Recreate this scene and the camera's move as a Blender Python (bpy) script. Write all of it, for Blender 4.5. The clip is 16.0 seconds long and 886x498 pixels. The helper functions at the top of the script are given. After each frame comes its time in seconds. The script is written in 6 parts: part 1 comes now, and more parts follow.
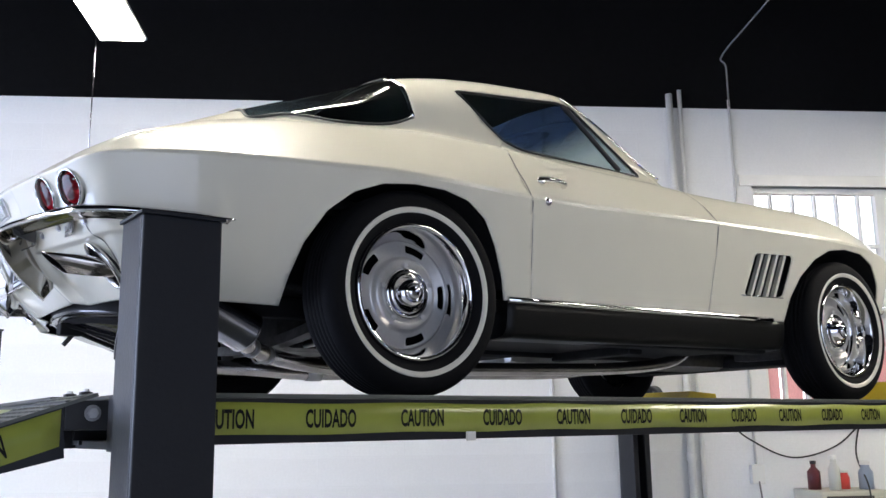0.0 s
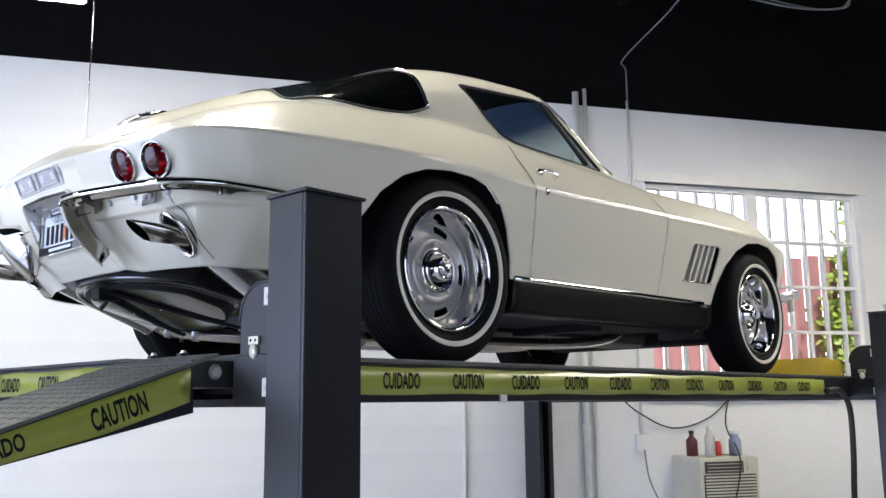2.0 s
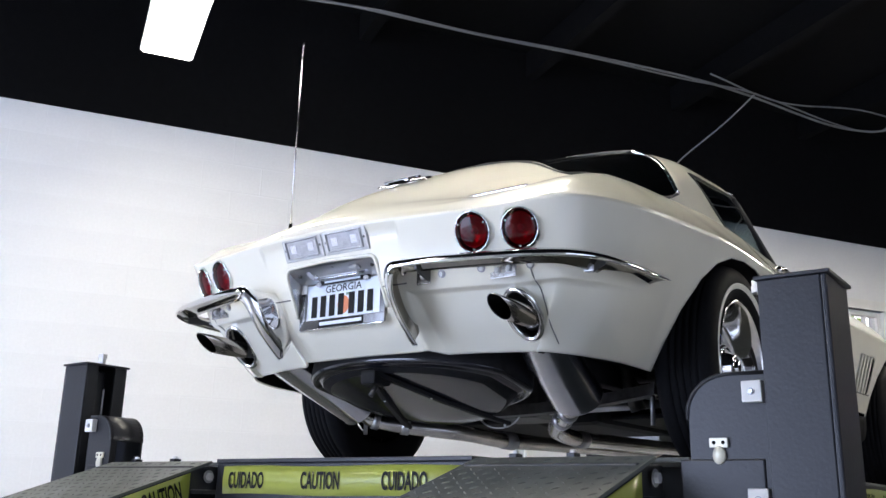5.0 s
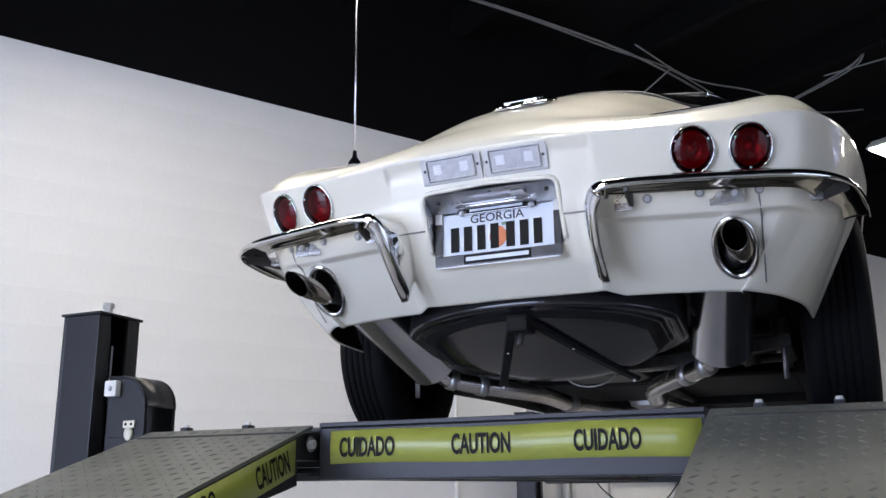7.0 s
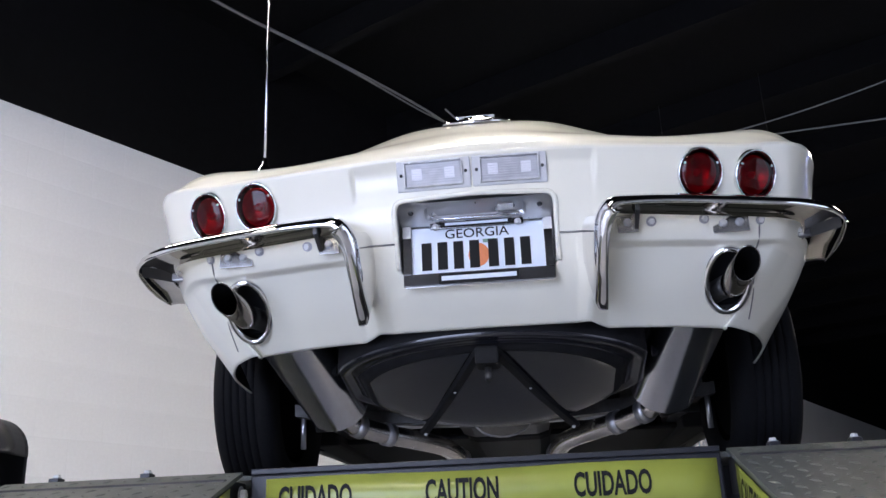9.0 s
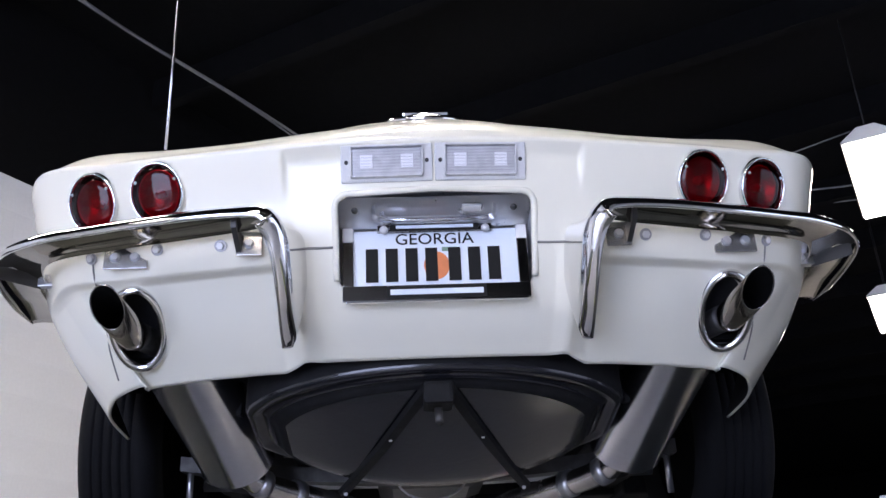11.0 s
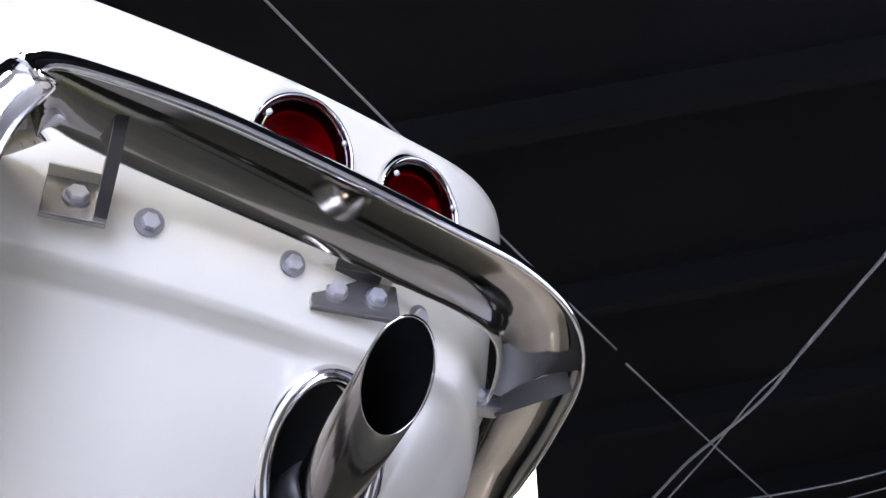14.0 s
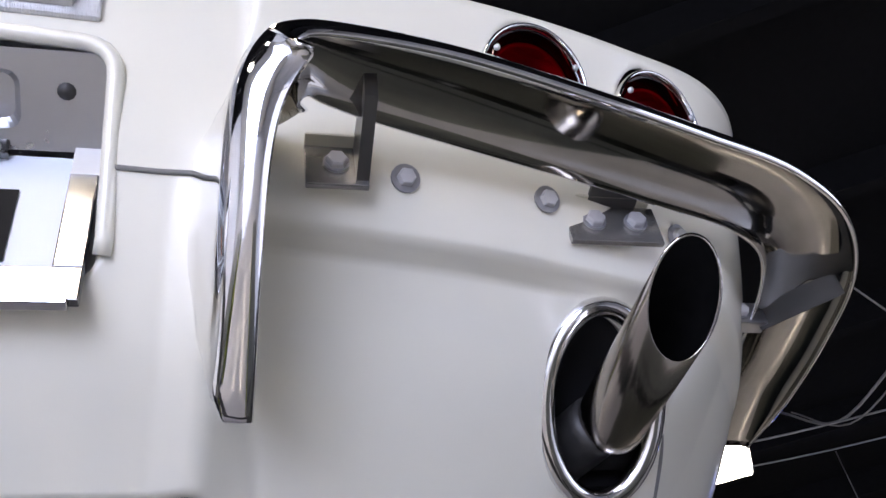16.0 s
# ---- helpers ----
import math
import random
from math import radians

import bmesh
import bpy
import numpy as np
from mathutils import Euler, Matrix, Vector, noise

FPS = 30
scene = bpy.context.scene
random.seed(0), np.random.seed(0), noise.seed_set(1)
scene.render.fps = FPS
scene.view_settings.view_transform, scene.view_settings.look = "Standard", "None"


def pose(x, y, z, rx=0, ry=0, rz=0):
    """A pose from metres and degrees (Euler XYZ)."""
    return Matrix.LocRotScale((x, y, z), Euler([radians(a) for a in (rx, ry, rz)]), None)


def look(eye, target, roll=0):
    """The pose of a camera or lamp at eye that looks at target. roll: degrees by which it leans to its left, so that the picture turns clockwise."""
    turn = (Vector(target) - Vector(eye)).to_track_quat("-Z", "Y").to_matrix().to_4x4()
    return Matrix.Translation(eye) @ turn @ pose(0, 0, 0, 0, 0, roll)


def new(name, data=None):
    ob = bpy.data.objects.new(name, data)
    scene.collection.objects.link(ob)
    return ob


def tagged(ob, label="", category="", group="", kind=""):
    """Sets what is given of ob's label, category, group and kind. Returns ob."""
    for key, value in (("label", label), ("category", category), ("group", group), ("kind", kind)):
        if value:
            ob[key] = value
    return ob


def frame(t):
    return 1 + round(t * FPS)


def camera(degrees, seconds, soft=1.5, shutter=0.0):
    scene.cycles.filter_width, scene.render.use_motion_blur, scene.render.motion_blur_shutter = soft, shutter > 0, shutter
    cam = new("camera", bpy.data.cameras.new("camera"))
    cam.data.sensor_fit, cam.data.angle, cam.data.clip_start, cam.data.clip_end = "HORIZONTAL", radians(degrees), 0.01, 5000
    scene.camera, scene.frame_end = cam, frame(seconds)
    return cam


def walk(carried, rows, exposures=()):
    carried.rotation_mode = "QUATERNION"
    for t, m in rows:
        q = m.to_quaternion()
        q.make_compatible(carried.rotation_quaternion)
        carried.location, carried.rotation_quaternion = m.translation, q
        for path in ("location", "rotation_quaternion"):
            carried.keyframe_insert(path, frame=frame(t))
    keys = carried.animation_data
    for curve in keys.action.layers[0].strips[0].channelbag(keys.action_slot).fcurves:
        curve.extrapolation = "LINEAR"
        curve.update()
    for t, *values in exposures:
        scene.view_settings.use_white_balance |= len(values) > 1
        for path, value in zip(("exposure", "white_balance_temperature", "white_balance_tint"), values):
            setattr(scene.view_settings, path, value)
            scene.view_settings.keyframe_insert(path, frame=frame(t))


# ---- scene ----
cam = camera(51.85, 16.0)
PATH = [
    (0, (-1.6513, -3.2202, 1.4502), (-0.4978, -1.6312, 1.8303), -0.78),
    (0.5, (-1.8621, -3.0799, 1.4244), (-0.6520, -1.5331, 1.8023), -1.64),
    (1, (-2.0624, -2.9870, 1.4307), (-0.7259, -1.5451, 1.7979), 1.15),
    (1.5, (-2.2700, -2.9440, 1.4105), (-0.9092, -1.5186, 1.7520), -2.49),
    (2, (-2.3502, -2.9926, 1.4074), (-0.9135, -1.6414, 1.7395), -0.55),
    (2.5, (-2.4441, -2.9829, 1.4085), (-1.1048, -1.5318, 1.7259), -0.39),
    (3, (-2.5914, -2.9282, 1.4170), (-1.0916, -1.6497, 1.7579), 0.97),
    (3.5, (-2.7528, -2.7067, 1.4144), (-1.2045, -1.5009, 1.8000), -0.61),
    (4, (-2.7744, -2.4238, 1.4081), (-1.2273, -1.2402, 1.8612), -1.10),
    (4.5, (-2.8746, -2.0993, 1.4246), (-1.3521, -0.9150, 1.9530), 1.04),
    (7, (-3.0900, -0.7358, 1.3783), (-1.3124, 0.0276, 1.8858), -0.63),
    (7.5, (-3.1041, -0.5238, 1.3253), (-1.2781, 0.0686, 1.8861), -0.80),
    (8, (-2.9756, -0.4426, 1.3158), (-1.1346, 0.0736, 1.9026), -0.73),
    (8.5, (-2.9479, -0.2450, 1.3001), (-1.0894, 0.1203, 1.9426), 0.33),
    (9, (-2.9374, -0.1032, 1.3437), (-1.0541, 0.0752, 1.9930), -2.38),
    (11.3, (-2.4465, 0.0619, 1.3696), (-0.6121, -0.0561, 2.1575), -1.96),
    (11.5, (-2.3772, 0.0115, 1.3707), (-0.5434, -0.0946, 2.1620), -0.33),
    (12, (-2.1546, -0.0037, 1.4093), (-0.3611, -0.2454, 2.2608), 0.69),
    (12.5, (-1.9316, -0.1113, 1.4513), (-0.3058, -0.6385, 2.4899), -3.89),
    (13, (-1.7578, -0.2219, 1.4756), (-0.3253, -0.8943, 2.6986), -8.04),
    (13.5, (-1.6152, -0.2694, 1.4903), (-0.3442, -1.0578, 2.8180), -10.18),
    (14, (-1.5470, -0.3173, 1.5147), (-0.3152, -1.0914, 2.8870), -11.36),
    (14.5, (-1.5207, -0.3440, 1.5091), (-0.2625, -1.1191, 2.8567), -10.68),
    (15, (-1.5118, -0.3267, 1.5188), (-0.1954, -1.0894, 2.8170), -11.78),
    (15.5, (-1.4864, -0.2907, 1.5283), (-0.1203, -0.9283, 2.8426), -12.71),
    (16, (-1.5016, -0.2502, 1.5406), (-0.0768, -0.7217, 2.8624), -10.38),
]
walk(cam, [(t, look(eye, target, roll)) for t, eye, target, roll in PATH],
     exposures=[(0, 0.0, 6250, 15), (4.5, -0.10, 6300, 15), (7, -0.48, 6320, 17), (9, -0.42, 6280, 19), (11.5, -0.36, 6300, 22), (12.5, -0.34, 6350, 23),
                (13.5, 0.10, 6300, 23), (14.5, 0.46, 6450, 22), (15.5, 0.20, 6600, 22), (16, -0.2, 6650, 22)])


# ---- world, lights ----
H = 1.55                      # runway top over the floor
WN = Vector((0.5105, 0.8599, 0.0))     # the long wall's normal and direction
WU = Vector((0.8599, -0.5105, 0.0))
WD = 3.03
WS = -0.07                     # where s starts along the wall


def wall_point(s, z, out=0.0):
    """A point of the long wall: s metres along it, at height z, out metres into the room."""
    p = WU * (s + WS) + WN * (WD - out)
    return Vector((p.x, p.y, z))


world = bpy.data.worlds.new("world")
scene.world = world
world.use_nodes = True
wn = world.node_tree
sky = wn.nodes.new("ShaderNodeTexSky")
sky.sky_type = "NISHITA"
sky.sun_disc = False
sky.sun_elevation, sky.sun_rotation = radians(68), radians(207)
wn.links.new(sky.outputs[0], wn.nodes["Background"].inputs[0])
wn.nodes["Background"].inputs[1].default_value = 0.15
sun = new("sun", bpy.data.lights.new("sun", "SUN"))
sun.data.energy, sun.data.angle, sun.data.color = 5.0, 0.01, (1.0, 0.96, 0.9)
sun.matrix_world = look((-3.5, -7.0, 20), (0, 0, 0))


# daylight that comes in through the open roller door
door_sky = new("door_daylight", bpy.data.lights.new("door_daylight", "AREA"))
door_sky.data.shape = "RECTANGLE"
door_sky.data.size, door_sky.data.size_y = 4.4, 3.3
door_sky.data.energy, door_sky.data.color = 560.0, (0.62, 0.74, 1.0)
door_sky.matrix_world = look(WU * -8.05 + WN * -1.6 + Vector((0, 0, 1.75)), WU * 0 + WN * -1.6 + Vector((0, 0, 1.75)))

bay_sky = new("bay_daylight", bpy.data.lights.new("bay_daylight", "AREA"))
bay_sky.data.shape = "RECTANGLE"
bay_sky.data.size, bay_sky.data.size_y = 5.6, 3.3
bay_sky.data.energy, bay_sky.data.color = 105.0, (0.64, 0.755, 1.0)
bay_sky.matrix_world = look(WU * 0.9 + WN * -8.05 + Vector((0, 0, 1.75)), WU * 0.9 + Vector((0, 0, 1.75)))


# ---- materials ----
def mat(name, color, rough=0.5, metal=0.0, grain=0.0, gscale=60.0, stain=0.0, sscale=3.0, bump=0.0, bscale=80.0,
        coat=0.0, stretch=None, spec=0.5, rvar=0.0):
    """A surface with its colour, gloss, fine grain, larger stains and relief."""
    m = bpy.data.materials.new(name)
    m.use_nodes = True
    nt = m.node_tree
    b = nt.nodes["Principled BSDF"]
    b.inputs["Roughness"].default_value = rough
    b.inputs["Metallic"].default_value = metal
    b.inputs["Coat Weight"].default_value = coat
    b.inputs["Coat Roughness"].default_value = 0.04
    b.inputs["Specular IOR Level"].default_value = spec
    b.inputs["Base Color"].default_value = (*color, 1)
    co = nt.nodes.new("ShaderNodeTexCoord")
    vec = co.outputs["Object"]
    if stretch:
        mp = nt.nodes.new("ShaderNodeMapping")
        mp.inputs["Scale"].default_value = stretch
        nt.links.new(vec, mp.inputs[0])
        vec = mp.outputs[0]

    def noise_tex(scale, detail=4.0):
        n = nt.nodes.new("ShaderNodeTexNoise")
        n.inputs["Scale"].default_value, n.inputs["Detail"].default_value = scale, detail
        nt.links.new(vec, n.inputs["Vector"])
        return n.outputs["Fac"]
    col = None
    for amount, scale in ((stain, sscale), (grain, gscale)):
        if amount:
            r = nt.nodes.new("ShaderNodeMapRange")
            r.inputs[1].default_value, r.inputs[2].default_value = 0.3, 0.7
            r.inputs[3].default_value, r.inputs[4].default_value = 1 - amount, 1 + amount * 0.4
            nt.links.new(noise_tex(scale), r.inputs[0])
            mx = nt.nodes.new("ShaderNodeMixRGB")
            mx.blend_type = "MULTIPLY"
            mx.inputs[0].default_value = 1
            if col:
                nt.links.new(col, mx.inputs[1])
            else:
                mx.inputs[1].default_value = (*color, 1)
            nt.links.new(r.outputs[0], mx.inputs[2])
            col = mx.outputs[0]
    if col:
        nt.links.new(col, b.inputs["Base Color"])
    if rvar:
        r = nt.nodes.new("ShaderNodeMapRange")
        r.inputs[3].default_value, r.inputs[4].default_value = max(0.02, rough - rvar), rough + rvar
        nt.links.new(noise_tex(sscale * 3), r.inputs[0])
        nt.links.new(r.outputs[0], b.inputs["Roughness"])
    if bump:
        bp = nt.nodes.new("ShaderNodeBump")
        bp.inputs["Strength"].default_value = 1.0
        bp.inputs["Distance"].default_value = bump
        nt.links.new(noise_tex(bscale), bp.inputs["Height"])
        nt.links.new(bp.outputs[0], b.inputs["Normal"])
    return m


def glow(name, color, strength):
    m = bpy.data.materials.new(name)
    m.use_nodes = True
    b = m.node_tree.nodes["Principled BSDF"]
    b.inputs["Base Color"].default_value = (*color, 1)
    b.inputs["Emission Color"].default_value = (*color, 1)
    b.inputs["Emission Strength"].default_value = strength
    return m


def pane(name, tint, gloss=0.02, band=None, mirror=(0.9, 0.05)):
    """Thin glass: clear with a tint, mirror-like towards grazing views."""
    m = bpy.data.materials.new(name)
    m.use_nodes = True
    nt = m.node_tree
    nt.nodes.remove(nt.nodes["Principled BSDF"])
    fr = nt.nodes.new("ShaderNodeLayerWeight")
    fr.inputs["Blend"].default_value = 0.5
    pw = nt.nodes.new("ShaderNodeMath")
    pw.operation = "POWER"
    pw.inputs[1].default_value = 4.0
    nt.links.new(fr.outputs["Facing"], pw.inputs[0])
    ad = nt.nodes.new("ShaderNodeMath")
    ad.operation = "MULTIPLY_ADD"
    ad.inputs[1].default_value, ad.inputs[2].default_value = mirror
    nt.links.new(pw.outputs[0], ad.inputs[0])
    tr = nt.nodes.new("ShaderNodeBsdfTransparent")
    tr.inputs[0].default_value = (*tint, 1)
    if band:
        ps = nt.nodes.new("ShaderNodeNewGeometry")
        sx = nt.nodes.new("ShaderNodeSeparateXYZ")
        mr = nt.nodes.new("ShaderNodeMapRange")
        mr.inputs["From Min"].default_value, mr.inputs["From Max"].default_value = band[0], band[1]
        mc = nt.nodes.new("ShaderNodeMix")
        mc.data_type = "RGBA"
        mc.inputs["A"].default_value, mc.inputs["B"].default_value = (*tint, 1), (*band[2], 1)
        nt.links.new(ps.outputs["Position"], sx.inputs[0])
        nt.links.new(sx.outputs["Z"], mr.inputs["Value"])
        nt.links.new(mr.outputs[0], mc.inputs["Factor"])
        nt.links.new([o for o in mc.outputs if o.type == "RGBA"][0], tr.inputs[0])
    gl = nt.nodes.new("ShaderNodeBsdfGlossy")
    gl.inputs["Roughness"].default_value = gloss
    mx = nt.nodes.new("ShaderNodeMixShader")
    nt.links.new(ad.outputs[0], mx.inputs[0])
    nt.links.new(tr.outputs[0], mx.inputs[1])
    nt.links.new(gl.outputs[0], mx.inputs[2])
    nt.links.new(mx.outputs[0], nt.nodes["Material Output"].inputs[0])
    return m


PAINT = mat("cream_white_paint", (0.80, 0.775, 0.66), 0.36, coat=0.75, grain=0.012, gscale=7.0)
CHROME = mat("chrome", (0.78, 0.77, 0.76), 0.06, 1.0, rvar=0.03, sscale=4.0, stain=0.05)
# back of the bumper blades: shade and dark reflections put into the chrome colour
CHROME_SHADED = mat("chrome_back_shaded", (0.44, 0.42, 0.38), 0.08, 1.0, stain=0.25, sscale=9.0, rvar=0.05)
FRAMEC = mat("dark_frame_chrome", (0.24, 0.235, 0.23), 0.12, 1.0, stain=0.15, sscale=20)
STEEL = mat("brushed_steel", (0.62, 0.62, 0.66), 0.20, 1.0, grain=0.05, gscale=90)
PANELM = mat("satin_recess_metal", (0.66, 0.66, 0.67), 0.28, 0.95, stain=0.06, sscale=9, rvar=0.02)
PIPE = mat("exhaust_pipe", (0.60, 0.57, 0.55), 0.24, 1.0, stain=0.3, sscale=7, rvar=0.08)
TIP = mat("exhaust_tip", (0.50, 0.46, 0.42), 0.16, 1.0, stain=0.2, sscale=10)
# soot in the exhaust; elsewhere a black that stands for shade in openings
SOOT_SHADE = mat("soot_and_shade_black", (0.004, 0.004, 0.004), 0.95, grain=0.3, spec=0.04)
RUBBER = mat("tyre_rubber", (0.006, 0.006, 0.007), 0.75, spec=0.12, grain=0.2, gscale=90, bump=0.0006, bscale=180)
WHITEWALL = mat("whitewall", (0.72, 0.70, 0.62), 0.6, stain=0.06, sscale=12)
WHEEL = mat("silver_wheel_paint", (0.52, 0.52, 0.52), 0.36, 0.55, grain=0.06)
BLACK = mat("black_paint", (0.008, 0.008, 0.009), 0.40, grain=0.2, stain=0.2)
SILL = mat("sill_black", (0.006, 0.006, 0.006), 0.45, spec=0.22, grain=0.2, stain=0.2)
UNDER = mat("underbody_black", (0.008, 0.008, 0.009), 0.7, spec=0.2, grain=0.35, gscale=30, stain=0.3, bump=0.001, bscale=50)
TUB = mat("spare_tub_black", (0.010, 0.010, 0.013), 0.16, spec=0.5, coat=0.15, grain=0.15, bump=0.0004, bscale=90, rvar=0.06)
CAST = mat("cast_iron", (0.06, 0.058, 0.056), 0.5, 0.5, grain=0.4, gscale=40, bump=0.001, bscale=70)
ALU = mat("bare_aluminium", (0.42, 0.42, 0.43), 0.34, 0.9, stain=0.25, sscale=8, bump=0.0004, bscale=60)
LIFT = mat("grey_lift_enamel", (0.016, 0.017, 0.021), 0.38, spec=0.35, stain=0.12, sscale=4, grain=0.06, bump=0.0005, bscale=120)
LIFT_IN = mat("dark_lift_steel", (0.020, 0.021, 0.023), 0.5, grain=0.3, gscale=25)
NYLON = mat("white_nylon", (0.72, 0.71, 0.68), 0.5, stain=0.1, sscale=20)
BRASS = mat("zinc_yellow", (0.70, 0.67, 0.54), 0.40, 0.2, stain=0.1)
FOOT = mat("bright_bracket_steel", (0.48, 0.465, 0.44), 0.26, 0.8, stain=0.25, sscale=18)
STRUT = mat("dull_dark_steel", (0.10, 0.098, 0.095), 0.36, 0.7, stain=0.2, sscale=14)
WASHER = mat("dull_zinc_washer", (0.36, 0.36, 0.37), 0.34, 0.5, stain=0.2, sscale=30)
BOLT = mat("zinc_bolt", (0.60, 0.60, 0.61), 0.30, 0.35, stain=0.15, sscale=30)
TAPE = mat("yellow_tape", (0.31, 0.345, 0.06), 0.28, stain=0.10, sscale=9, bump=0.0012, bscale=22)
INK = mat("black_ink", (0.010, 0.010, 0.010), 0.6, spec=0.15)
WALLW = mat("white_block_paint", (0.80, 0.81, 0.82), 0.62, stain=0.05, sscale=1.2, grain=0.03, bump=0.0002, bscale=60, spec=0.2)
WALLG = mat("grey_wall_paint", (0.26, 0.26, 0.27), 0.6, stain=0.1, sscale=1.5, grain=0.05)
DARKCEIL = mat("black_ceiling_paint", (0.0042, 0.0042, 0.0048), 0.92, spec=0.12, stain=0.3, sscale=0.8, grain=0.3, gscale=20)
FLOORM = mat("glossy_floor_coating", (0.55, 0.55, 0.56), 0.16, stain=0.12, sscale=0.9, grain=0.06, gscale=40, rvar=0.06, coat=0.5)
WHITEP = mat("white_gloss_paint", (0.78, 0.78, 0.76), 0.4, stain=0.05, sscale=6)
BEIGE = mat("beige_plastic", (0.60, 0.57, 0.48), 0.5, stain=0.08, sscale=5)
CABLE = mat("grey_cable", (0.20, 0.20, 0.20), 0.5)
CABLEK = mat("black_cable", (0.015, 0.015, 0.016), 0.45)
RED_DEEP = mat("lamp_bowl", (0.80, 0.76, 0.74), 0.30, 0.8)
LENS = mat("ribbed_clear_lens", (0.60, 0.60, 0.60), 0.14, spec=0.8, bump=0.0015, bscale=140, stretch=(1, 6, 1), coat=0.6)
LENSBACK = mat("ribbed_reflector", (0.60, 0.60, 0.60), 0.4, 0.1, stain=0.2, sscale=60, bump=0.0006, bscale=160)
BULB_GLINT = mat("bulb_and_glint_white", (0.93, 0.93, 0.93), 0.35, 0.0)
PLATE = mat("plate_white", (0.70, 0.76, 0.84), 0.35, stain=0.04)
PEACH = mat("peach_orange", (0.72, 0.22, 0.08), 0.5, stain=0.2, sscale=30)
LEAFG = mat("leaf_print", (0.18, 0.30, 0.22), 0.5)
SEAM = mat("panel_gap", (0.20, 0.195, 0.18), 0.8)
TRIMDARK = mat("dark_cabin", (0.014, 0.014, 0.016), 0.7, grain=0.2)
LENSGLASS = pane("clear_lens_glass", (0.95, 0.95, 0.96), 0.05, mirror=(0.8, 0.03))
REDGLASS = pane("clear_red_glass", (0.31, 0.003, 0.022), 0.03, mirror=(0.35, 0.025))
GLASS = pane("tinted_glass", (0.70, 0.79, 0.78))
SHADEGLASS = pane("shaded_windshield_glass", (0.78, 0.86, 0.84), band=(2.68, 2.79, (0.05, 0.08, 0.16)))
BACKGLASS = pane("dark_back_glass", (0.22, 0.27, 0.29), 0.09)
CLEAR = pane("window_glass", (0.92, 0.95, 0.94))
DECKPLATE = mat("tread_plate_paint", (0.112, 0.120, 0.110), 0.46, stain=0.25, sscale=5, grain=0.08, rvar=0.08)
TUBEGLOW = glow("lamp_tubes", (1.0, 0.95, 0.785), 35.0)
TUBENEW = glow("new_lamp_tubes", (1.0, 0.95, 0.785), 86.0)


# ---- mesh helpers ----
def link_mesh(name, verts, faces, material, parent=None, label="", smooth=True, mats=None, fmat=None):
    me = bpy.data.meshes.new(name)
    me.from_pydata([tuple(v) for v in verts], [], faces)
    for mm in (mats or [material]):
        me.materials.append(mm)
    if fmat is not None:
        me.polygons.foreach_set("material_index", fmat)
    me.polygons.foreach_set("use_smooth", [smooth] * len(me.polygons))
    me.update()
    ob = new(name, me)
    return adopt(ob, parent, label)


def adopt(ob, parent, label=""):
    if parent is not None:
        ob.parent = parent
        if parent.type == "EMPTY":
            ob.matrix_parent_inverse = Matrix.Translation(-parent.location)
    if label:
        ob["label"] = label
    return ob


def part(name, bm, material, parent=None, label="", smooth=False):
    me = bpy.data.meshes.new(name)
    bm.to_mesh(me)
    bm.free()
    me.materials.append(material)
    if smooth:
        me.polygons.foreach_set("use_smooth", [True] * len(me.polygons))
    return adopt(new(name, me), parent, label)


def thing(name, base, label, category, group="", kind=""):
    ob = new(name)
    ob.location = base
    ob.empty_display_size = 0.1
    return tagged(ob, label, category, group, kind)


def box(lo, hi, bevel=0.0, m=None, seg=2):
    bm = bmesh.new()
    bmesh.ops.create_cube(bm, size=1)
    for v in bm.verts:
        v.co = [(lo[i] + hi[i]) / 2 + v.co[i] * (hi[i] - lo[i]) for i in range(3)]
    if bevel:
        bmesh.ops.bevel(bm, geom=bm.edges[:], offset=bevel, segments=seg, affect="EDGES", profile=0.6)
    if m is not None:
        bmesh.ops.transform(bm, matrix=m, verts=bm.verts[:])
    return bm


def prism(poly, a, b, axis, bevel=0.0):
    """A plate with the outline poly (two coordinates), from a to b along axis 0, 1 or 2."""
    bm = bmesh.new()
    rest = [i for i in range(3) if i != axis]
    rings = []
    for h in (a, b):
        ring = []
        for p in poly:
            co = [0, 0, 0]
            co[axis], co[rest[0]], co[rest[1]] = h, p[0], p[1]
            ring.append(bm.verts.new(co))
        rings.append(ring)
    bm.faces.new(rings[0])
    bm.faces.new(rings[1][::-1])
    n = len(poly)
    for i in range(n):
        bm.faces.new((rings[0][i], rings[1][i], rings[1][(i + 1) % n], rings[0][(i + 1) % n]))
    bmesh.ops.recalc_face_normals(bm, faces=bm.faces[:])
    if bevel:
        bmesh.ops.bevel(bm, geom=bm.edges[:], offset=bevel, segments=2, affect="EDGES", profile=0.6)
    return bm


def smooth_path(pts, steps=8):
    """A Catmull-Rom line through pts."""
    P = [Vector(p) for p in pts]
    P = [P[0] * 2 - P[1]] + P + [P[-1] * 2 - P[-2]]
    out = []
    for i in range(1, len(P) - 2):
        for k in range(steps):
            t = k / steps
            a, b, c, d = P[i - 1], P[i], P[i + 1], P[i + 2]
            out.append(0.5 * ((2 * b) + (c - a) * t + (2 * a - 5 * b + 4 * c - d) * t * t + (3 * b - a - 3 * c + d) * t ** 3))
    out.append(P[-2])
    return out


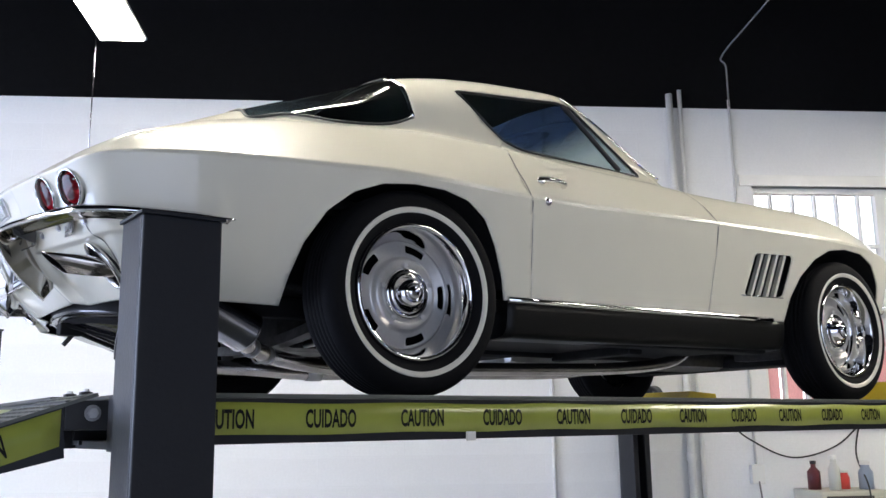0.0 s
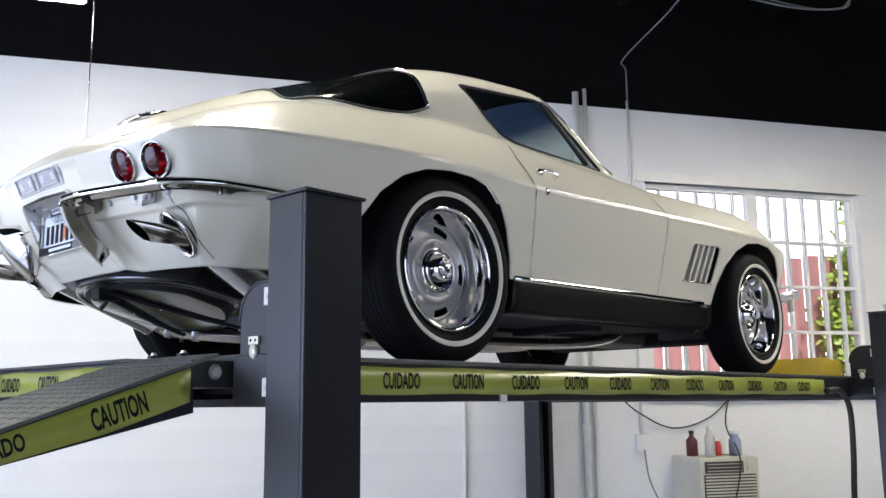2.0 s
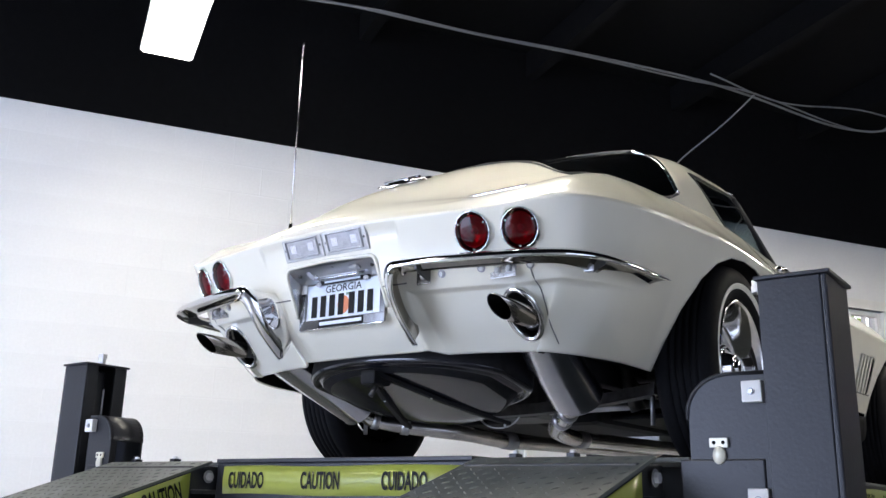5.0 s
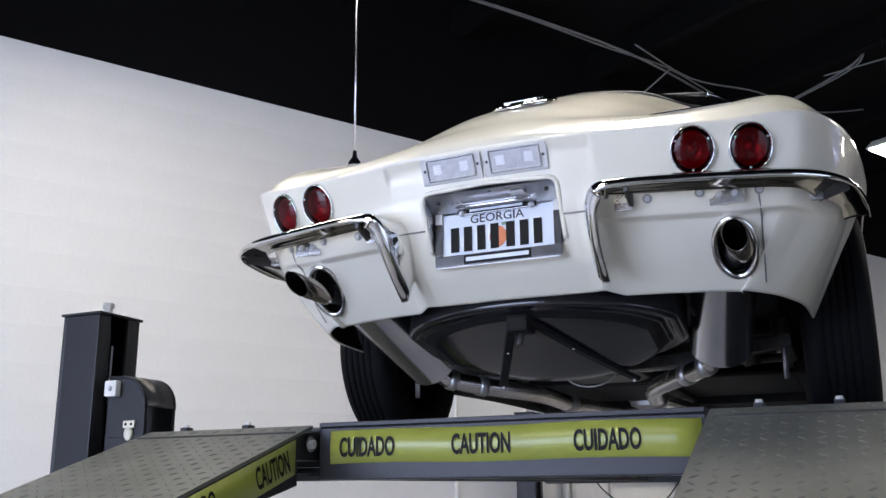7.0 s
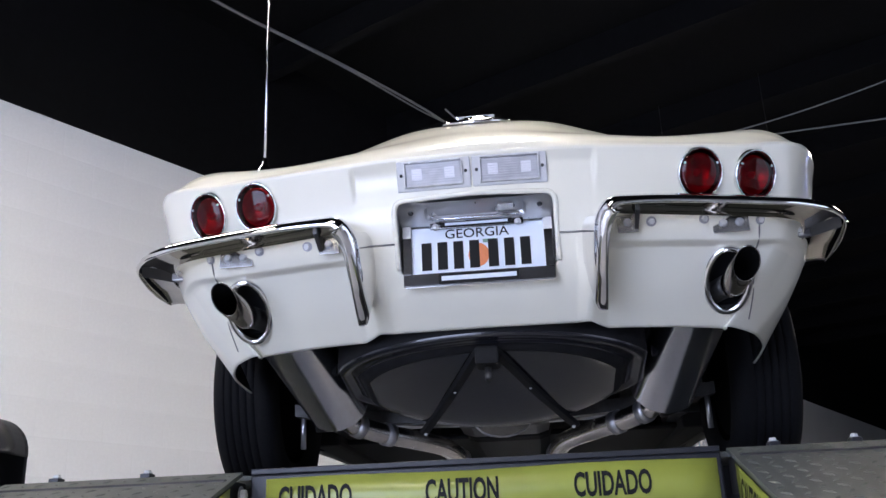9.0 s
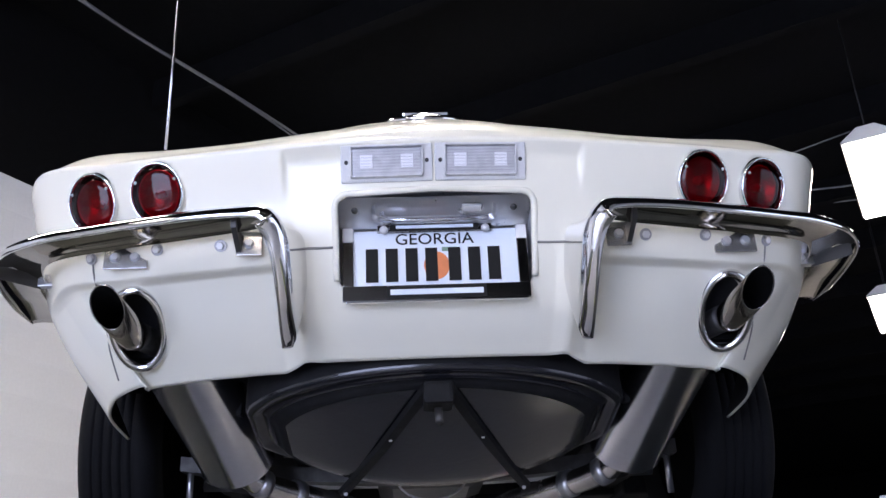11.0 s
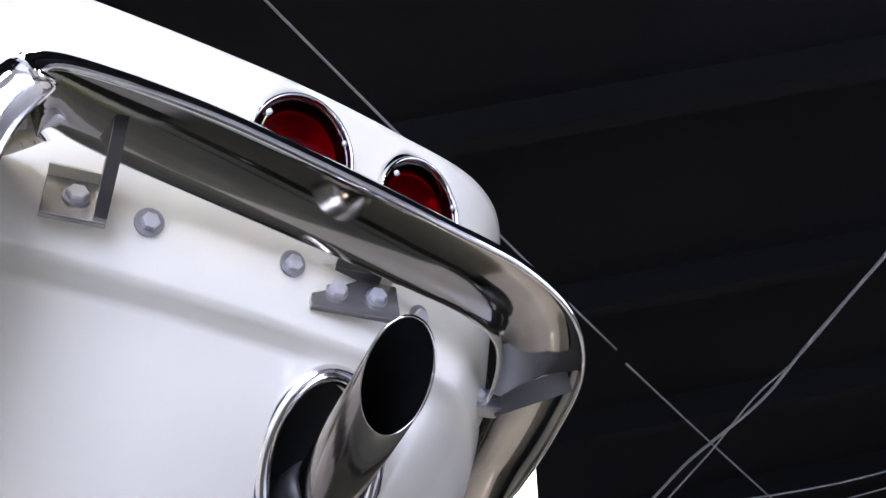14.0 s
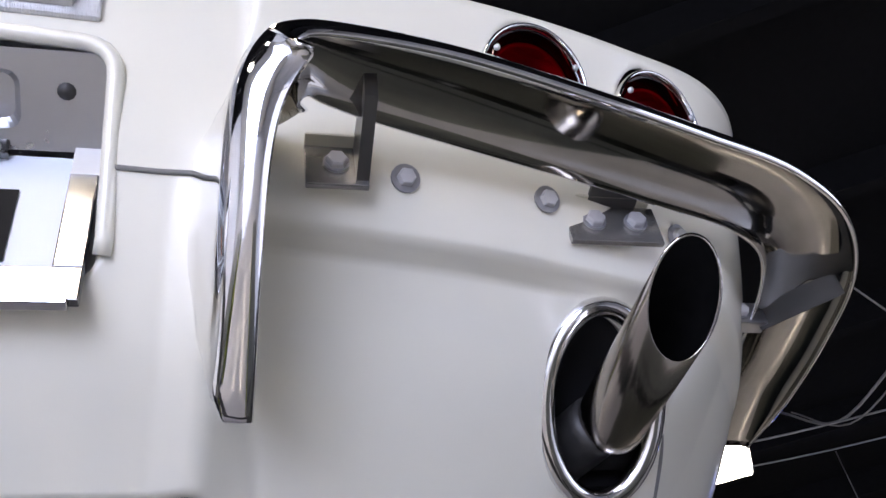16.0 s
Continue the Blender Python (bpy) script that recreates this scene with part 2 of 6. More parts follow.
def tube(pts, r, seg=12, closed=False, caps=True):
    """A round bar along pts; r is one radius or one for each point."""
    pts = [Vector(p) for p in pts]
    n = len(pts)
    rs = r if isinstance(r, (list, tuple)) else [r] * n
    verts, faces = [], []
    ref = None
    for i, p in enumerate(pts):
        a = pts[(i - 1) % n] if closed or i else pts[0]
        b = pts[(i + 1) % n] if closed or i < n - 1 else pts[-1]
        d = (b - a).normalized()
        if ref is None:
            ref = d.orthogonal().normalized()
        ref = (ref - d * ref.dot(d)).normalized()
        side = d.cross(ref)
        for k in range(seg):
            t = 2 * math.pi * k / seg
            verts.append(p + (ref * math.cos(t) + side * math.sin(t)) * rs[i])
    m = n if closed else n - 1
    for i in range(m):
        for k in range(seg):
            j = (i + 1) % n
            faces.append((i * seg + k, i * seg + (k + 1) % seg, j * seg + (k + 1) % seg, j * seg + k))
    if caps and not closed:
        faces.append(tuple(range(seg))[::-1])
        faces.append(tuple((n - 1) * seg + k for k in range(seg)))
    return verts, faces


def bar(name, pts, r, material, parent=None, label="", seg=12, closed=False):
    v, f = tube(pts, r, seg, closed)
    return link_mesh(name, v, f, material, parent, label)


def lathe(profile, seg=48, m=None, close=False):
    """Turns profile, pairs (radius, height), round the z axis."""
    verts, faces = [], []
    n = len(profile)
    for r, h in profile:
        for k in range(seg):
            t = 2 * math.pi * k / seg
            verts.append(Vector((r * math.cos(t), r * math.sin(t), h)))
    for i in range(n if close else n - 1):
        j = (i + 1) % n
        for k in range(seg):
            faces.append((i * seg + k, i * seg + (k + 1) % seg, j * seg + (k + 1) % seg, j * seg + k))
    if m is not None:
        verts = [m @ v for v in verts]
    return verts, faces


def frame_to(p, d, up=(0, 0, 1)):
    """A pose at p whose z axis points along d."""
    d = Vector(d).normalized()
    x = Vector(up).cross(d)
    x = x.normalized() if x.length > 1e-4 else d.orthogonal().normalized()
    y = d.cross(x)
    return Matrix(((x.x, y.x, d.x, p[0]), (x.y, y.y, d.y, p[1]), (x.z, y.z, d.z, p[2]), (0, 0, 0, 1)))


def hex_bolt(p, d, r=0.008, h=0.006, washer=1.5, parent=None, name="bolt"):
    m = frame_to(p, d)
    v1, f1 = lathe([(0.0001, 0.002), (r * washer, 0.002), (r * washer, 0)], 16, m)
    v2, f2 = lathe([(0.0001, h + 0.002), (r * 0.85, h + 0.002), (r, h + 0.0005), (r, 0.001)], 6, m)
    k = len(v1)
    return link_mesh(name, v1 + v2, f1 + [tuple(i + k for i in f) for f in f2], BOLT, parent, smooth=False, mats=[BOLT, WASHER], fmat=[1] * len(f1) + [0] * len(f2))


def pchip(xs, ys, x):
    """Smooth interpolation that never overshoots."""
    xs, ys = np.asarray(xs, float), np.asarray(ys, float)
    h = np.diff(xs)
    d = np.diff(ys) / h
    m = np.zeros_like(ys)
    m[0], m[-1] = d[0], d[-1]
    for i in range(1, len(xs) - 1):
        if d[i - 1] * d[i] > 0:
            w1, w2 = 2 * h[i] + h[i - 1], h[i] + 2 * h[i - 1]
            m[i] = (w1 + w2) / (w1 / d[i - 1] + w2 / d[i])
    x = np.clip(np.asarray(x, float), xs[0], xs[-1])
    i = np.clip(np.searchsorted(xs, x) - 1, 0, len(xs) - 2)
    t = (x - xs[i]) / h[i]
    return ((1 + 2 * t) * (1 - t) ** 2 * ys[i] + t * (1 - t) ** 2 * h[i] * m[i]
            + t * t * (3 - 2 * t) * ys[i + 1] + t * t * (t - 1) * h[i] * m[i + 1])


def outline_distance(q, poly):
    """Signed distance of the points q (n, 2) from the closed outline poly; negative inside."""
    poly = np.asarray(poly, float)
    best = np.full(len(q), 1e9)
    inside = np.zeros(len(q), bool)
    for a, b in zip(poly, np.roll(poly, -1, 0)):
        e = b - a
        t = np.clip(((q - a) @ e) / (e @ e), 0, 1)
        best = np.minimum(best, np.linalg.norm(q - a - t[:, None] * e, axis=1))
        cross = (a[1] > q[:, 1]) != (b[1] > q[:, 1])
        with np.errstate(divide="ignore", invalid="ignore"):
            xs = (b[0] - a[0]) * (q[:, 1] - a[1]) / (b[1] - a[1]) + a[0]
        inside ^= cross & (q[:, 0] < xs)
    return np.where(inside, -best, best)


def round_outline(poly, r=0.03, steps=5):
    """poly with its corners rounded."""
    out = []
    n = len(poly)
    for i in range(n):
        a, b, c = (Vector(poly[(i + k) % n]) for k in (-1, 0, 1))
        ra = min(r, (a - b).length * 0.45, (c - b).length * 0.45)
        p, q = b + (a - b).normalized() * ra, b + (c - b).normalized() * ra
        for k in range(steps + 1):
            t = k / steps
            out.append(tuple((1 - t) ** 2 * p + 2 * t * (1 - t) * b + t * t * q))
    return out


class Sheet:
    """A grid of points with its faces sorted into regions, whose borders are pulled onto the outlines that cut them."""

    def __init__(self, P):
        self.P = np.array(P, float)
        self.region = np.zeros((self.P.shape[0] - 1, self.P.shape[1] - 1, 2), int)
        self.other = np.zeros(self.region.shape[:2], bool)       # split along the other diagonal

    def cut(self, g, number, only=None):
        """g: signed value at each grid point, negative inside. Faces inside get the region number."""
        P, nu, nw = self.P, self.P.shape[0], self.P.shape[1]
        near = np.full((nu, nw), 1.0)
        moved = P.copy()
        for du, dw in ((1, 0), (0, 1)):
            ga, gb = g[:nu - du, :nw - dw], g[du:, dw:]
            pa, pb = P[:nu - du, :nw - dw], P[du:, dw:]
            hit = (ga * gb) < 0
            t = np.where(hit, ga / np.where(hit, ga - gb, 1), 2)
            for i, j in zip(*np.nonzero(hit)):
                s = t[i, j]
                if s < 0.5:
                    if s < near[i, j]:
                        near[i, j] = s
                        moved[i, j] = pa[i, j] + s * (pb[i, j] - pa[i, j])
                elif 1 - s < near[i + du, j + dw]:
                    near[i + du, j + dw] = 1 - s
                    moved[i + du, j + dw] = pa[i, j] + s * (pb[i, j] - pa[i, j])
        g = np.where(near < 1, 0, g)
        self.P = moved
        a, b, c, d = g[:-1, :-1], g[1:, :-1], g[1:, 1:], g[:-1, 1:]
        uncut = self.region[:, :, 0] == self.region[:, :, 1]
        self.other |= uncut & (a * c < 0) & (b == 0) & (d == 0)
        self.other |= uncut & (b == 0) & (d == 0) & (a * c <= 0) & (np.abs(a) + np.abs(c) > 0)
        first = np.where(self.other, a + b + d, a + b + c)
        second = np.where(self.other, b + c + d, a + c + d)
        for k, m in ((0, first), (1, second)):
            ins = m < 0
            if only is not None:
                ins &= self.region[:, :, k] == only
            self.region[:, :, k][ins] = number
        return self

    def mesh(self, number, mirror=(False,)):
        """Vertices and faces of one region, on the right side, the left side (True) or both."""
        verts, faces = [], []
        ii, jj = np.nonzero((self.region == number).any(2))
        middle = {}
        for flip in mirror:
            index = {}

            def vert(a, b):
                p = self.P[a, b]
                key = (round(p[0], 5), round(p[1], 5), round(p[2], 5))
                if abs(p[1]) < 1e-6 and key in middle:
                    return middle[key]
                if key not in index:
                    index[key] = len(verts)
                    if abs(p[1]) < 1e-6:
                        middle[key] = len(verts)
                    verts.append((p[0], -p[1] if flip else p[1], p[2]))
                return index[key]
            for i, j in zip(ii, jj):
                q = [vert(i, j), vert(i + 1, j), vert(i + 1, j + 1), vert(i, j + 1)]
                r = self.region[i, j] == number
                if r.all():
                    polys = [q]
                elif self.other[i, j]:
                    polys = [[q[0], q[1], q[3]]] if r[0] else [[q[1], q[2], q[3]]]
                else:
                    polys = [[q[0], q[1], q[2]]] if r[0] else [[q[0], q[2], q[3]]]
                for poly in polys:
                    poly = list(dict.fromkeys(poly))
                    if len(poly) > 2:
                        faces.append(tuple(poly[::-1] if flip else poly))
        return verts, faces


def word_mesh(text, width, height, bold=0.028):
    """Flat lettering of that size, centred, standing in the plane of x and y."""
    cu = bpy.data.curves.new("lettering", "FONT")
    cu.body, cu.align_x, cu.align_y = text, "CENTER", "CENTER"
    cu.offset, cu.extrude = bold, 0.0
    cu.resolution_u = 3
    ob = bpy.data.objects.new("lettering", cu)
    me = bpy.data.meshes.new_from_object(ob)
    bpy.data.objects.remove(ob)
    co = np.array([v.co[:] for v in me.vertices])
    lo, hi = co.min(0), co.max(0)
    for v in me.vertices:
        v.co = ((v.co.x - (lo[0] + hi[0]) / 2) * width / (hi[0] - lo[0]), (v.co.y - (lo[1] + hi[1]) / 2) * height / (hi[1] - lo[1]), 0)
    me.name = "lettering"
    me.materials.append(INK)
    return me


WORDS = [word_mesh("CAUTION", 0.15, 0.050), word_mesh("CUIDADO", 0.155, 0.050)]


def place_word(k, m, parent):
    ob = new("lettering", WORDS[k])
    adopt(ob, parent, "bold black printed word")
    ob.matrix_basis = m
    return ob


# ---- the room ----
WALL = Matrix(((WU.x, WN.x, 0, WN.x * WD + WU.x * WS), (WU.y, WN.y, 0, WN.y * WD + WU.y * WS), (0, 0, 1, 0), (0, 0, 0, 1)))
S0, S1, DEEP, TOP, ROOF = -8.0, 26.0, 11.0, 3.88, 5.05
OPENINGS = [(3.33, 5.50, 1.46, 3.25), (9.38, 10.62, 1.46, 3.28)]

room_floor = part("floor", box((S0 - 0.2, -DEEP - 0.2, -0.15), (S1 + 0.2, 0.2, 0.0), m=WALL), FLOORM)
tagged(room_floor, "pale grey glossy coated workshop floor", "floor", kind="structure")
room_ceiling = part("ceiling", box((S0 - 0.2, -DEEP - 0.2, ROOF), (S1 + 0.2, 0.2, ROOF + 0.15), m=WALL), DARKCEIL)
tagged(room_ceiling, "high ceiling painted matt black", "ceiling", kind="structure")

bm = bmesh.new()
edges = [S0] + [v for o in OPENINGS for v in o[:2]] + [S1]
for a, b in zip(edges[:-1], edges[1:]):
    hole = [o for o in OPENINGS if abs(o[0] - a) < 1e-6]
    for z0, z1 in ([(0, hole[0][2]), (hole[0][3], TOP)] if hole else [(0, TOP)]):
        tmp = box((a, 0.0, z0), (b, 0.2, z1))
        me = bpy.data.meshes.new("tmp")
        tmp.to_mesh(me)
        bm.from_mesh(me)
        bpy.data.meshes.remove(me)
        tmp.free()
bmesh.ops.transform(bm, matrix=WALL, verts=bm.verts[:])
wall_north = part("wall_north", bm, WALLW)
tagged(wall_north, "painted white concrete block wall", "wall", kind="structure")
wall_upper = part("wall_north_upper", box((S0, -0.01, TOP), (S1, 0.2, ROOF), m=WALL), DARKCEIL)
tagged(wall_upper, "upper strip of wall painted black", "wall", kind="structure")
for name, lo, hi, mt, lab in (
        ("wall_east", (S1, -DEEP, 0), (S1 + 0.2, 0, ROOF), DARKCEIL, "dark end wall of the workshop"),
        ("wall_south_west", (S0, -DEEP - 0.2, 0), (-1.9, -DEEP, TOP), WALLG, "grey painted block wall beside open bay"),
        ("wall_south_lintel", (-1.9, -DEEP - 0.2, 3.45), (3.9, -DEEP, TOP), WALLG, "grey painted lintel over open bay"),
        ("wall_south_east", (3.9, -DEEP - 0.2, 0), (S1, -DEEP, TOP), WALLG, "grey painted block wall beside open bay"),
        ("wall_south_upper", (S0, -DEEP - 0.2, TOP), (S1, -DEEP, ROOF), DARKCEIL, "upper strip of wall painted black")):
    tagged(part(name, box(lo, hi, m=WALL), mt), lab, "wall", kind="structure")
# end wall with an open roller door
bm = bmesh.new()
for lo, hi in (((S0 - 0.2, -DEEP, 0), (S0, -6.9, ROOF)), ((S0 - 0.2, -6.9, 3.45), (S0, -2.4, ROOF)), ((S0 - 0.2, -2.4, 0), (S0, 0, ROOF))):
    tmp = box(lo, hi)
    me = bpy.data.meshes.new("tmp")
    tmp.to_mesh(me)
    bm.from_mesh(me)
    bpy.data.meshes.remove(me)
    tmp.free()
bmesh.ops.transform(bm, matrix=WALL, verts=bm.verts[:])
tagged(part("wall_west", bm, WALLW), "painted white block end wall with open doorway", "wall", kind="structure")


def window(number, s0, s1, z0, z1):
    w = thing(f"window_{number}", wall_point(s0, z0), "white steel window with bars, bright daylight outside", "window", kind="structure")
    M = WALL

    def bit(name, lo, hi, mt=WHITEP, bevel=0.004, label=""):
        return part(name, box(lo, hi, bevel, M), mt, w, label)
    bit("window_sill", (s0 - 0.06, -0.05, z0 - 0.05), (s1 + 0.06, 0.05, z0))
    bit("lintel", (s0 - 0.10, -0.012, z1), (s1 + 0.10, 0.05, z1 + 0.09))
    fr = 0.045
    for lo, hi in (((s0, 0.06, z0), (s0 + fr, 0.12, z1)), ((s1 - fr, 0.06, z0), (s1, 0.12, z1)),
                   ((s0 + fr, 0.06, z1 - fr), (s1 - fr, 0.12, z1)), ((s0 + fr, 0.06, z0), (s1 - fr, 0.12, z0 + fr))):
        bit("window_frame", lo, hi)
    mid = (s0 + s1) / 2
    bit("mullion", (mid - 0.05, 0.055, z0 + fr), (mid + 0.05, 0.125, z1 - fr))
    count = 12 if s1 - s0 > 2 else 8
    step = (s1 - s0) / count
    for k in range(1, count):
        if k != count // 2:
            x = s0 + k * step
            bit("glazing_bar", (x - 0.011, 0.07, z0 + fr), (x + 0.011, 0.11, z1 - fr), bevel=0.0)
    for z in (z0 + 0.53, z0 + 0.93, z0 + 1.33):
        bit("glazing_rail", (s0 + fr, 0.066, z - 0.014), (s1 - fr, 0.114, z + 0.014), bevel=0.0)
    g = part("window_pane", box((s0 + fr, 0.088, z0 + fr), (s1 - fr, 0.092, z1 - fr), m=M), CLEAR, w)
    g.visible_shadow = False
    return w


for k, o in enumerate(OPENINGS):
    window(k + 1, *o)

# what stands outside the windows
ground_out = part("ground", box((-60, -70, -0.35), (80, 70, -0.16), m=WALL), mat("gravel_yard", (0.22, 0.20, 0.17), 0.9, stain=0.3, grain=0.3))
tagged(ground_out, "pale gravel yard outside the windows", "ground", kind="structure")
back = part("backdrop", box((-30, 24.0, -0.2), (50, 24.2, 14.0), m=WALL), glow("hazy_white_sky", (0.95, 0.95, 1.0), 3.5))
tagged(back, "blown-out white haze beyond the yard", "backdrop", kind="structure")
# red boards with the glare of overexposed daylight put into their colour
REDM = mat("overexposed_red_boards", (0.84, 0.40, 0.38), 0.6, stain=0.2, sscale=2, grain=0.1, gscale=20, stretch=(4, 4, 0.5))
fence = thing("board_fence", wall_point(3.0, 0, -2.6), "red vertical board fence outside window, colour lightened for glare", "fence")
for k in range(46):
    x = 1.5 + k * 0.245
    h = 3.14 + 0.03 * math.sin(k * 2.3)
    part("board", box((x, 2.6, 0.0), (x + 0.215, 2.63, h), 0.004, WALL), REDM, fence)
for z in (0.5, 2.2):
    part("rail", box((1.4, 2.63, z), (12.8, 2.68, z + 0.09), m=WALL), REDM, fence)
LEAF = mat("vine_leaf", (0.48, 0.62, 0.12), 0.5, stain=0.2, sscale=6)
vine = thing("climbing_vine", wall_point(7.4, 0, -2.3), "green leafy vine climbing the red fence", "plant")
rv = random.Random(5)
lv, lf = [], []
for k in range(1100):
    s, z = 7.45 + rv.gauss(0, 0.15), rv.uniform(0.4, 4.2)
    c = wall_point(s + 0.25 * math.sin(z * 2.1), z, -2.45 + rv.uniform(-0.12, 0.08))
    a = Vector((rv.gauss(0, 1), rv.gauss(0, 1), rv.gauss(0, 1))).normalized()
    b = a.orthogonal().normalized()
    r = rv.uniform(0.04, 0.085)
    i = len(lv)
    lv += [c - a * r, c + b * r * 0.7, c + a * r, c - b * r * 0.7]
    lf.append((i, i + 1, i + 2, i + 3))
link_mesh("foliage", lv, lf, LEAF, vine, smooth=False)
bar("stem", smooth_path([wall_point(7.5, 0.0, -2.45), wall_point(7.7, 1.0, -2.42), wall_point(7.4, 2.0, -2.42), wall_point(7.55, 4.1, -2.42)]), 0.015, CAST, vine)

# ceiling joists, dark against the black ceiling
for k in range(16):
    s = -7.0 + k * 1.45
    j = part("joist", box((s, -DEEP, ROOF - 0.22), (s + 0.09, 0.0, ROOF), m=WALL), DARKCEIL)
    tagged(j, "black painted ceiling joist", "joist", "ceiling joists", "structure")

# conduits and pipes down the white wall
def conduit(name, s, z0, z1, r, label, out=0.03, collars=()):
    t = thing(name, wall_point(s, z0, out), label, "pipe", "pipes on the block wall")
    bar("tube", [wall_point(s, z0, out), wall_point(s, z1, out)], r, WHITEP, t, seg=14)
    for z in collars:
        v, f = lathe([(r, -0.03), (r * 1.35, -0.025), (r * 1.35, 0.025), (r, 0.03)], 14, Matrix.Translation(wall_point(s, z, out)))
        link_mesh("collar", v, f, WHITEP, t)
    return t


conduit("pipe", 2.70, 0.0, 3.98, 0.027, "thick white painted pipe on block wall", 0.032, (1.2, 3.2))
conduit("pipe", 2.79, 0.0, 4.02, 0.017, "thin white painted pipe on block wall", 0.02, (2.1,))
conduit("pipe", 3.19, 1.10, 3.95, 0.011, "white painted electrical conduit on block wall", 0.014, (2.6,))
conduit("pipe", 1.69, 0.0, 3.92, 0.014, "slim white conduit on block wall", 0.016, (1.6,))
conduit("pipe", 6.04, 1.9, 4.10, 0.018, "white electrical conduit beside window", 0.02, (3.0,))
conduit("pipe", 6.22, 0.0, 4.35, 0.045, "white painted pipe beside window", 0.05, (2.9,))
conduit("pipe", 6.38, 0.0, 4.05, 0.030, "white painted pipe beside window", 0.034, (2.2,))
sw = part("switch_box", box((6.02, -0.07, 2.95), (6.12, -0.002, 3.08), 0.006, WALL), WHITEP)
tagged(sw, "white metal switch box on wall", "switch box")
ob = part("outlet_box", box((3.14, -0.05, 1.00), (3.24, -0.002, 1.14), 0.006, WALL), WHITEP)
tagged(ob, "white painted outlet box under window", "outlet")
cord = bar("hanging_cord", smooth_path([wall_point(3.0, 1.45, 0.02), wall_point(3.15, 1.32, 0.03), wall_point(3.46, 1.185, 0.03), wall_point(3.8, 1.26, 0.03), wall_point(4.05, 1.45, 0.02)]), 0.006, CABLEK)
tagged(cord, "thin black cord sagging along wall", "cord")
cord2 = bar("power_cord", smooth_path([wall_point(4.02, 1.46, 0.02), wall_point(3.94, 1.2, 0.06), wall_point(3.80, 0.95, 0.45), wall_point(3.72, 0.6, 0.46)]), 0.006, CABLEK)
tagged(cord2, "thin black power cord hanging before air conditioner", "cord")
cord3 = bar("grey_cord", smooth_path([wall_point(3.19, 1.02, 0.05), wall_point(3.22, 0.8, 0.05), wall_point(3.30, 0.62, 0.05), wall_point(3.36, 0.5, 0.1)]), 0.006, CABLE)
tagged(cord3, "grey cord hanging from outlet box", "cord")

# window air conditioner on a shelf under the window
ac = thing("air_conditioner", wall_point(3.8, 0.5, 0.2), "beige louvred air conditioner under the window", "air conditioner")
part("casing", box((3.46, -0.42, 0.50), (3.98, -0.003, 0.965), 0.012, WALL), BEIGE, ac)
part("control_panel", box((3.50, -0.428, 0.845), (3.84, -0.418, 0.935), 0.003, WALL), mat("smoked_panel", (0.06, 0.055, 0.05), 0.3), ac, "dark smoked control panel")
for k in range(3):
    part("slat", box((3.52, -0.434, 0.86 + 0.026 * k), (3.82, -0.428, 0.866 + 0.026 * k), m=WALL), BEIGE, ac)
for k in range(13):
    z = 0.53 + k * 0.0235
    part("louvre", box((3.50, -0.436, z), (3.94, -0.42, z + 0.012), 0.002, WALL), BEIGE, ac)
part("grille_back", box((3.49, -0.424, 0.52), (3.95, -0.4185, 0.835), m=WALL), mat("grille_shadow", (0.05, 0.048, 0.045), 0.7), ac, "dark grille backing")
part("knob", box((3.87, -0.432, 0.86), (3.94, -0.42, 0.93), 0.004, WALL), BEIGE, ac)
shelf = thing("wall_shelf", wall_point(3.8, 0.46, 0.2), "white painted shelf carrying the air conditioner", "shelf")
part("board", box((3.40, -0.45, 0.46), (4.04, -0.002, 0.498), 0.004, WALL), WHITEP, shelf)
for s in (3.5, 3.92):
    part("bracket", prism([(-0.40, 0.458), (-0.003, 0.458), (-0.003, 0.12)], s, s + 0.03, 0), WHITEP, shelf).matrix_basis = WALL


def bottle(s, out, r, h, mt, label, neck=0.35, capm=None):
    t = thing("bottle", wall_point(s, 0.965, out), label, "bottle", "bottles on the air conditioner")
    z0 = 0.967
    v, f = lathe([(0.001, 0), (r, 0), (r, h * 0.62), (r * neck, h * 0.78), (r * neck, h * 0.9), (0.001, h * 0.9)], 18, Matrix.Translation(wall_point(s, z0, out)))
    link_mesh("body", v, f, mt, t)
    v, f = lathe([(r * neck * 1.2, h * 0.88), (r * neck * 1.2, h), (0.001, h)], 14, Matrix.Translation(wall_point(s, z0, out)))
    link_mesh("cap", v, f, capm or WHITEP, t)
    return t


bottle(3.53, 0.2, 0.045, 0.20, mat("dark_red_bottle", (0.10, 0.02, 0.025), 0.3), "dark red spray bottle on air conditioner", 0.4, CABLEK)
bottle(3.63, 0.3, 0.04, 0.24, mat("milky_bottle", (0.62, 0.62, 0.58), 0.4), "milky white plastic bottle on air conditioner", 0.5)
bottle(3.74, 0.2, 0.05, 0.13, mat("red_white_can", (0.62, 0.06, 0.05), 0.35), "red and white can on air conditioner", 0.8)
bottle(3.89, 0.25, 0.05, 0.19, mat("blue_grey_jug", (0.30, 0.36, 0.48), 0.4), "blue-grey plastic jug on air conditioner", 0.6)


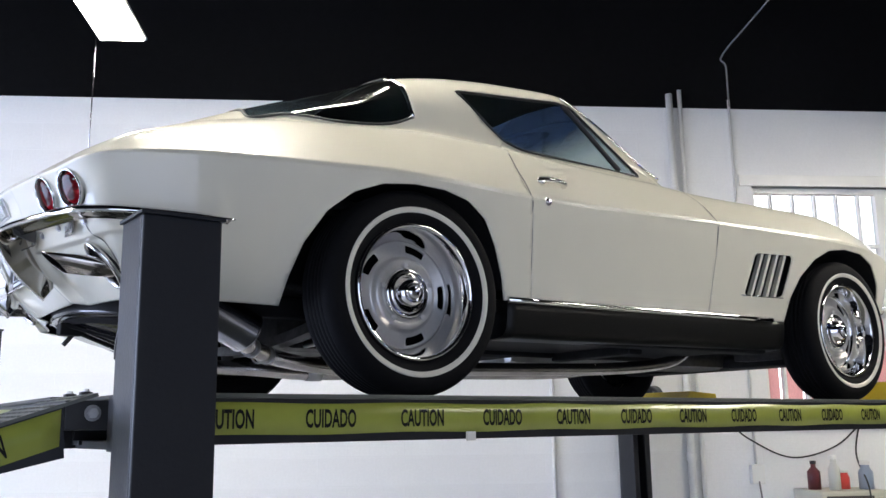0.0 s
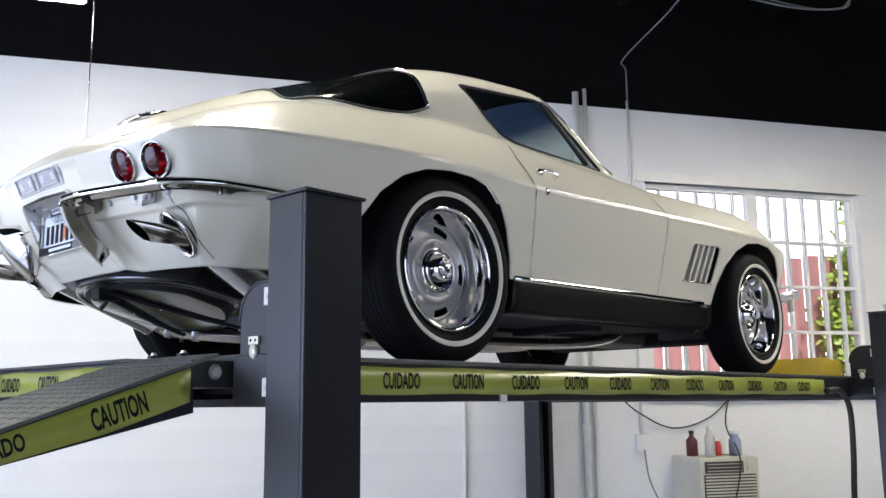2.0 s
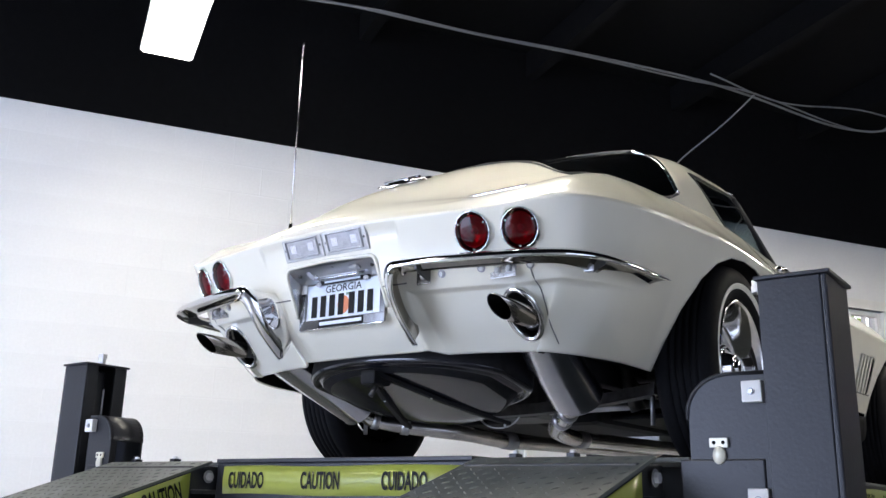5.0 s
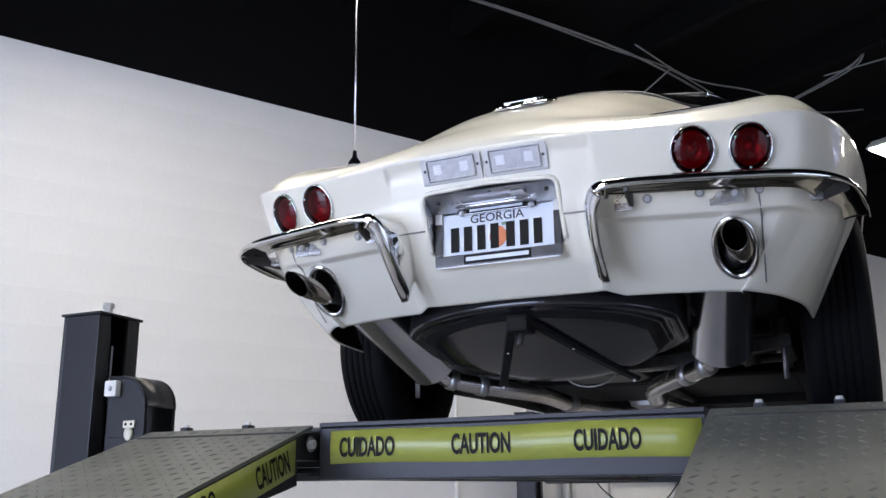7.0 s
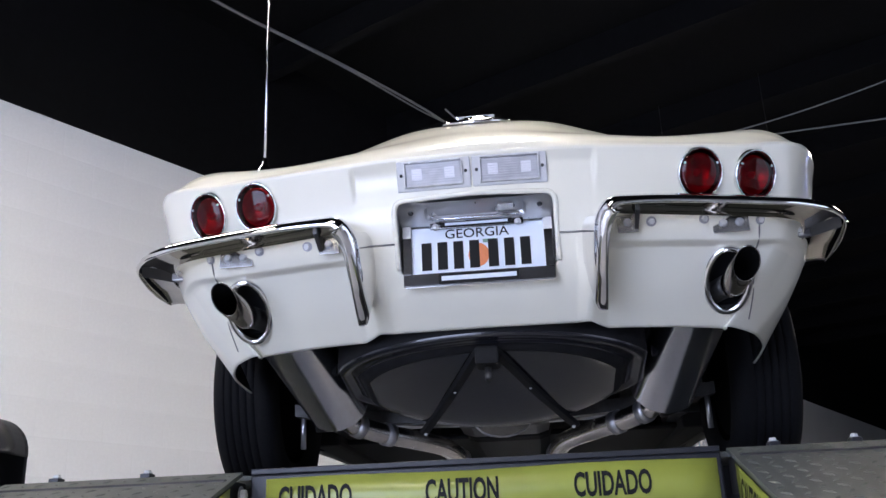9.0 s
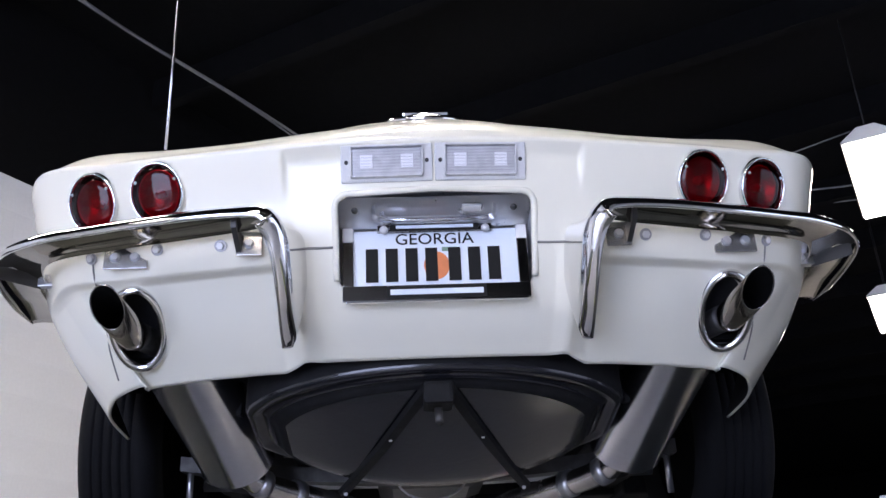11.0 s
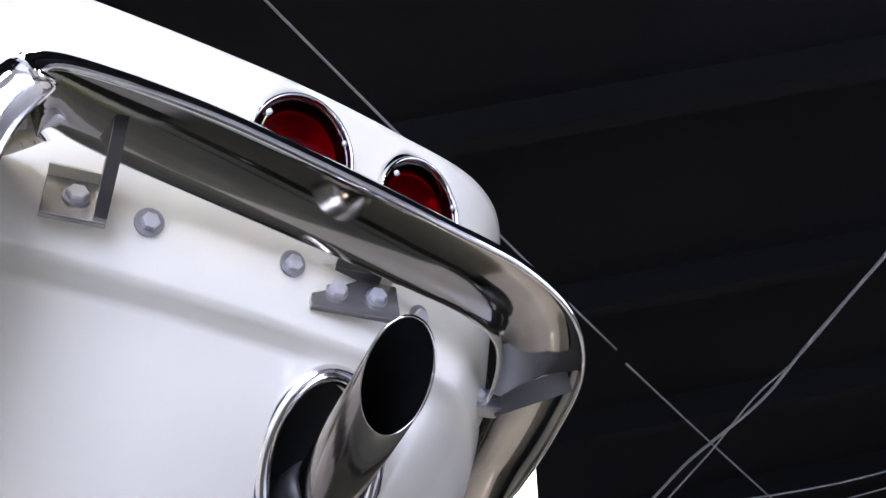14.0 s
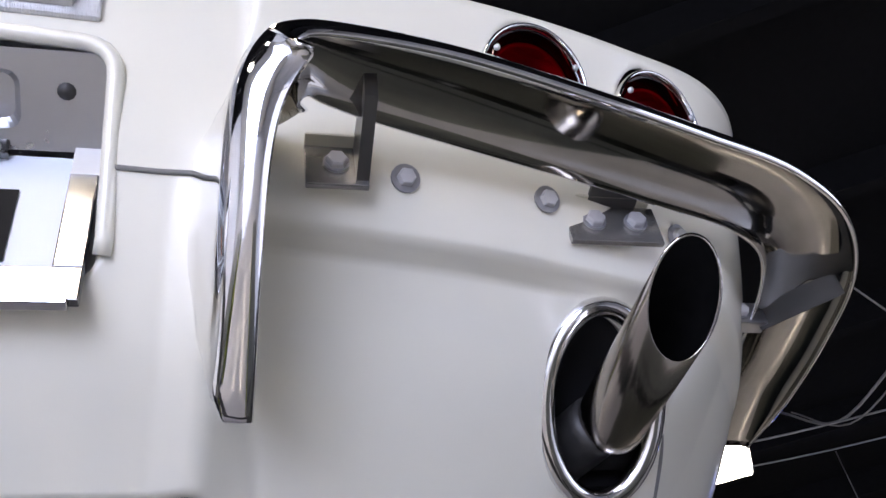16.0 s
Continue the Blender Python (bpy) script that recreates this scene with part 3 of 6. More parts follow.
# strip lamps hung from the ceiling
def strip_lamp(s, n, z, along=False, length=1.22, width=0.29, tubes=TUBEGLOW):
    """A hooded strip lamp, long side across the room or along the wall; n is the distance towards the long wall."""
    c = WU * s + WN * n
    base = Vector((c.x, c.y, z))
    t = thing("strip_lamp", base, "white hooded fluorescent strip lamp hanging, lit", "ceiling lamp", "hanging strip lamps")
    e, g = (WN, -WU) if along else (WU, WN)
    M = Matrix.Translation(base) @ Matrix(((e.x, g.x, 0, 0), (e.y, g.y, 0, 0), (0, 0, 1, 0), (0, 0, 0, 1)))
    hood = prism([(-width / 2, 0.0), (-width / 2 - 0.004, 0.012), (-0.05, 0.085), (0.05, 0.085), (width / 2 + 0.004, 0.012), (width / 2, 0.0)], -length / 2, length / 2, 1)
    bmesh.ops.transform(hood, matrix=M, verts=hood.verts[:])
    part("hood", hood, WHITEP, t)
    part("diffuser", box((-width / 2 + 0.012, -length / 2 + 0.02, -0.016), (width / 2 - 0.012, length / 2 - 0.02, -0.002), 0.004, M), tubes, t, "glowing tubes behind white diffuser")
    for k in (-1, 1):
        p = M @ Vector((0, k * length * 0.36, 0.08))
        bar("hanger", [p, Vector((p.x, p.y, ROOF))], 0.0022, CABLEK, t, seg=6)
    return t


LAMPS = [(-1.28, 1.36, 3.88, False), (-3.35, -1.40, 3.95, True), (3.62, -1.275, 3.9, True), (6.66, -1.12, 3.9, True), (10.56, -1.08, 3.9, True),
         (-4.5, 0.7, 3.9, True), (-4.5, -1.4, 3.9, True),]
for row in LAMPS:
    strip_lamp(*row)
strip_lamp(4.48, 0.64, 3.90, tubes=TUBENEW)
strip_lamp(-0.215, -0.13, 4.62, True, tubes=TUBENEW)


# cables along and across the ceiling
def wire(pts, r=0.007, label="grey cable slung under the ceiling", mt=CABLE):
    t = bar("cable", smooth_path(pts, 6), r, mt, seg=7)
    return tagged(t, label, "cable", "cables under the ceiling")


def sag(a, b, d, n=4):
    a, b = Vector(a), Vector(b)
    return [a.lerp(b, k / n) - Vector((0, 0, d * 4 * (k / n) * (1 - k / n))) for k in range(n + 1)]


B = [(-3.0, 5.0, 4.9), (0.26, 2.84, 4.82), (0.80, 2.50, 4.79), (1.36, 2.02, 4.77), (2.00, 1.66, 4.78), (2.74, 1.14, 4.78), (3.56, 0.62, 4.78), (4.18, 0.32, 4.78), (5.08, -0.1, 4.74), (5.4, -0.45, 4.72), (5.2, -0.62, 4.74), (4.8, -1.15, 4.82), (4.7, -1.3, 5.0)]
wire(B, 0.010)
wire([(p[0] + 0.03 * math.sin(k * 1.7), p[1] + 0.05 * math.cos(k * 2.1), p[2] + 0.02 * math.sin(k)) for k, p in enumerate(B)], 0.007)
wire([(3.6, 0.45, 4.78), (4.3, 0.12, 4.72), (5.0, -0.35, 4.80), (5.6, -0.8, 4.76), (6.4, -1.4, 5.0)], 0.007)
wire([(4.1, 0.25, 4.76), (4.16, 0.55, 4.58), wall_point(3.16, 4.32, 0.05), wall_point(3.19, 4.22, 0.02), wall_point(3.19, 3.89, 0.02)], 0.007, "grey cable dropping to the wall conduit")
wire(sag((-0.12, -0.48, 4.43), (1.50, -3.20, 4.40), 0.02), 0.0055)
wire([(-0.35, 0.1, 5.0), (-0.12, -0.48, 4.43)], 0.0055)
wire(sag((1.60, -3.33, 4.40), (2.78, -5.40, 4.40), 0.01), 0.006)
wire([(-0.6, -4.2, 4.50), (1.10, -4.33, 4.42), (1.7, -4.38, 4.38), (2.4, -4.36, 4.40), (3.2, -4.38, 4.42), (4.0, -4.6, 5.0)], 0.010)
wire([(-0.6, -4.15, 4.52), (1.12, -4.36, 4.43), (1.7, -4.34, 4.40), (2.4, -4.42, 4.37), (3.2, -4.46, 4.40), (4.0, -4.7, 5.0)], 0.006)
wire([(4.2, -2.2, 4.6), (3.55, -3.55, 4.42), (3.0, -4.6, 4.38), (2.3, -5.95, 4.40), (1.4, -7.6, 4.7)], 0.007)
wire(sag((5.0, -3.4, 4.9), (3.0, -7.2, 4.85), 0.14, 6), 0.007)
wire(sag((4.2, -0.9, 4.5), (3.6, -3.5, 4.9), 0.10), 0.006)

# round neon clock on the block wall
clock = thing("wall_clock", wall_point(8.63, 2.72, 0.02), "round wall clock with white face and blue neon ring", "clock")
CM = Matrix.Translation(wall_point(8.63, 2.72, 0.003)) @ Matrix(((WU.x, 0, -WN.x, 0), (WU.y, 0, -WN.y, 0), (0, 1, 0, 0), (0, 0, 0, 1)))
v, f = lathe([(0.255, 0.0), (0.258, 0.06), (0.248, 0.075), (0.236, 0.072), (0.232, 0.05)], 40, CM)
link_mesh("case", v, f, BLACK, clock, "black round case")
v, f = lathe([(0.0001, 0.048), (0.234, 0.046)], 40, CM)
link_mesh("dial", v, f, glow("lit_dial", (0.95, 0.97, 1.0), 2.2), clock, "white lit dial")
for r, nm, col, st in ((0.243, "blue_clock_neon", (0.10, 0.16, 1.0), 9.0), (0.185, "red_clock_neon", (1.0, 0.05, 0.08), 5.0)):
    bar("neon_ring", [CM @ Vector((r * math.cos(a), r * math.sin(a), 0.078 if r > 0.2 else 0.056)) for a in np.linspace(0, 2 * math.pi, 40, endpoint=False)], 0.009, glow(nm, col, st), clock, "glowing neon ring", 8, True)
v, f = lathe([(0.0001, 0.054), (0.075, 0.053)], 28, CM)
link_mesh("dial_centre", v, f, mat("green_dial_print", (0.05, 0.30, 0.10), 0.5), clock, "green printed centre")
for a, ln in ((1.1, 0.10), (2.6, 0.14)):
    part("clock_hand", box((-0.006, 0.0, 0.058), (0.006, ln, 0.061), m=CM @ Matrix.Rotation(a, 4, "Z")), BLACK, clock)

# neon sign, a plain cross-like emblem in blue with a white glowing edge
sign = thing("neon_sign", (4.5, -5.75, 3.4), "blue emblem neon sign with white glowing edge, hanging", "neon sign")
SM = frame_to((4.5, -5.75, 3.62), Vector((-1.85 - 4.5, -0.1 + 5.75, 0)))
EMB = [(-0.75, -0.17), (-0.30, -0.17), (-0.36, -0.32), (0.30, -0.32), (0.36, -0.17), (0.85, -0.17), (0.75, 0.17), (0.30, 0.17), (0.36, 0.32), (-0.30, 0.32), (-0.36, 0.17), (-0.85, 0.17)]
bm = prism(EMB, -0.05, 0.0, 2)
bmesh.ops.transform(bm, matrix=SM, verts=bm.verts[:])
part("panel", bm, mat("deep_blue_panel", (0.010, 0.022, 0.16), 0.35), sign, "deep blue panel")
bar("neon_tube", [SM @ Vector((x, y, 0.02)) for x, y in EMB], 0.011, glow("white_blue_neon", (0.75, 0.85, 1.0), 9.0), sign, "white glowing neon tube", 8, True)
bar("neon_tube", [SM @ Vector((x * 0.9, y * 0.84, 0.02)) for x, y in EMB], 0.007, glow("blue_neon", (0.08, 0.18, 1.0), 6.0), sign, "blue glowing neon tube", 8, True)
for k in range(6):
    x = -0.46 + 0.18 * k
    bm = box((x, -0.075, 0.001), (x + 0.11, 0.075, 0.008), 0.003)
    bmesh.ops.transform(bm, matrix=SM, verts=bm.verts[:])
    part("plain_bar", bm, mat("pale_blue_letter", (0.35, 0.42, 0.55), 0.4) if k == 0 else bpy.data.materials["pale_blue_letter"], sign)
for x in (-0.3, 0.3):
    p = SM @ Vector((x, 0.32, -0.02))
    bar("chain", [p, Vector((p.x, p.y, ROOF))], 0.004, CABLE, sign, seg=6)


# ---- four-post lift ----
YR0, YR1, YL0, YL1 = -1.005, -0.465, 0.505, 1.055     # outer and inner edges of the two runways
XA, XB = -1.02, 3.28


def lift_post(x, y, side, name_label, z=1.895, nut=True):
    """A channel column, open towards the middle of the lift. side: +1 stands on the left (open to -y), -1 on the right."""
    t = thing("lift_post", (x, y, 0), name_label, "lift post", "posts of the car lift")
    hx, d, th = 0.087, 0.140, 0.012
    back = y + side * d
    lo, hi = min(y, back), max(y, back)
    web = (back - side * th, back)
    part("web", box((x - hx, min(web), 0.02), (x + hx, max(web), z), 0.004), LIFT, t)
    for k in (-1, 1):
        xa, xb = sorted((x + k * hx, x + k * (hx - th)))
        part("flange", box((xa, min(y, back - side * th), 0.02), (xb, max(y, back - side * th), z), 0.003), LIFT, t)
        xa, xb = sorted((x + k * (hx - th), x + k * (hx - 0.05)))
        ya, yb = sorted((y, y + side * th))
        part("lip", box((xa, ya, 0.02), (xb, yb, z), 0.002), LIFT, t)
    part("cap_plate", box((x - hx - 0.006, lo - 0.008, z), (x + hx + 0.006, hi + 0.006, z + 0.008), 0.002), LIFT, t)
    part("base_plate", box((x - 0.19, lo - 0.11, 0.001), (x + 0.19, hi + 0.11, 0.02), 0.003), LIFT, t)
    part("lock_ladder", box((x - 0.02, y + side * 0.05, 0.1), (x + 0.02, y + side * 0.062, z - 0.02), 0.001), LIFT_IN, t, "dark steel lock ladder")
    part("label_strip", box((x + 0.024, y + side * 0.047, z - 0.26), (x + 0.030, y + side * 0.05, z - 0.08)), NYLON, t, "white strip")
    yy = (lo + hi) / 2
    if nut:
        v, f = lathe([(0.014, 0), (0.014, 0.03), (0.018, 0.03), (0.018, 0.045), (0.001, 0.045)], 6, Matrix.Translation((x + 0.02, yy, z + 0.01)))
        link_mesh("cable_nut", v, f, BOLT, t, smooth=False)
    for ax, ay in ((-0.15, lo - 0.07), (0.15, lo - 0.07), (-0.15, hi + 0.07), (0.15, hi + 0.07)):
        hex_bolt((x + ax, ay, 0.02), (0, 0, 1), 0.014, 0.012, 1.6, t, "anchor_bolt")
    return t


right_post = lift_post(-0.981, -1.213, -1, "dark grey steel lift post beside rear bumper", nut=False)
v, f = lathe([(0.017, 0.0), (0.017, 0.016), (0.015, 0.017), (0.015, 0.030), (0.0001, 0.031)], 20, Matrix.Translation((-0.912, -1.170, 1.9032)))
link_mesh("cable_cap", v, f, NYLON, right_post, "white plastic cable cap")
lift_post(-0.942, 1.270, 1, "dark grey steel lift post near the block wall")
lift_post(3.28, -1.165, -1, "dark grey steel lift post near front wheel")
lift_post(3.34, 1.30, 1, "dark grey steel lift post close to window")


def tape_run(parent, a, b, n, z0, z1, period=0.30, first=0.08, start=1, wavy=0.0015):
    """A strip of tape from a to b (plan points) facing n, with its printed words."""
    a, b, n = Vector(a), Vector(b), Vector(n)
    d = (b - a)
    L = d.length
    d.normalize()
    rt = random.Random(int(L * 1000))
    cols = max(8, int(L / 0.06))
    V, F = [], []
    for i in range(cols + 1):
        p = a + d * (L * i / cols)
        for z, o in ((z0, 0.0015), (z0 + (z1 - z0) * 0.5, 0.003 + wavy * rt.uniform(-1, 1)), (z1, 0.0018)):
            q = p + n * o
            V.append((q.x, q.y, z + 0.002 * math.sin(i * 0.7)))
    for i in range(cols):
        for k in range(2):
            F.append((i * 3 + k, i * 3 + 3 + k, i * 3 + 4 + k, i * 3 + 1 + k))
    t = link_mesh("tape", V, F, TAPE, parent, "yellow plastic warning tape")
    sm = t.modifiers.new("thick", "SOLIDIFY")
    sm.thickness, sm.offset = 0.001, 0
    x, k = first, start
    while x < L - 0.07:
        p = a + d * x + n * 0.0062
        m = Matrix(((d.x, 0, n.x, p.x), (d.y, 0, n.y, p.y), (0, 1, 0, (z0 + z1) / 2), (0, 0, 0, 1)))
        place_word(k % 2, m, t)
        x += period
        k += 1
    return t


def runway(y0, y1, label):
    t = thing("runway", (1.0, (y0 + y1) / 2, H - 0.13), label, "lift runway", "runways of the car lift")
    part("deck", box((XA + 0.06, y0, H - 0.024), (XB + 0.05, y1, H - 0.012), 0.003), DECKPLATE, t, "tread plate deck")
    for ya, yb in ((y0, y0 + 0.012), (y1 - 0.012, y1)):
        part("side_channel", box((XA + 0.06, ya, H - 0.140), (XB + 0.05, yb, H - 0.0245), 0.003), LIFT, t)
        fa, fb = (ya + 0.012, ya + 0.07) if ya == y0 else (yb - 0.07, yb - 0.012)
        part("flange", box((XA + 0.06, fa, H - 0.140), (XB + 0.05, fb, H - 0.128), 0.002), LIFT, t)
    for k in range(9):
        x = XA + 0.25 + 0.5 * k
        part("cross_rib", box((x, y0 + 0.014, H - 0.11), (x + 0.05, y1 - 0.014, H - 0.025)), LIFT_IN, t)
    return t


right_run = runway(YR0, YR1, "grey steel lift runway with yellow caution tape")
left_run = runway(YL0, YL1, "grey steel lift runway along the wall side")
tape_run(right_run, (-0.86, YR0, 0), (2.86, YR0, 0), (0, -1, 0), H - 0.118, H - 0.036, 0.300, 0.132, 0)
tape_run(left_run, (-0.86, YL0 - 0.0, 0), (2.86, YL0 - 0.0, 0), (0, -1, 0), H - 0.118, H - 0.036, 0.300, 0.132, 0)
part("clip", box((0.03, YR0 - 0.008, H - 0.146), (0.065, YR0 - 0.001, H - 0.118), 0.003), NYLON, right_run, "pale tape end")


def crossbeam(x0, x1, label, rear):
    t = thing("crossbeam", ((x0 + x1) / 2, 0.03, H - 0.15), label, "lift crossbeam", "crossbeams of the car lift")
    ya, yb = -1.19, 1.212
    part("beam", box((x0, YR1, H - 0.150), (x1, YL0, H - 0.018), 0.004), LIFT, t)
    part("top_lip", box((x0 - 0.006, YR1 + 0.002, H - 0.0175), (x1, YL0 - 0.002, H - 0.006), 0.002), LIFT, t)
    for a, b in ((ya, YR0 - 0.002), (YL1 + 0.002, yb)):
        part("beam_end", box((x0, a, H - 0.150), (x1, b, H - 0.02), 0.004), LIFT, t)
    for a, b in ((YR0, YR1), (YL0, YL1)):
        part("under_beam", box((x0 + 0.07, a - 0.002, H - 0.150), (x1, b + 0.002, H - 0.1285), 0.002), LIFT_IN, t)
    for side, a, b in ((-1, -1.20, -1.03), (1, 1.085, 1.222)):
        # carriage end with its rounded top, nylon guide blocks and lock knob
        edge = b if side < 0 else a
        far = a if side < 0 else b
        r = 0.085
        pts = [(far, H - 0.145), (edge, H - 0.145), (edge, H + 0.155 - r)]
        for k in range(9):
            w = math.pi / 2 * k / 8
            cy = edge + side * r
            pts.append((cy - side * r * math.cos(w), H + 0.155 - r + r * math.sin(w)))
        pts.append((far, H + 0.155))
        part("carriage_plate", prism(pts, x0 + 0.004, x0 + 0.016, 0), LIFT, t)
        part("carriage_plate", prism(pts, x1 - 0.016, x1 - 0.004, 0), LIFT, t)
        rim = [(p[0], p[1]) for p in pts[2:]]
        V, F = [], []
        for i, (yy, zz) in enumerate(rim):
            V += [(x0 + 0.002, yy, zz), (x1 - 0.002, yy, zz)]
            if i:
                F.append((2 * i - 2, 2 * i - 1, 2 * i + 1, 2 * i))
        w = link_mesh("carriage_wrap", V, F, LIFT, t)
        w.modifiers.new("thick", "SOLIDIFY").thickness = 0.008
        for z in (H + 0.095, H - 0.125):
            ya2, yb2 = sorted((far - side * 0.002, far - side * 0.045))
            g = part("guide_block", box((x0 - 0.018, ya2, z), (x0 + 0.003, yb2, z + 0.045), 0.003), NYLON, t, "white nylon guide block")
            hex_bolt((x0 - 0.018, (ya2 + yb2) / 2, z + 0.022), (-1, 0, 0), 0.006, 0.005, 1.3, g)
        yc = (edge + far) / 2 - side * 0.02
        part("lock_bracket", box((x0 - 0.004, yc - 0.020, H + 0.004), (x0 + 0.003, yc + 0.020, H + 0.024), 0.001), BRASS, t, "pale zinc lock bracket")
        # flat black discs paint the shade of two drilled holes
        for hy in (-0.010, 0.010):
            v, f = lathe([(0.0001, 0.0006), (0.0040, 0.0006), (0.0042, 0.0)], 12, frame_to((x0 - 0.004, yc + hy, H + 0.014), (-1, 0, 0)))
            link_mesh("bracket_hole", v, f, SOOT_SHADE, t)
        v, f = lathe([(0.0001, 0.008), (0.0145, 0.008), (0.0165, 0.005), (0.0165, 0.0)], 24, frame_to((x0 + 0.002, yc, H - 0.012), (-1, 0, 0)) @ Matrix.Diagonal((0.85, 1.2, 1, 1)))
        link_mesh("lock_knob", v, f, BRASS, t, "pale yellow round lock knob")
    return t


rear_beam = crossbeam(XA, XA + 0.14, "grey steel crossbeam taped in yellow caution tape", True)
front_beam = crossbeam(XB - 0.06, XB + 0.08, "grey steel crossbeam at front of lift", False)
tape_run(rear_beam, (XA, 0.47, 0), (XA, -0.455, 0), (-1, 0, 0), H - 0.110, H - 0.028, 0.305, 0.105, 1)


def ramp(y0, y1, label):
    """A drive-on ramp hanging from the runway's rear edge, sloping down to the rear."""
    t = thing("drive_on_ramp", (-1.05, (y0 + y1) / 2, H - 0.08), label, "ramp", "drive-on ramps")
    xh, zh, L, sl = -1.03, H - 0.012, 0.98, 0.333
    ce = 1 / math.sqrt(1 + sl * sl)

    def at(u):
        return xh - u * ce, zh - u * ce * sl
    xe, ze = at(L)
    x1, z1 = at(0.0)
    xs, zs = at(0.08)
    deck = prism([(x1, z1), (xe, ze), (xe + 0.003, ze - 0.008), (x1 + 0.003, z1 - 0.008)], y0, y1, 1)
    dk = part("deck", deck, DECKPLATE, t, "raised tread plate deck")
    for ya, yb in ((y0, y0 + 0.010), (y1 - 0.010, y1)):
        part("side_plate", prism([(xs, zs - 0.009), (xe, ze - 0.009), (xe + 0.01, ze - 0.035), (xs + 0.008, zs - 0.125)], ya, yb, 1), LIFT, t)
    part("hinge", box((XA - 0.08, y0 + 0.012, H - 0.10), (XA + 0.055, y1 - 0.012, H - 0.03), 0.004), LIFT_IN, t)
    for yy in (y0 + 0.22, y1 - 0.10):
        part("hinge_lug", box((XA + 0.005, yy - 0.011, H - 0.012), (XA + 0.035, yy + 0.011, H - 0.002), 0.002), LIFT, t)
        hex_bolt((XA + 0.02, yy, H - 0.002), (0, 0, 1), 0.008, 0.006, 1.3, t)
    hex_bolt((XA - 0.02, y0 - 0.001, H - 0.06), (0, -1, 0), 0.013, 0.01, 1.5, t, "hinge_pin")
    # raised treads
    tv, tf = [], []
    ax = Vector((-ce, 0, -ce * sl))
    up = Vector((-ce * sl, 0, ce))
    for i in range(26):
        for j in range(14):
            u, w = 0.03 + i * 0.036, y0 + 0.02 + j * (y1 - y0 - 0.04) / 13
            c = Vector((xh, w, zh)) + ax * u
            e = (ax + Vector((0, 1 if (i + j) % 2 else -1, 0))).normalized()
            g = up.cross(e)
            k = len(tv)
            tv += [c - e * 0.012, c + g * 0.0035, c + e * 0.012, c - g * 0.0035, c + up * 0.0022 - e * 0.005, c + up * 0.0022 + e * 0.005]
            tf += [(k, k + 3, k + 4), (k, k + 4, k + 1), (k + 2, k + 1, k + 5), (k + 2, k + 5, k + 3), (k + 1, k + 4, k + 5), (k + 3, k + 5, k + 4)]
    link_mesh("tread", tv, tf, DECKPLATE, dk, smooth=False)["kind"] = "stuff"
    # sloping tape with words on both sides
    for yy, n in ((y0, -1), (y1, 1)):
        V, F = [], []
        for i in range(19):
            u = 0.085 + i * 0.047
            x, z = at(u)
            h = 0.085 - 0.055 * max(0, (u - 0.3)) / 0.7
            for q in (0.012, 0.012 + h):
                V.append((x, yy + n * 0.002, z - q))
        for i in range(18):
            F.append((2 * i, 2 * i + 2, 2 * i + 3, 2 * i + 1))
        tp = link_mesh("tape", V, F, TAPE, t, "yellow plastic warning tape")
        tp.modifiers.new("thick", "SOLIDIFY").thickness = 0.001
        for k, u in enumerate((0.28, 0.58, 0.86) if yy < -0.9 else (0.19, 0.49, 0.78)):
            x, z = at(u)
            h = 0.085 - 0.055 * max(0, (u - 0.3)) / 0.7
            d = Vector((ce, 0, ce * sl)) if n < 0 else Vector((-ce, 0, -ce * sl))
            upv = Vector((-ce * sl, 0, ce))
            m = Matrix(((d.x, upv.x, 0, x), (0, 0, n, yy + n * 0.0045), (d.z, upv.z, 0, z - 0.012 - h / 2), (0, 0, 0, 1)))
            place_word(k % 2, m @ Matrix.Diagonal((0.95, min(1.1, h / 0.085 * 1.1), 1, 1)), tp)
    return t


ramp(-0.955, YR1 - 0.01, "grey tread plate drive-on ramp, taped yellow")
ramp(YL0 + 0.015, YL1 - 0.01, "grey tread plate drive-on ramp, taped yellow")

# wheel stops and hose at the front
YELLOWP = mat("yellow_enamel", (0.50, 0.36, 0.03), 0.4, stain=0.15, sscale=8)
for ya, yb in ((YR0 + 0.02, YR1 - 0.02), (YL0 + 0.02, YL1 - 0.02)):
    st = part("wheel_stop", prism([(2.86, H - 0.0115), (3.22, H - 0.0115), (3.20, H + 0.075), (2.96, H + 0.09)], ya, yb, 1, 0.004), YELLOWP)
    tagged(st, "yellow painted steel wheel stop on runway", "wheel stop", "wheel stops")
hose = bar("hydraulic_hose", smooth_path([(2.75, -1.06, H - 0.10), (2.92, -1.07, H - 0.10), (3.02, -1.08, H - 0.20), (3.02, -1.08, H - 0.45), (2.95, -1.09, H - 0.75), (2.9, -1.12, 0.25), (3.0, -1.05, 0.03)]), 0.016, CABLEK)
tagged(hose, "black rubber hydraulic hose hanging from lift", "hose")


# ---- the car ----
car = thing("sports_car", (1.2, 0, H), "cream white vintage coupe with chrome trim, raised on lift", "car")

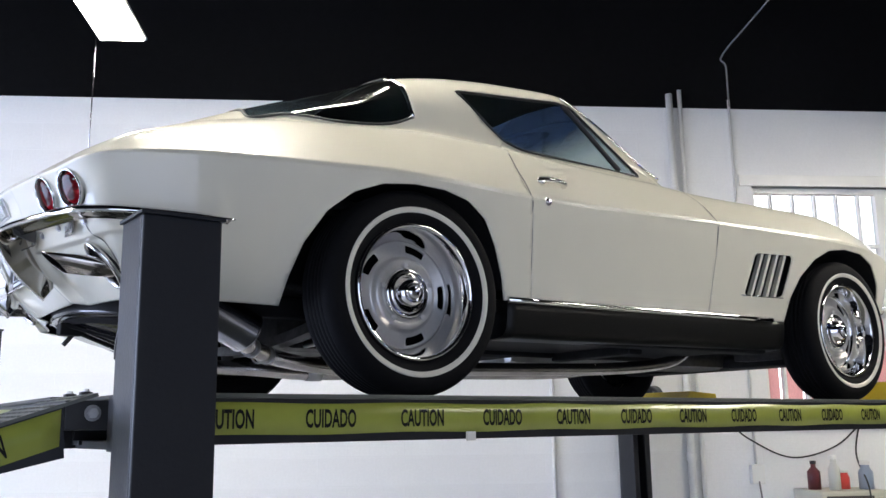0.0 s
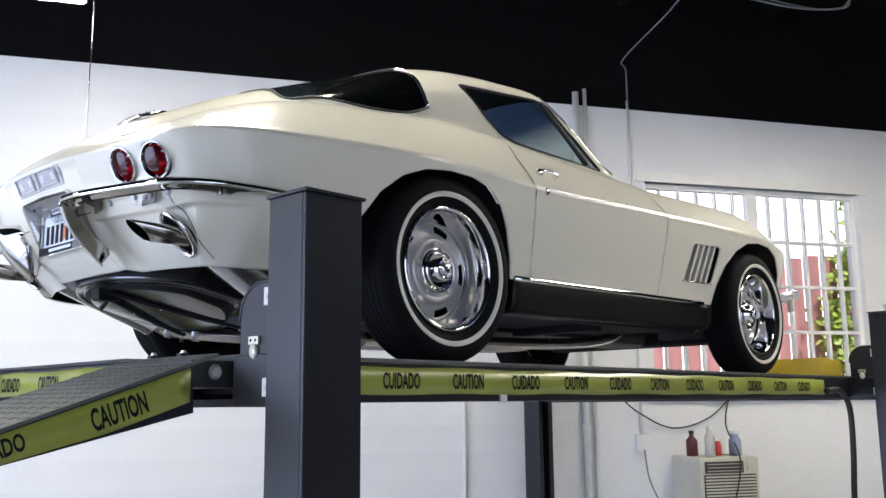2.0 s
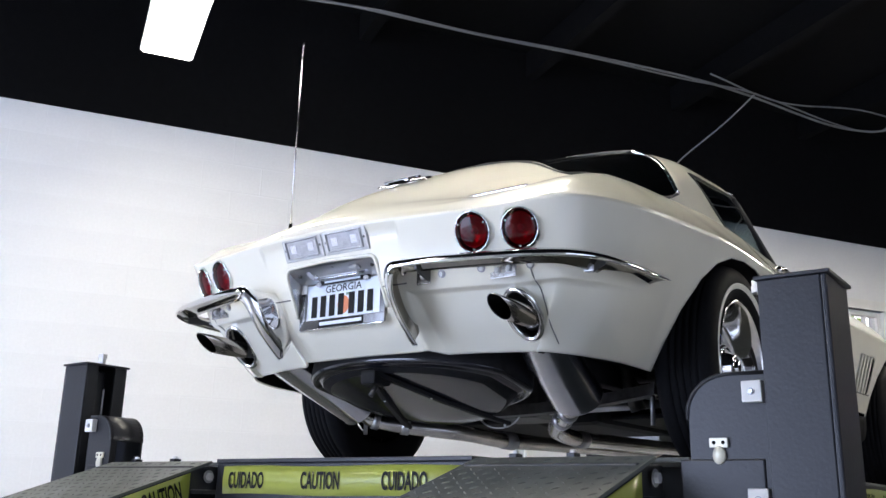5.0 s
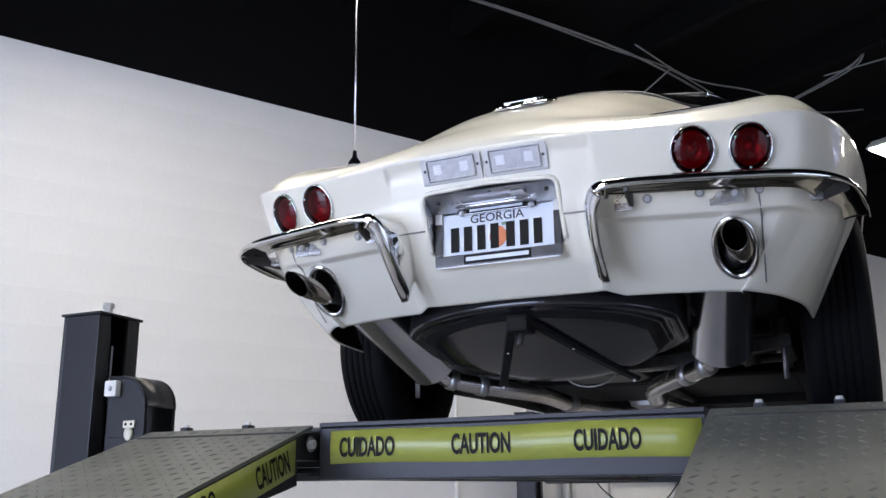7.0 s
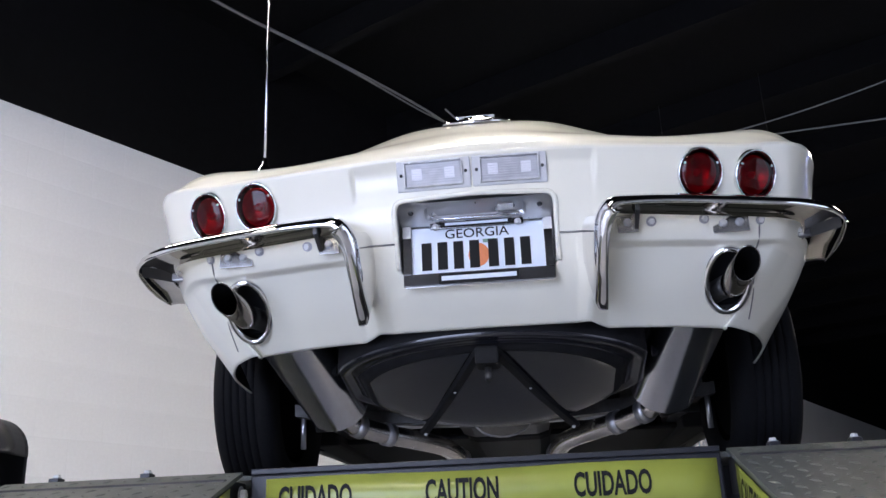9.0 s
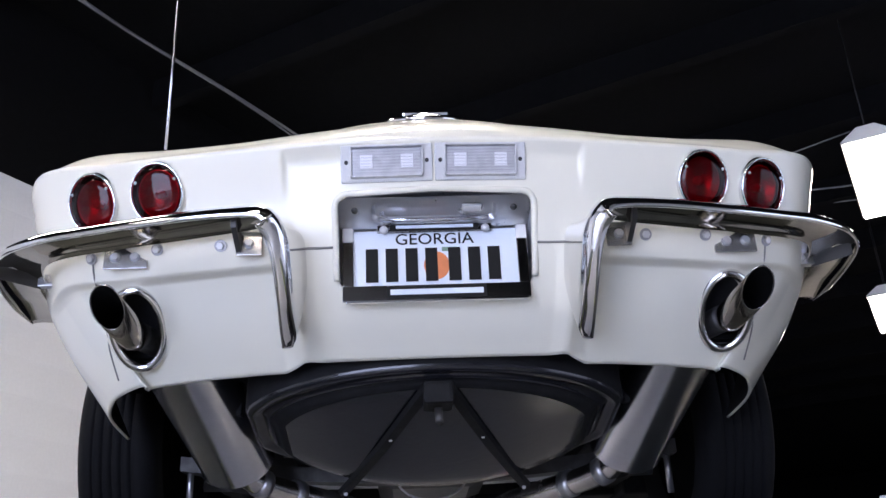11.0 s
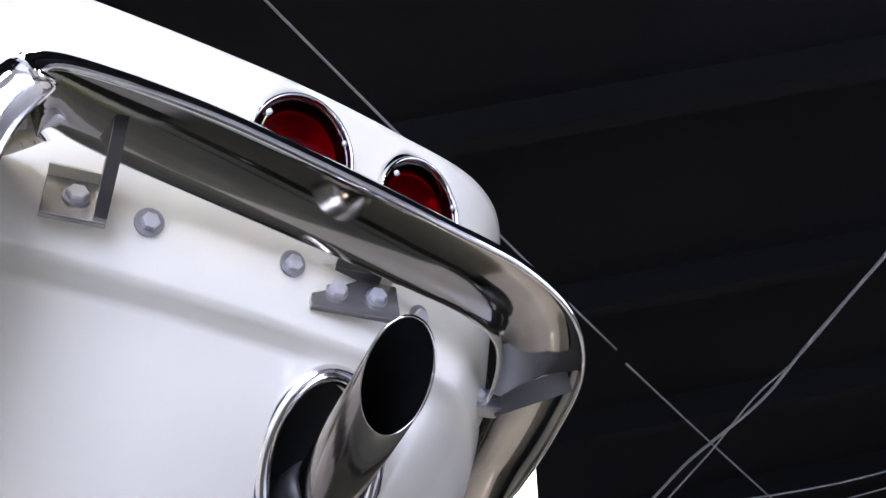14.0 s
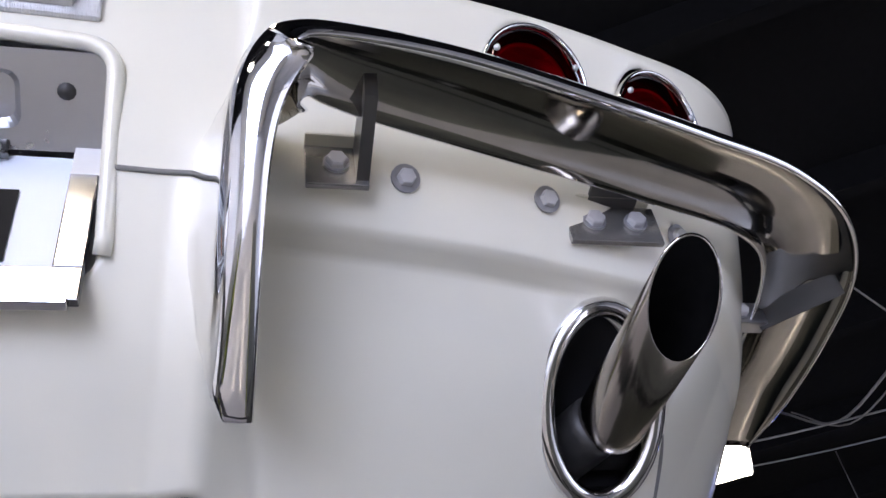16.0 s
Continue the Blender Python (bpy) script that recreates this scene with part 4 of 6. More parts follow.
# the sharp crease that runs round the body: x, half width, height, bottom edge, share of tail shape, tuck at the bottom
RIM = [(-1.150, 0.0, 0.628, 0.290, 1, 0.25), (-1.146, 0.15, 0.627, 0.290, 1, 0.25), (-1.134, 0.30, 0.624, 0.291, 1, 0.25),
       (-1.116, 0.45, 0.620, 0.290, 1, 0.255), (-1.086, 0.58, 0.622, 0.289, 0.92, 0.262), (-1.046, 0.68, 0.638, 0.287, 0.72, 0.262),
       (-1.000, 0.735, 0.648, 0.285, 0.52, 0.245),
       (-0.92, 0.780, 0.654, 0.283, 0.30, 0.222), (-0.80, 0.818, 0.660, 0.279, 0.12, 0.188), (-0.62, 0.848, 0.668, 0.275, 0, 0.165),
       (-0.40, 0.868, 0.678, 0.272, 0, 0.17), (-0.15, 0.880, 0.690, 0.28, 0, 0.14), (0.10, 0.878, 0.692, 0.30, 0, 0.11),
       (0.35, 0.866, 0.691, 0.325, 0, 0.085), (0.60, 0.848, 0.696, 0.335, 0, 0.070), (0.95, 0.832, 0.712, 0.338, 0, 0.066),
       (1.50, 0.828, 0.734, 0.342, 0, 0.070), (1.90, 0.842, 0.740, 0.346, 0, 0.090), (2.25, 0.866, 0.738, 0.345, 0, 0.110),
       (2.55, 0.870, 0.732, 0.33, 0, 0.12), (2.80, 0.845, 0.712, 0.30, 0, 0.12), (3.00, 0.775, 0.655, 0.28, 0.2, 0.12),
       (3.15, 0.64, 0.625, 0.28, 0.5, 0.13), (3.25, 0.44, 0.605, 0.285, 0.8, 0.14), (3.30, 0.20, 0.595, 0.29, 1, 0.15), (3.31, 0.0, 0.592, 0.29, 1, 0.15)]
R = np.array(RIM)
arc = np.r_[0, np.cumsum(np.hypot(np.diff(R[:, 0]), np.diff(R[:, 1])))]
uu = np.r_[np.linspace(0, 0.95, 210, endpoint=False), np.linspace(0.95, arc[-1], 350)]     # finer round the tail
NU = len(uu)
rim = np.stack([pchip(arc, R[:, k], uu) for k in range(6)], 1)
rim[:, 0] = np.maximum.accumulate(rim[:, 0])
tang = np.gradient(rim[:, :2], uu, axis=0)
tang /= np.linalg.norm(tang, axis=1)[:, None]
inward = np.stack([tang[:, 1], -tang[:, 0] * np.clip(rim[:, 1] / 0.25, 0, 1) ** 2], 1)        # towards the inside, for positive y
ss = np.r_[np.linspace(0, 0.50, 26, endpoint=False), np.linspace(0.50, 0.60, 16, endpoint=False), np.linspace(0.60, 1, 26)]
NV = len(ss)
tail = pchip([0, 0.03, 0.07, 0.16, 0.25, 0.45, 0.5, 0.6, 0.75, 0.8, 1], [0, 0.010, 0.024, 0.037, 0.050, 0.076, 0.086, 0.108, 0.148, 0.164, 0.246], ss)
# under the bumpers the panel steps in below a narrow ledge
step = pchip([0, 0.25, 0.45, 0.54, 0.550, 0.566, 0.575, 0.80, 1], [0, 0.050, 0.076, 0.0970, 0.1005, 0.1285, 0.132, 0.202, 0.282], ss)
sidep = pchip([0, 0.06, 0.15, 0.35, 0.65, 1], [0, 0.06, 0.12, 0.28, 0.60, 1.0], ss)
fullp = pchip([0, 0.06, 0.15, 0.5, 0.75, 1], [0, 0.03, 0.06, 0.24, 0.53, 1.0], ss)
low = np.zeros((NU, NV, 3))
for j, s in enumerate(ss):
    rear = np.clip((-0.50 - rim[:, 0]) / 0.25, 0, 1)            # fuller quarters behind the wheels
    width = np.abs(rim[:, 1])
    back_end = np.where(rim[:, 0] < 0, 1.0, 0.0)
    side = np.clip((width - 0.262) / (0.008 + 0.034 * max(0, (s - 0.50) / 0.50)), 0, 1) * back_end      # a slanting flank beside the upright blade
    shape = tail[j] + (step[j] - tail[j]) * side
    off = rim[:, 4] * shape * rim[:, 5] / 0.28 + (1 - rim[:, 4]) * (sidep[j] + (fullp[j] - sidep[j]) * rear) * rim[:, 5]
    # the ledge runs on round the corner and fades out
    on = np.clip((width - 0.60) / 0.10, 0, 1) * np.clip((-0.80 - rim[:, 0]) / 0.10, 0, 1)
    off = off + on * (1 - rim[:, 4]) * 0.012 * np.clip((s - 0.545) / 0.04, 0, 1) * np.clip((1 - s) / 0.25, 0, 1)
    # the ridge that carries each upright blade stands a little proud of the middle
    q = min(1, max(0, (s - 0.28) / 0.45))
    keel = np.clip(1 - np.abs(width - 0.252) / 0.030, 0, 1) * q * q * (3 - 2 * q) * back_end
    off = off - 0.008 * keel
    low[:, j, 0] = rim[:, 0] + inward[:, 0] * off
    low[:, j, 1] = -(rim[:, 1] + inward[:, 1] * off)
    low[:, j, 2] = H + rim[:, 2] + (rim[:, 3] - 0.008 * side - rim[:, 2]) * s
low[0, :, 1] = 0
low[-1, :, 1] = 0
skirt = Sheet(low)


def side_cut(sheet, poly, number, only=0, where=None):
    q = sheet.P[:, :, [0, 2]].reshape(-1, 2) - [0, H]
    g = outline_distance(q, poly).reshape(sheet.P.shape[:2])
    if where is not None:
        g = np.where(where, g, np.abs(g) + 0.001)
    sheet.cut(g, number, only)


def rear_cut(sheet, poly, number, only=0):
    q = sheet.P[:, :, [1, 2]].reshape(-1, 2) - [0, H]
    g = outline_distance(q, poly).reshape(sheet.P.shape[:2])
    g = np.where(sheet.P[:, :, 0] < -0.7, g, np.abs(g) + 0.001)
    sheet.cut(g, number, only)


REAR_ARCH = [(-0.448, 0.10), (-0.440, 0.270), (-0.428, 0.355), (-0.404, 0.45), (-0.348, 0.548), (-0.27, 0.612), (-0.17, 0.650), (-0.05, 0.664), (0.07, 0.662),
             (0.17, 0.640), (0.25, 0.588), (0.310, 0.50), (0.358, 0.40), (0.385, 0.31), (0.39, 0.10)]
FRONT_ARCH = [(2.05, 0.20), (2.068, 0.335), (2.085, 0.45), (2.135, 0.555), (2.22, 0.638), (2.33, 0.690), (2.46, 0.706), (2.60, 0.697), (2.72, 0.655), (2.81, 0.57), (2.865, 0.45), (2.89, 0.33), (2.90, 0.10)]
DOOR_LOW = [(0.462, 0.76), (0.468, 0.64), (0.484, 0.48), (0.505, 0.345), (0.51, 0.20), (1.52, 0.20), (1.525, 0.36), (1.548, 0.76)]
VENT = [(1.805, 0.632), (2.060, 0.640), (2.030, 0.452), (1.755, 0.445)]
side_where = (np.abs(low[:, :, 1]) > 0.5) & (low[:, :, 0] > -0.75)
side_cut(skirt, REAR_ARCH, 1, 0, side_where)
side_cut(skirt, FRONT_ARCH, 1, 0, side_where)
side_cut(skirt, round_outline(VENT, 0.02), 3, 0, side_where)
side_cut(skirt, DOOR_LOW, 2, 0, side_where)
for yc in (-0.550,):
    ring = [(yc + 0.045 * math.cos(a), 0.366 + 0.055 * math.sin(a)) for a in np.linspace(0, 2 * math.pi, 32, endpoint=False)]
    rear_cut(skirt, ring, 4)
for yc in (-0.490, -0.613):
    ring = [(yc + 0.0440 * math.cos(a), 0.565 + 0.0500 * math.sin(a)) for a in np.linspace(0, 2 * math.pi, 36, endpoint=False)]
    rear_cut(skirt, ring, 6)
rear_cut(skirt, round_outline([(-0.174, 0.392), (-0.174, 0.540), (0.0, 0.546), (0.174, 0.540), (0.174, 0.392)], 0.022), 5)

# upper body: from the crease over the fenders, deck, cabin and hood to the centre line
#       x      fender      base        middle      edge      centre
TOPT = [(-1.150, 0.00, .628, 0.00, .628, 0.00, .628, 0.00, .628, .628), (-1.138, 0.17, .638, 0.12, .644, 0.07, .648, 0.03, .650, .651),
        (-1.112, 0.33, .640, 0.25, .654, 0.16, .666, 0.08, .672, .675), (-1.07, 0.49, .655, 0.36, .668, 0.22, .688, 0.10, .701, .705),
        (-1.00, 0.625, .690, 0.44, .694, 0.27, .716, 0.12, .742, .750), (-0.90, 0.675, .738, 0.45, .730, 0.30, .762, 0.15, .802, .814),
        (-0.73, 0.675, .800, 0.45, .795, 0.32, .846, 0.17, .894, .904), (-0.50, 0.645, .862, 0.47, .862, 0.37, .930, 0.20, .998, 1.014),
        (-0.25, 0.65, .890, 0.52, .910, 0.45, 1.005, 0.27, 1.086, 1.116), (0.00, 0.66, .906, 0.575, .948, 0.515, 1.070, 0.36, 1.165, 1.200),
        (0.20, 0.675, .913, 0.610, .958, 0.558, 1.116, 0.44, 1.232, 1.264), (0.40, 0.685, .913, 0.625, .955, 0.584, 1.165, 0.478, 1.274, 1.300),
        (0.70, 0.690, .906, 0.625, .950, 0.588, 1.200, 0.490, 1.312, 1.334), (0.95, 0.690, .899, 0.620, .948, 0.574, 1.228, 0.480, 1.326, 1.348),
        (1.15, 0.690, .895, 0.615, .948, 0.556, 1.170, 0.43, 1.268, 1.310), (1.30, 0.690, .893, 0.606, .948, 0.540, 1.098, 0.41, 1.158, 1.206),
        (1.45, 0.690, .891, 0.590, .940, 0.520, 1.022, 0.36, 1.060, 1.097), (1.60, 0.690, .889, 0.570, .925, 0.470, .966, 0.29, .985, .998),
        (1.75, 0.693, .890, 0.565, .915, 0.430, .922, 0.24, .932, .942), (2.00, 0.700, .896, 0.560, .905, 0.400, .900, 0.20, .920, .930),
        (2.40, 0.710, .900, 0.550, .878, 0.400, .870, 0.20, .895, .903), (2.75, 0.695, .862, 0.520, .815, 0.380, .810, 0.20, .828, .835),
        (3.00, 0.600, .755, 0.460, .745, 0.340, .740, 0.18, .745, .750), (3.15, 0.480, .690, 0.360, .685, 0.260, .683, 0.14, .684, .686),
        (3.25, 0.330, .640, 0.250, .640, 0.180, .640, 0.09, .640, .640), (3.30, 0.150, .602, 0.110, .603, 0.070, .604, 0.03, .605, .605), (3.31, 0.0, .593, 0, .593, 0, .593, 0, .593, .593)]
TT = np.array(TOPT)
cols = np.stack([pchip(TT[:, 0], TT[:, k], rim[:, 0]) for k in range(1, 10)], 1)
PER = 10
upper = []
for i in range(NU):
    c = [(rim[i, 1], rim[i, 2])] + [(min(cols[i, 2 * k], rim[i, 1] * (0.97 - 0.17 * k)), cols[i, 2 * k + 1]) for k in range(4)] + [(0.0, cols[i, 8])]
    c = [(max(a, 0.0), b) for a, b in c]
    ghost = [(2 * c[0][0] - c[1][0], 2 * c[0][1] - c[1][1])] + c + [(-c[-2][0], c[-2][1])]
    row = []
    for k in range(1, len(ghost) - 2):
        a, b, d, e = (np.array(ghost[k + q]) for q in (-1, 0, 1, 2))
        for q in range(PER):
            t = q / PER
            row.append(0.5 * (2 * b + (d - a) * t + (2 * a - 5 * b + 4 * d - e) * t * t + (3 * b - a - 3 * d + e) * t ** 3))
    row.append(np.array(c[-1]))
    upper.append([(rim[i, 0], -p[0], H + p[1]) for p in row])
top = Sheet(upper)
wrow = np.arange(top.P.shape[1])[None, :] * np.ones((NU, 1))
SIDE_WIN = round_outline([(0.362, 1.172), (0.470, 1.045), (0.545, 0.978), (0.62, 0.957), (0.72, 0.954), (1.318, 0.957), (0.985, 1.232), (0.92, 1.242)], 0.015)
side_cut(top, SIDE_WIN, 2, 0, (wrow > 14) & (wrow < 46))


def plan_cut(sheet, poly, number, only=0):
    q = sheet.P[:, :, :2].reshape(-1, 2) * [1, -1]
    sheet.cut(outline_distance(q, poly).reshape(sheet.P.shape[:2]), number, only)


BACK_GLASS = round_outline([(0.118, -0.3), (0.118, 0.30), (0.122, 0.41), (0.140, 0.580), (0.03, 0.572), (-0.12, 0.533), (-0.30, 0.455), (-0.425, 0.392), (-0.402, 0.26), (-0.390, 0.10), (-0.388, -0.3)], 0.006)
WINDSHIELD = round_outline([(1.06, -0.3), (1.06, 0.42), (1.10, 0.505), (1.20, 0.525), (1.45, 0.495), (1.55, 0.44), (1.65, 0.30), (1.70, 0.15), (1.71, -0.3)], 0.02)
plan_cut(top, BACK_GLASS, 3)
plan_cut(top, WINDSHIELD, 4)
DOOR_UP = [(0.462, 0.55), (0.466, 0.75), (0.50, 0.93), (0.55, 1.0), (1.37, 1.0), (1.50, 0.93), (1.545, 0.85), (1.548, 0.55)]
side_cut(top, DOOR_UP, 5, 0, wrow < 24)


def both(name, sheet, number, material, label="", parent=car, sides=(False, True), solid=0.006, span=None):
    out = []
    for group in (sides,) if isinstance(sides[0], bool) else sides:
        v, f = sheet.mesh(number, group)
        if span:
            f = [q for q in f if span[0] <= np.mean([v[k][0] for k in q]) < span[1]]
            used = sorted({k for q in f for k in q})
            back = {k: i for i, k in enumerate(used)}
            v, f = [v[k] for k in used], [tuple(back[k] for k in q) for q in f]
        if not f:
            continue
        c = np.array([np.mean([v[k] for k in q], 0) for q in f])
        nrm = np.array([np.cross(np.subtract(v[q[1]], v[q[0]]), np.subtract(v[q[2]], v[q[0]])) for q in f])
        wants = c - np.array([1.1, 0, H + 0.35])
        wants[:, 0] *= 0.25
        if (nrm * wants).sum() < 0:
            f = [q[::-1] for q in f]
        o = link_mesh(name, v, f, material, parent, label)
        if solid:
            md = o.modifiers.new("thick", "SOLIDIFY")
            md.thickness, md.offset = solid, -1
            if name in ("upper_body", "door_top", "tail_body", "front_body"):
                o.data.materials.append(TRIMDARK if name in ("upper_body", "door_top") else UNDER)
                md.material_offset = 1
        out.append(o)
    return out


both("tail_body", skirt, 0, PAINT, "cream white tail and rear quarter panels", span=(-2, 1.0))
both("front_body", skirt, 0, PAINT, "cream white front fenders and nose", span=(1.0, 5))
both("upper_body", top, 0, PAINT, "cream white roof, deck, fenders and hood")
doors = both("door", skirt, 2, PAINT, "cream white door, shut", sides=((False,), (True,)))
for d, o in zip(doors, both("door_top", top, 5, PAINT, sides=((False,), (True,)))):
    o.parent, o.matrix_parent_inverse = d, Matrix.Identity(4)
    d.matrix_parent_inverse = Matrix.Translation(-car.location)
side_glass = both("side_window", top, 2, GLASS, "dark tinted side window glass", sides=((False,), (True,)), solid=0)
back_glass = both("back_window", top, 3, BACKGLASS, "dark wrap-round back window", solid=0)
both("windshield", top, 4, SHADEGLASS, "tinted curved windshield", solid=0)


def on_side(sheet, x, z, w0=0, w1=None, off=0.0):
    """The point of a side sheet (right side) at x and height z over the runway."""
    P = sheet.P[:, w0:w1]
    d = (P[:, :, 0] - x) ** 2 + (P[:, :, 2] - H - z) ** 2
    i, j = np.unravel_index(np.argmin(d), d.shape)
    return Vector((x, P[i, j, 1] - off, H + z))


def on_top(x, y, off=0.0):
    P = top.P
    d = (P[:, :, 0] - x) ** 2 + (P[:, :, 1] + abs(y)) ** 2
    i, j = np.unravel_index(np.argmin(d), d.shape)
    return Vector((x, y, P[i, j, 2] + off))


def mirrored(pts, flip):
    return [Vector((p[0], -p[1] if flip else p[1], p[2])) for p in pts]


# panel gaps round the doors, trim round the glass
for flip in (False, True):
    rear_gap = [on_side(skirt, x, z, off=-0.0015) for x, z in ((0.505, 0.345), (0.495, 0.41), (0.484, 0.48), (0.476, 0.56), (0.468, 0.64), (0.464, 0.685))]
    rear_gap += [on_side(top, x, z, 0, 24, -0.0015) for x, z in ((0.466, 0.75), (0.475, 0.82), (0.492, 0.90))]
    bar("door_gap", smooth_path(mirrored(rear_gap, flip), 4), 0.0022, SEAM, car, "dark panel gap", 6)
    front_gap = [on_side(skirt, x, z, off=-0.0015) for x, z in ((1.525, 0.36), (1.532, 0.48), (1.540, 0.60), (1.546, 0.72))]
    front_gap += [on_side(top, x, z, 0, 24, -0.0015) for x, z in ((1.548, 0.77), (1.545, 0.85))]
    bar("door_gap", smooth_path(mirrored(front_gap, flip), 4), 0.0022, SEAM, car, "dark panel gap", 6)
    frame_pts = [on_side(top, x, z, 14, 46, 0.002) for x, z in SIDE_WIN[::2]]
    bar("window_trim", mirrored(frame_pts, flip), 0.0055, CABLEK, car, "black rubber window seal", 8, True)
    vent = [on_side(top, x, z, 14, 46, 0.004) for x, z in ((1.180, 0.960), (1.06, 1.10), (0.945, 1.236))]
    bar("vent_window_post", smooth_path(mirrored(vent, flip), 5), 0.011, CABLEK, car, "black vent window post", 8)
    a_post = [on_side(top, x, z, 14, 48, 0.004) for x, z in ((1.51, 0.985), (1.42, 1.040), (1.30, 1.102), (1.15, 1.176), (1.03, 1.240), (0.96, 1.275))]
    bar("pillar_trim", smooth_path(mirrored(a_post, flip), 5), 0.009, CHROME, car, "chrome windshield pillar trim", 8)
    back = [on_top(0.140, -0.580, 0.002), on_top(0.135, -0.525, 0.003), on_top(0.128, -0.46, 0.003), on_top(0.120, -0.41, 0.003), on_top(0.118, -0.30, 0.003), on_top(0.118, -0.15, 0.003), on_top(0.118, 0, 0.003)]
    bar("back_window_trim", smooth_path(mirrored(back[:4], flip), 6), 0.007, CHROME, car, "bright back window trim", 8)
    bar("back_window_seal", smooth_path(mirrored(back[3:], flip), 6), 0.006, CABLEK, car, "black rubber seal", 8)
    lowt = [on_top(0.140, -0.580, 0.001), on_top(0.03, -0.572, 0.001), on_top(-0.12, -0.533, 0.001), on_top(-0.30, -0.455, 0.001), on_top(-0.415, -0.395, 0.001), on_top(-0.402, -0.27, 0.001), on_top(-0.390, -0.10, 0.001), on_top(-0.388, 0, 0.001)]
    bar("back_window_seal", smooth_path(mirrored(lowt, flip), 6), 0.006, CABLEK, car, "black rubber seal", 8)

# door handle and lock on each door
for d, flip in zip(doors, (False, True)):
    sg = 1 if flip else -1
    def pt(x, z, off):
        p = on_side(top, x, z, 0, 24, off)
        return Vector((p.x, -p.y if flip else p.y, p.z))
    bar("door_handle", smooth_path([pt(0.545, 0.775, 0.0), pt(0.552, 0.782, 0.028), pt(0.60, 0.786, 0.036), pt(0.66, 0.782, 0.034), pt(0.675, 0.778, 0.0)], 6), [0.011] * 25, CHROME, d, "chrome pull handle", 10)
    v, f = lathe([(0.0001, 0.012), (0.012, 0.012), (0.016, 0.008), (0.017, 0.0)], 20, frame_to(pt(0.545, 0.775, 0.012), (0, sg, 0.3)))
    link_mesh("push_button", v, f, CHROME, d, "round chrome push button")
    q = on_side(skirt, 0.545, 0.680, off=0.001)
    v, f = lathe([(0.0001, 0.005), (0.010, 0.006), (0.014, 0.003), (0.015, 0.0)], 20, frame_to((q.x, -q.y if flip else q.y, q.z + 0.01), (0, sg, 0)))
    link_mesh("door_lock", v, f, CHROME, d, "round chrome lock cylinder")

# louvred vents behind the front wheels
for flip in (False, True):
    # a black sheet close behind the fins stands for the vent's shade
    back = box((1.745, -0.745, H + 0.436), (2.075, -0.735, H + 0.650))
    vt = part("vent_shade", back, SOOT_SHADE, car, "black sheet for the shade in fender vent")
    for k in range(1, 5):
        t0 = k / 5
        x0, x1 = 1.755 + 0.275 * t0, 1.805 + 0.255 * t0
        prof = []
        for q, z in ((0.0, 0.447), (1.0, 0.637)):
            xx = x0 + (x1 - x0) * q
            prof.append((xx, z))
        pl, ph = on_side(skirt, prof[0][0], prof[0][1]), on_side(skirt, prof[1][0], prof[1][1])
        V = []
        for p in (pl, ph):
            V += [p + Vector((-0.008, 0.002, 0)), p + Vector((0.006, -0.001, 0)), p + Vector((0.006, 0.026, 0)), p + Vector((-0.002, 0.026, 0))]
        F = [(0, 1, 5, 4), (1, 2, 6, 5), (2, 3, 7, 6), (3, 0, 4, 7), (0, 3, 2, 1), (4, 5, 6, 7)]
        link_mesh("vent_fin", [Vector((p.x, -p.y if flip else p.y, p.z)) for p in V], F, PAINT, vt, "painted slanted vent fin", False)
    if flip:
        for vv in vt.data.vertices:
            vv.co.y = -vv.co.y
    lip = [on_side(skirt, x, z, off=0.002) for x, z in ((1.735, 0.444), (1.85, 0.446), (2.03, 0.450))]
    bar("vent_lip", mirrored(lip, flip), 0.003, CHROME, car, "bright vent lip", 8)

# black sills with a bright strip along the top
for flip in (False, True):
    sgn = 1 if flip else -1
    xs = np.linspace(0.392, 2.062, 36)
    V, F = [], []
    for x in xs:
        zb = 0.325 + 0.02 * (x - 0.345) / 1.7
        y = abs(on_side(skirt, x, zb + 0.015).y)
        for o, z in ((-0.002, zb), (-0.003, zb - 0.03), (-0.006, zb - 0.06), (-0.010, zb - 0.085), (-0.016, zb - 0.105), (-0.032, zb - 0.120), (-0.10, zb - 0.128)):
            V.append((x, sgn * (y + o), H + z))
    for i in range(len(xs) - 1):
        for k in range(6):
            F.append((i * 7 + k, i * 7 + 7 + k, i * 7 + 8 + k, i * 7 + 1 + k))
    sp = link_mesh("sill_panel", V, F, SILL, car, "black sill panel")
    sp.modifiers.new("thick", "SOLIDIFY").thickness = 0.004
    line = []
    for x in xs[::3]:
        zb = 0.325 + 0.02 * (x - 0.345) / 1.7
        y = abs(on_side(skirt, x, zb + 0.015).y)
        line.append((x, sgn * (y + 0.004), H + zb + 0.004))
    v, f = tube(line, 0.0135, 10)
    link_mesh("sill_strip", v, f, CHROME, car, "bright chrome sill strip")

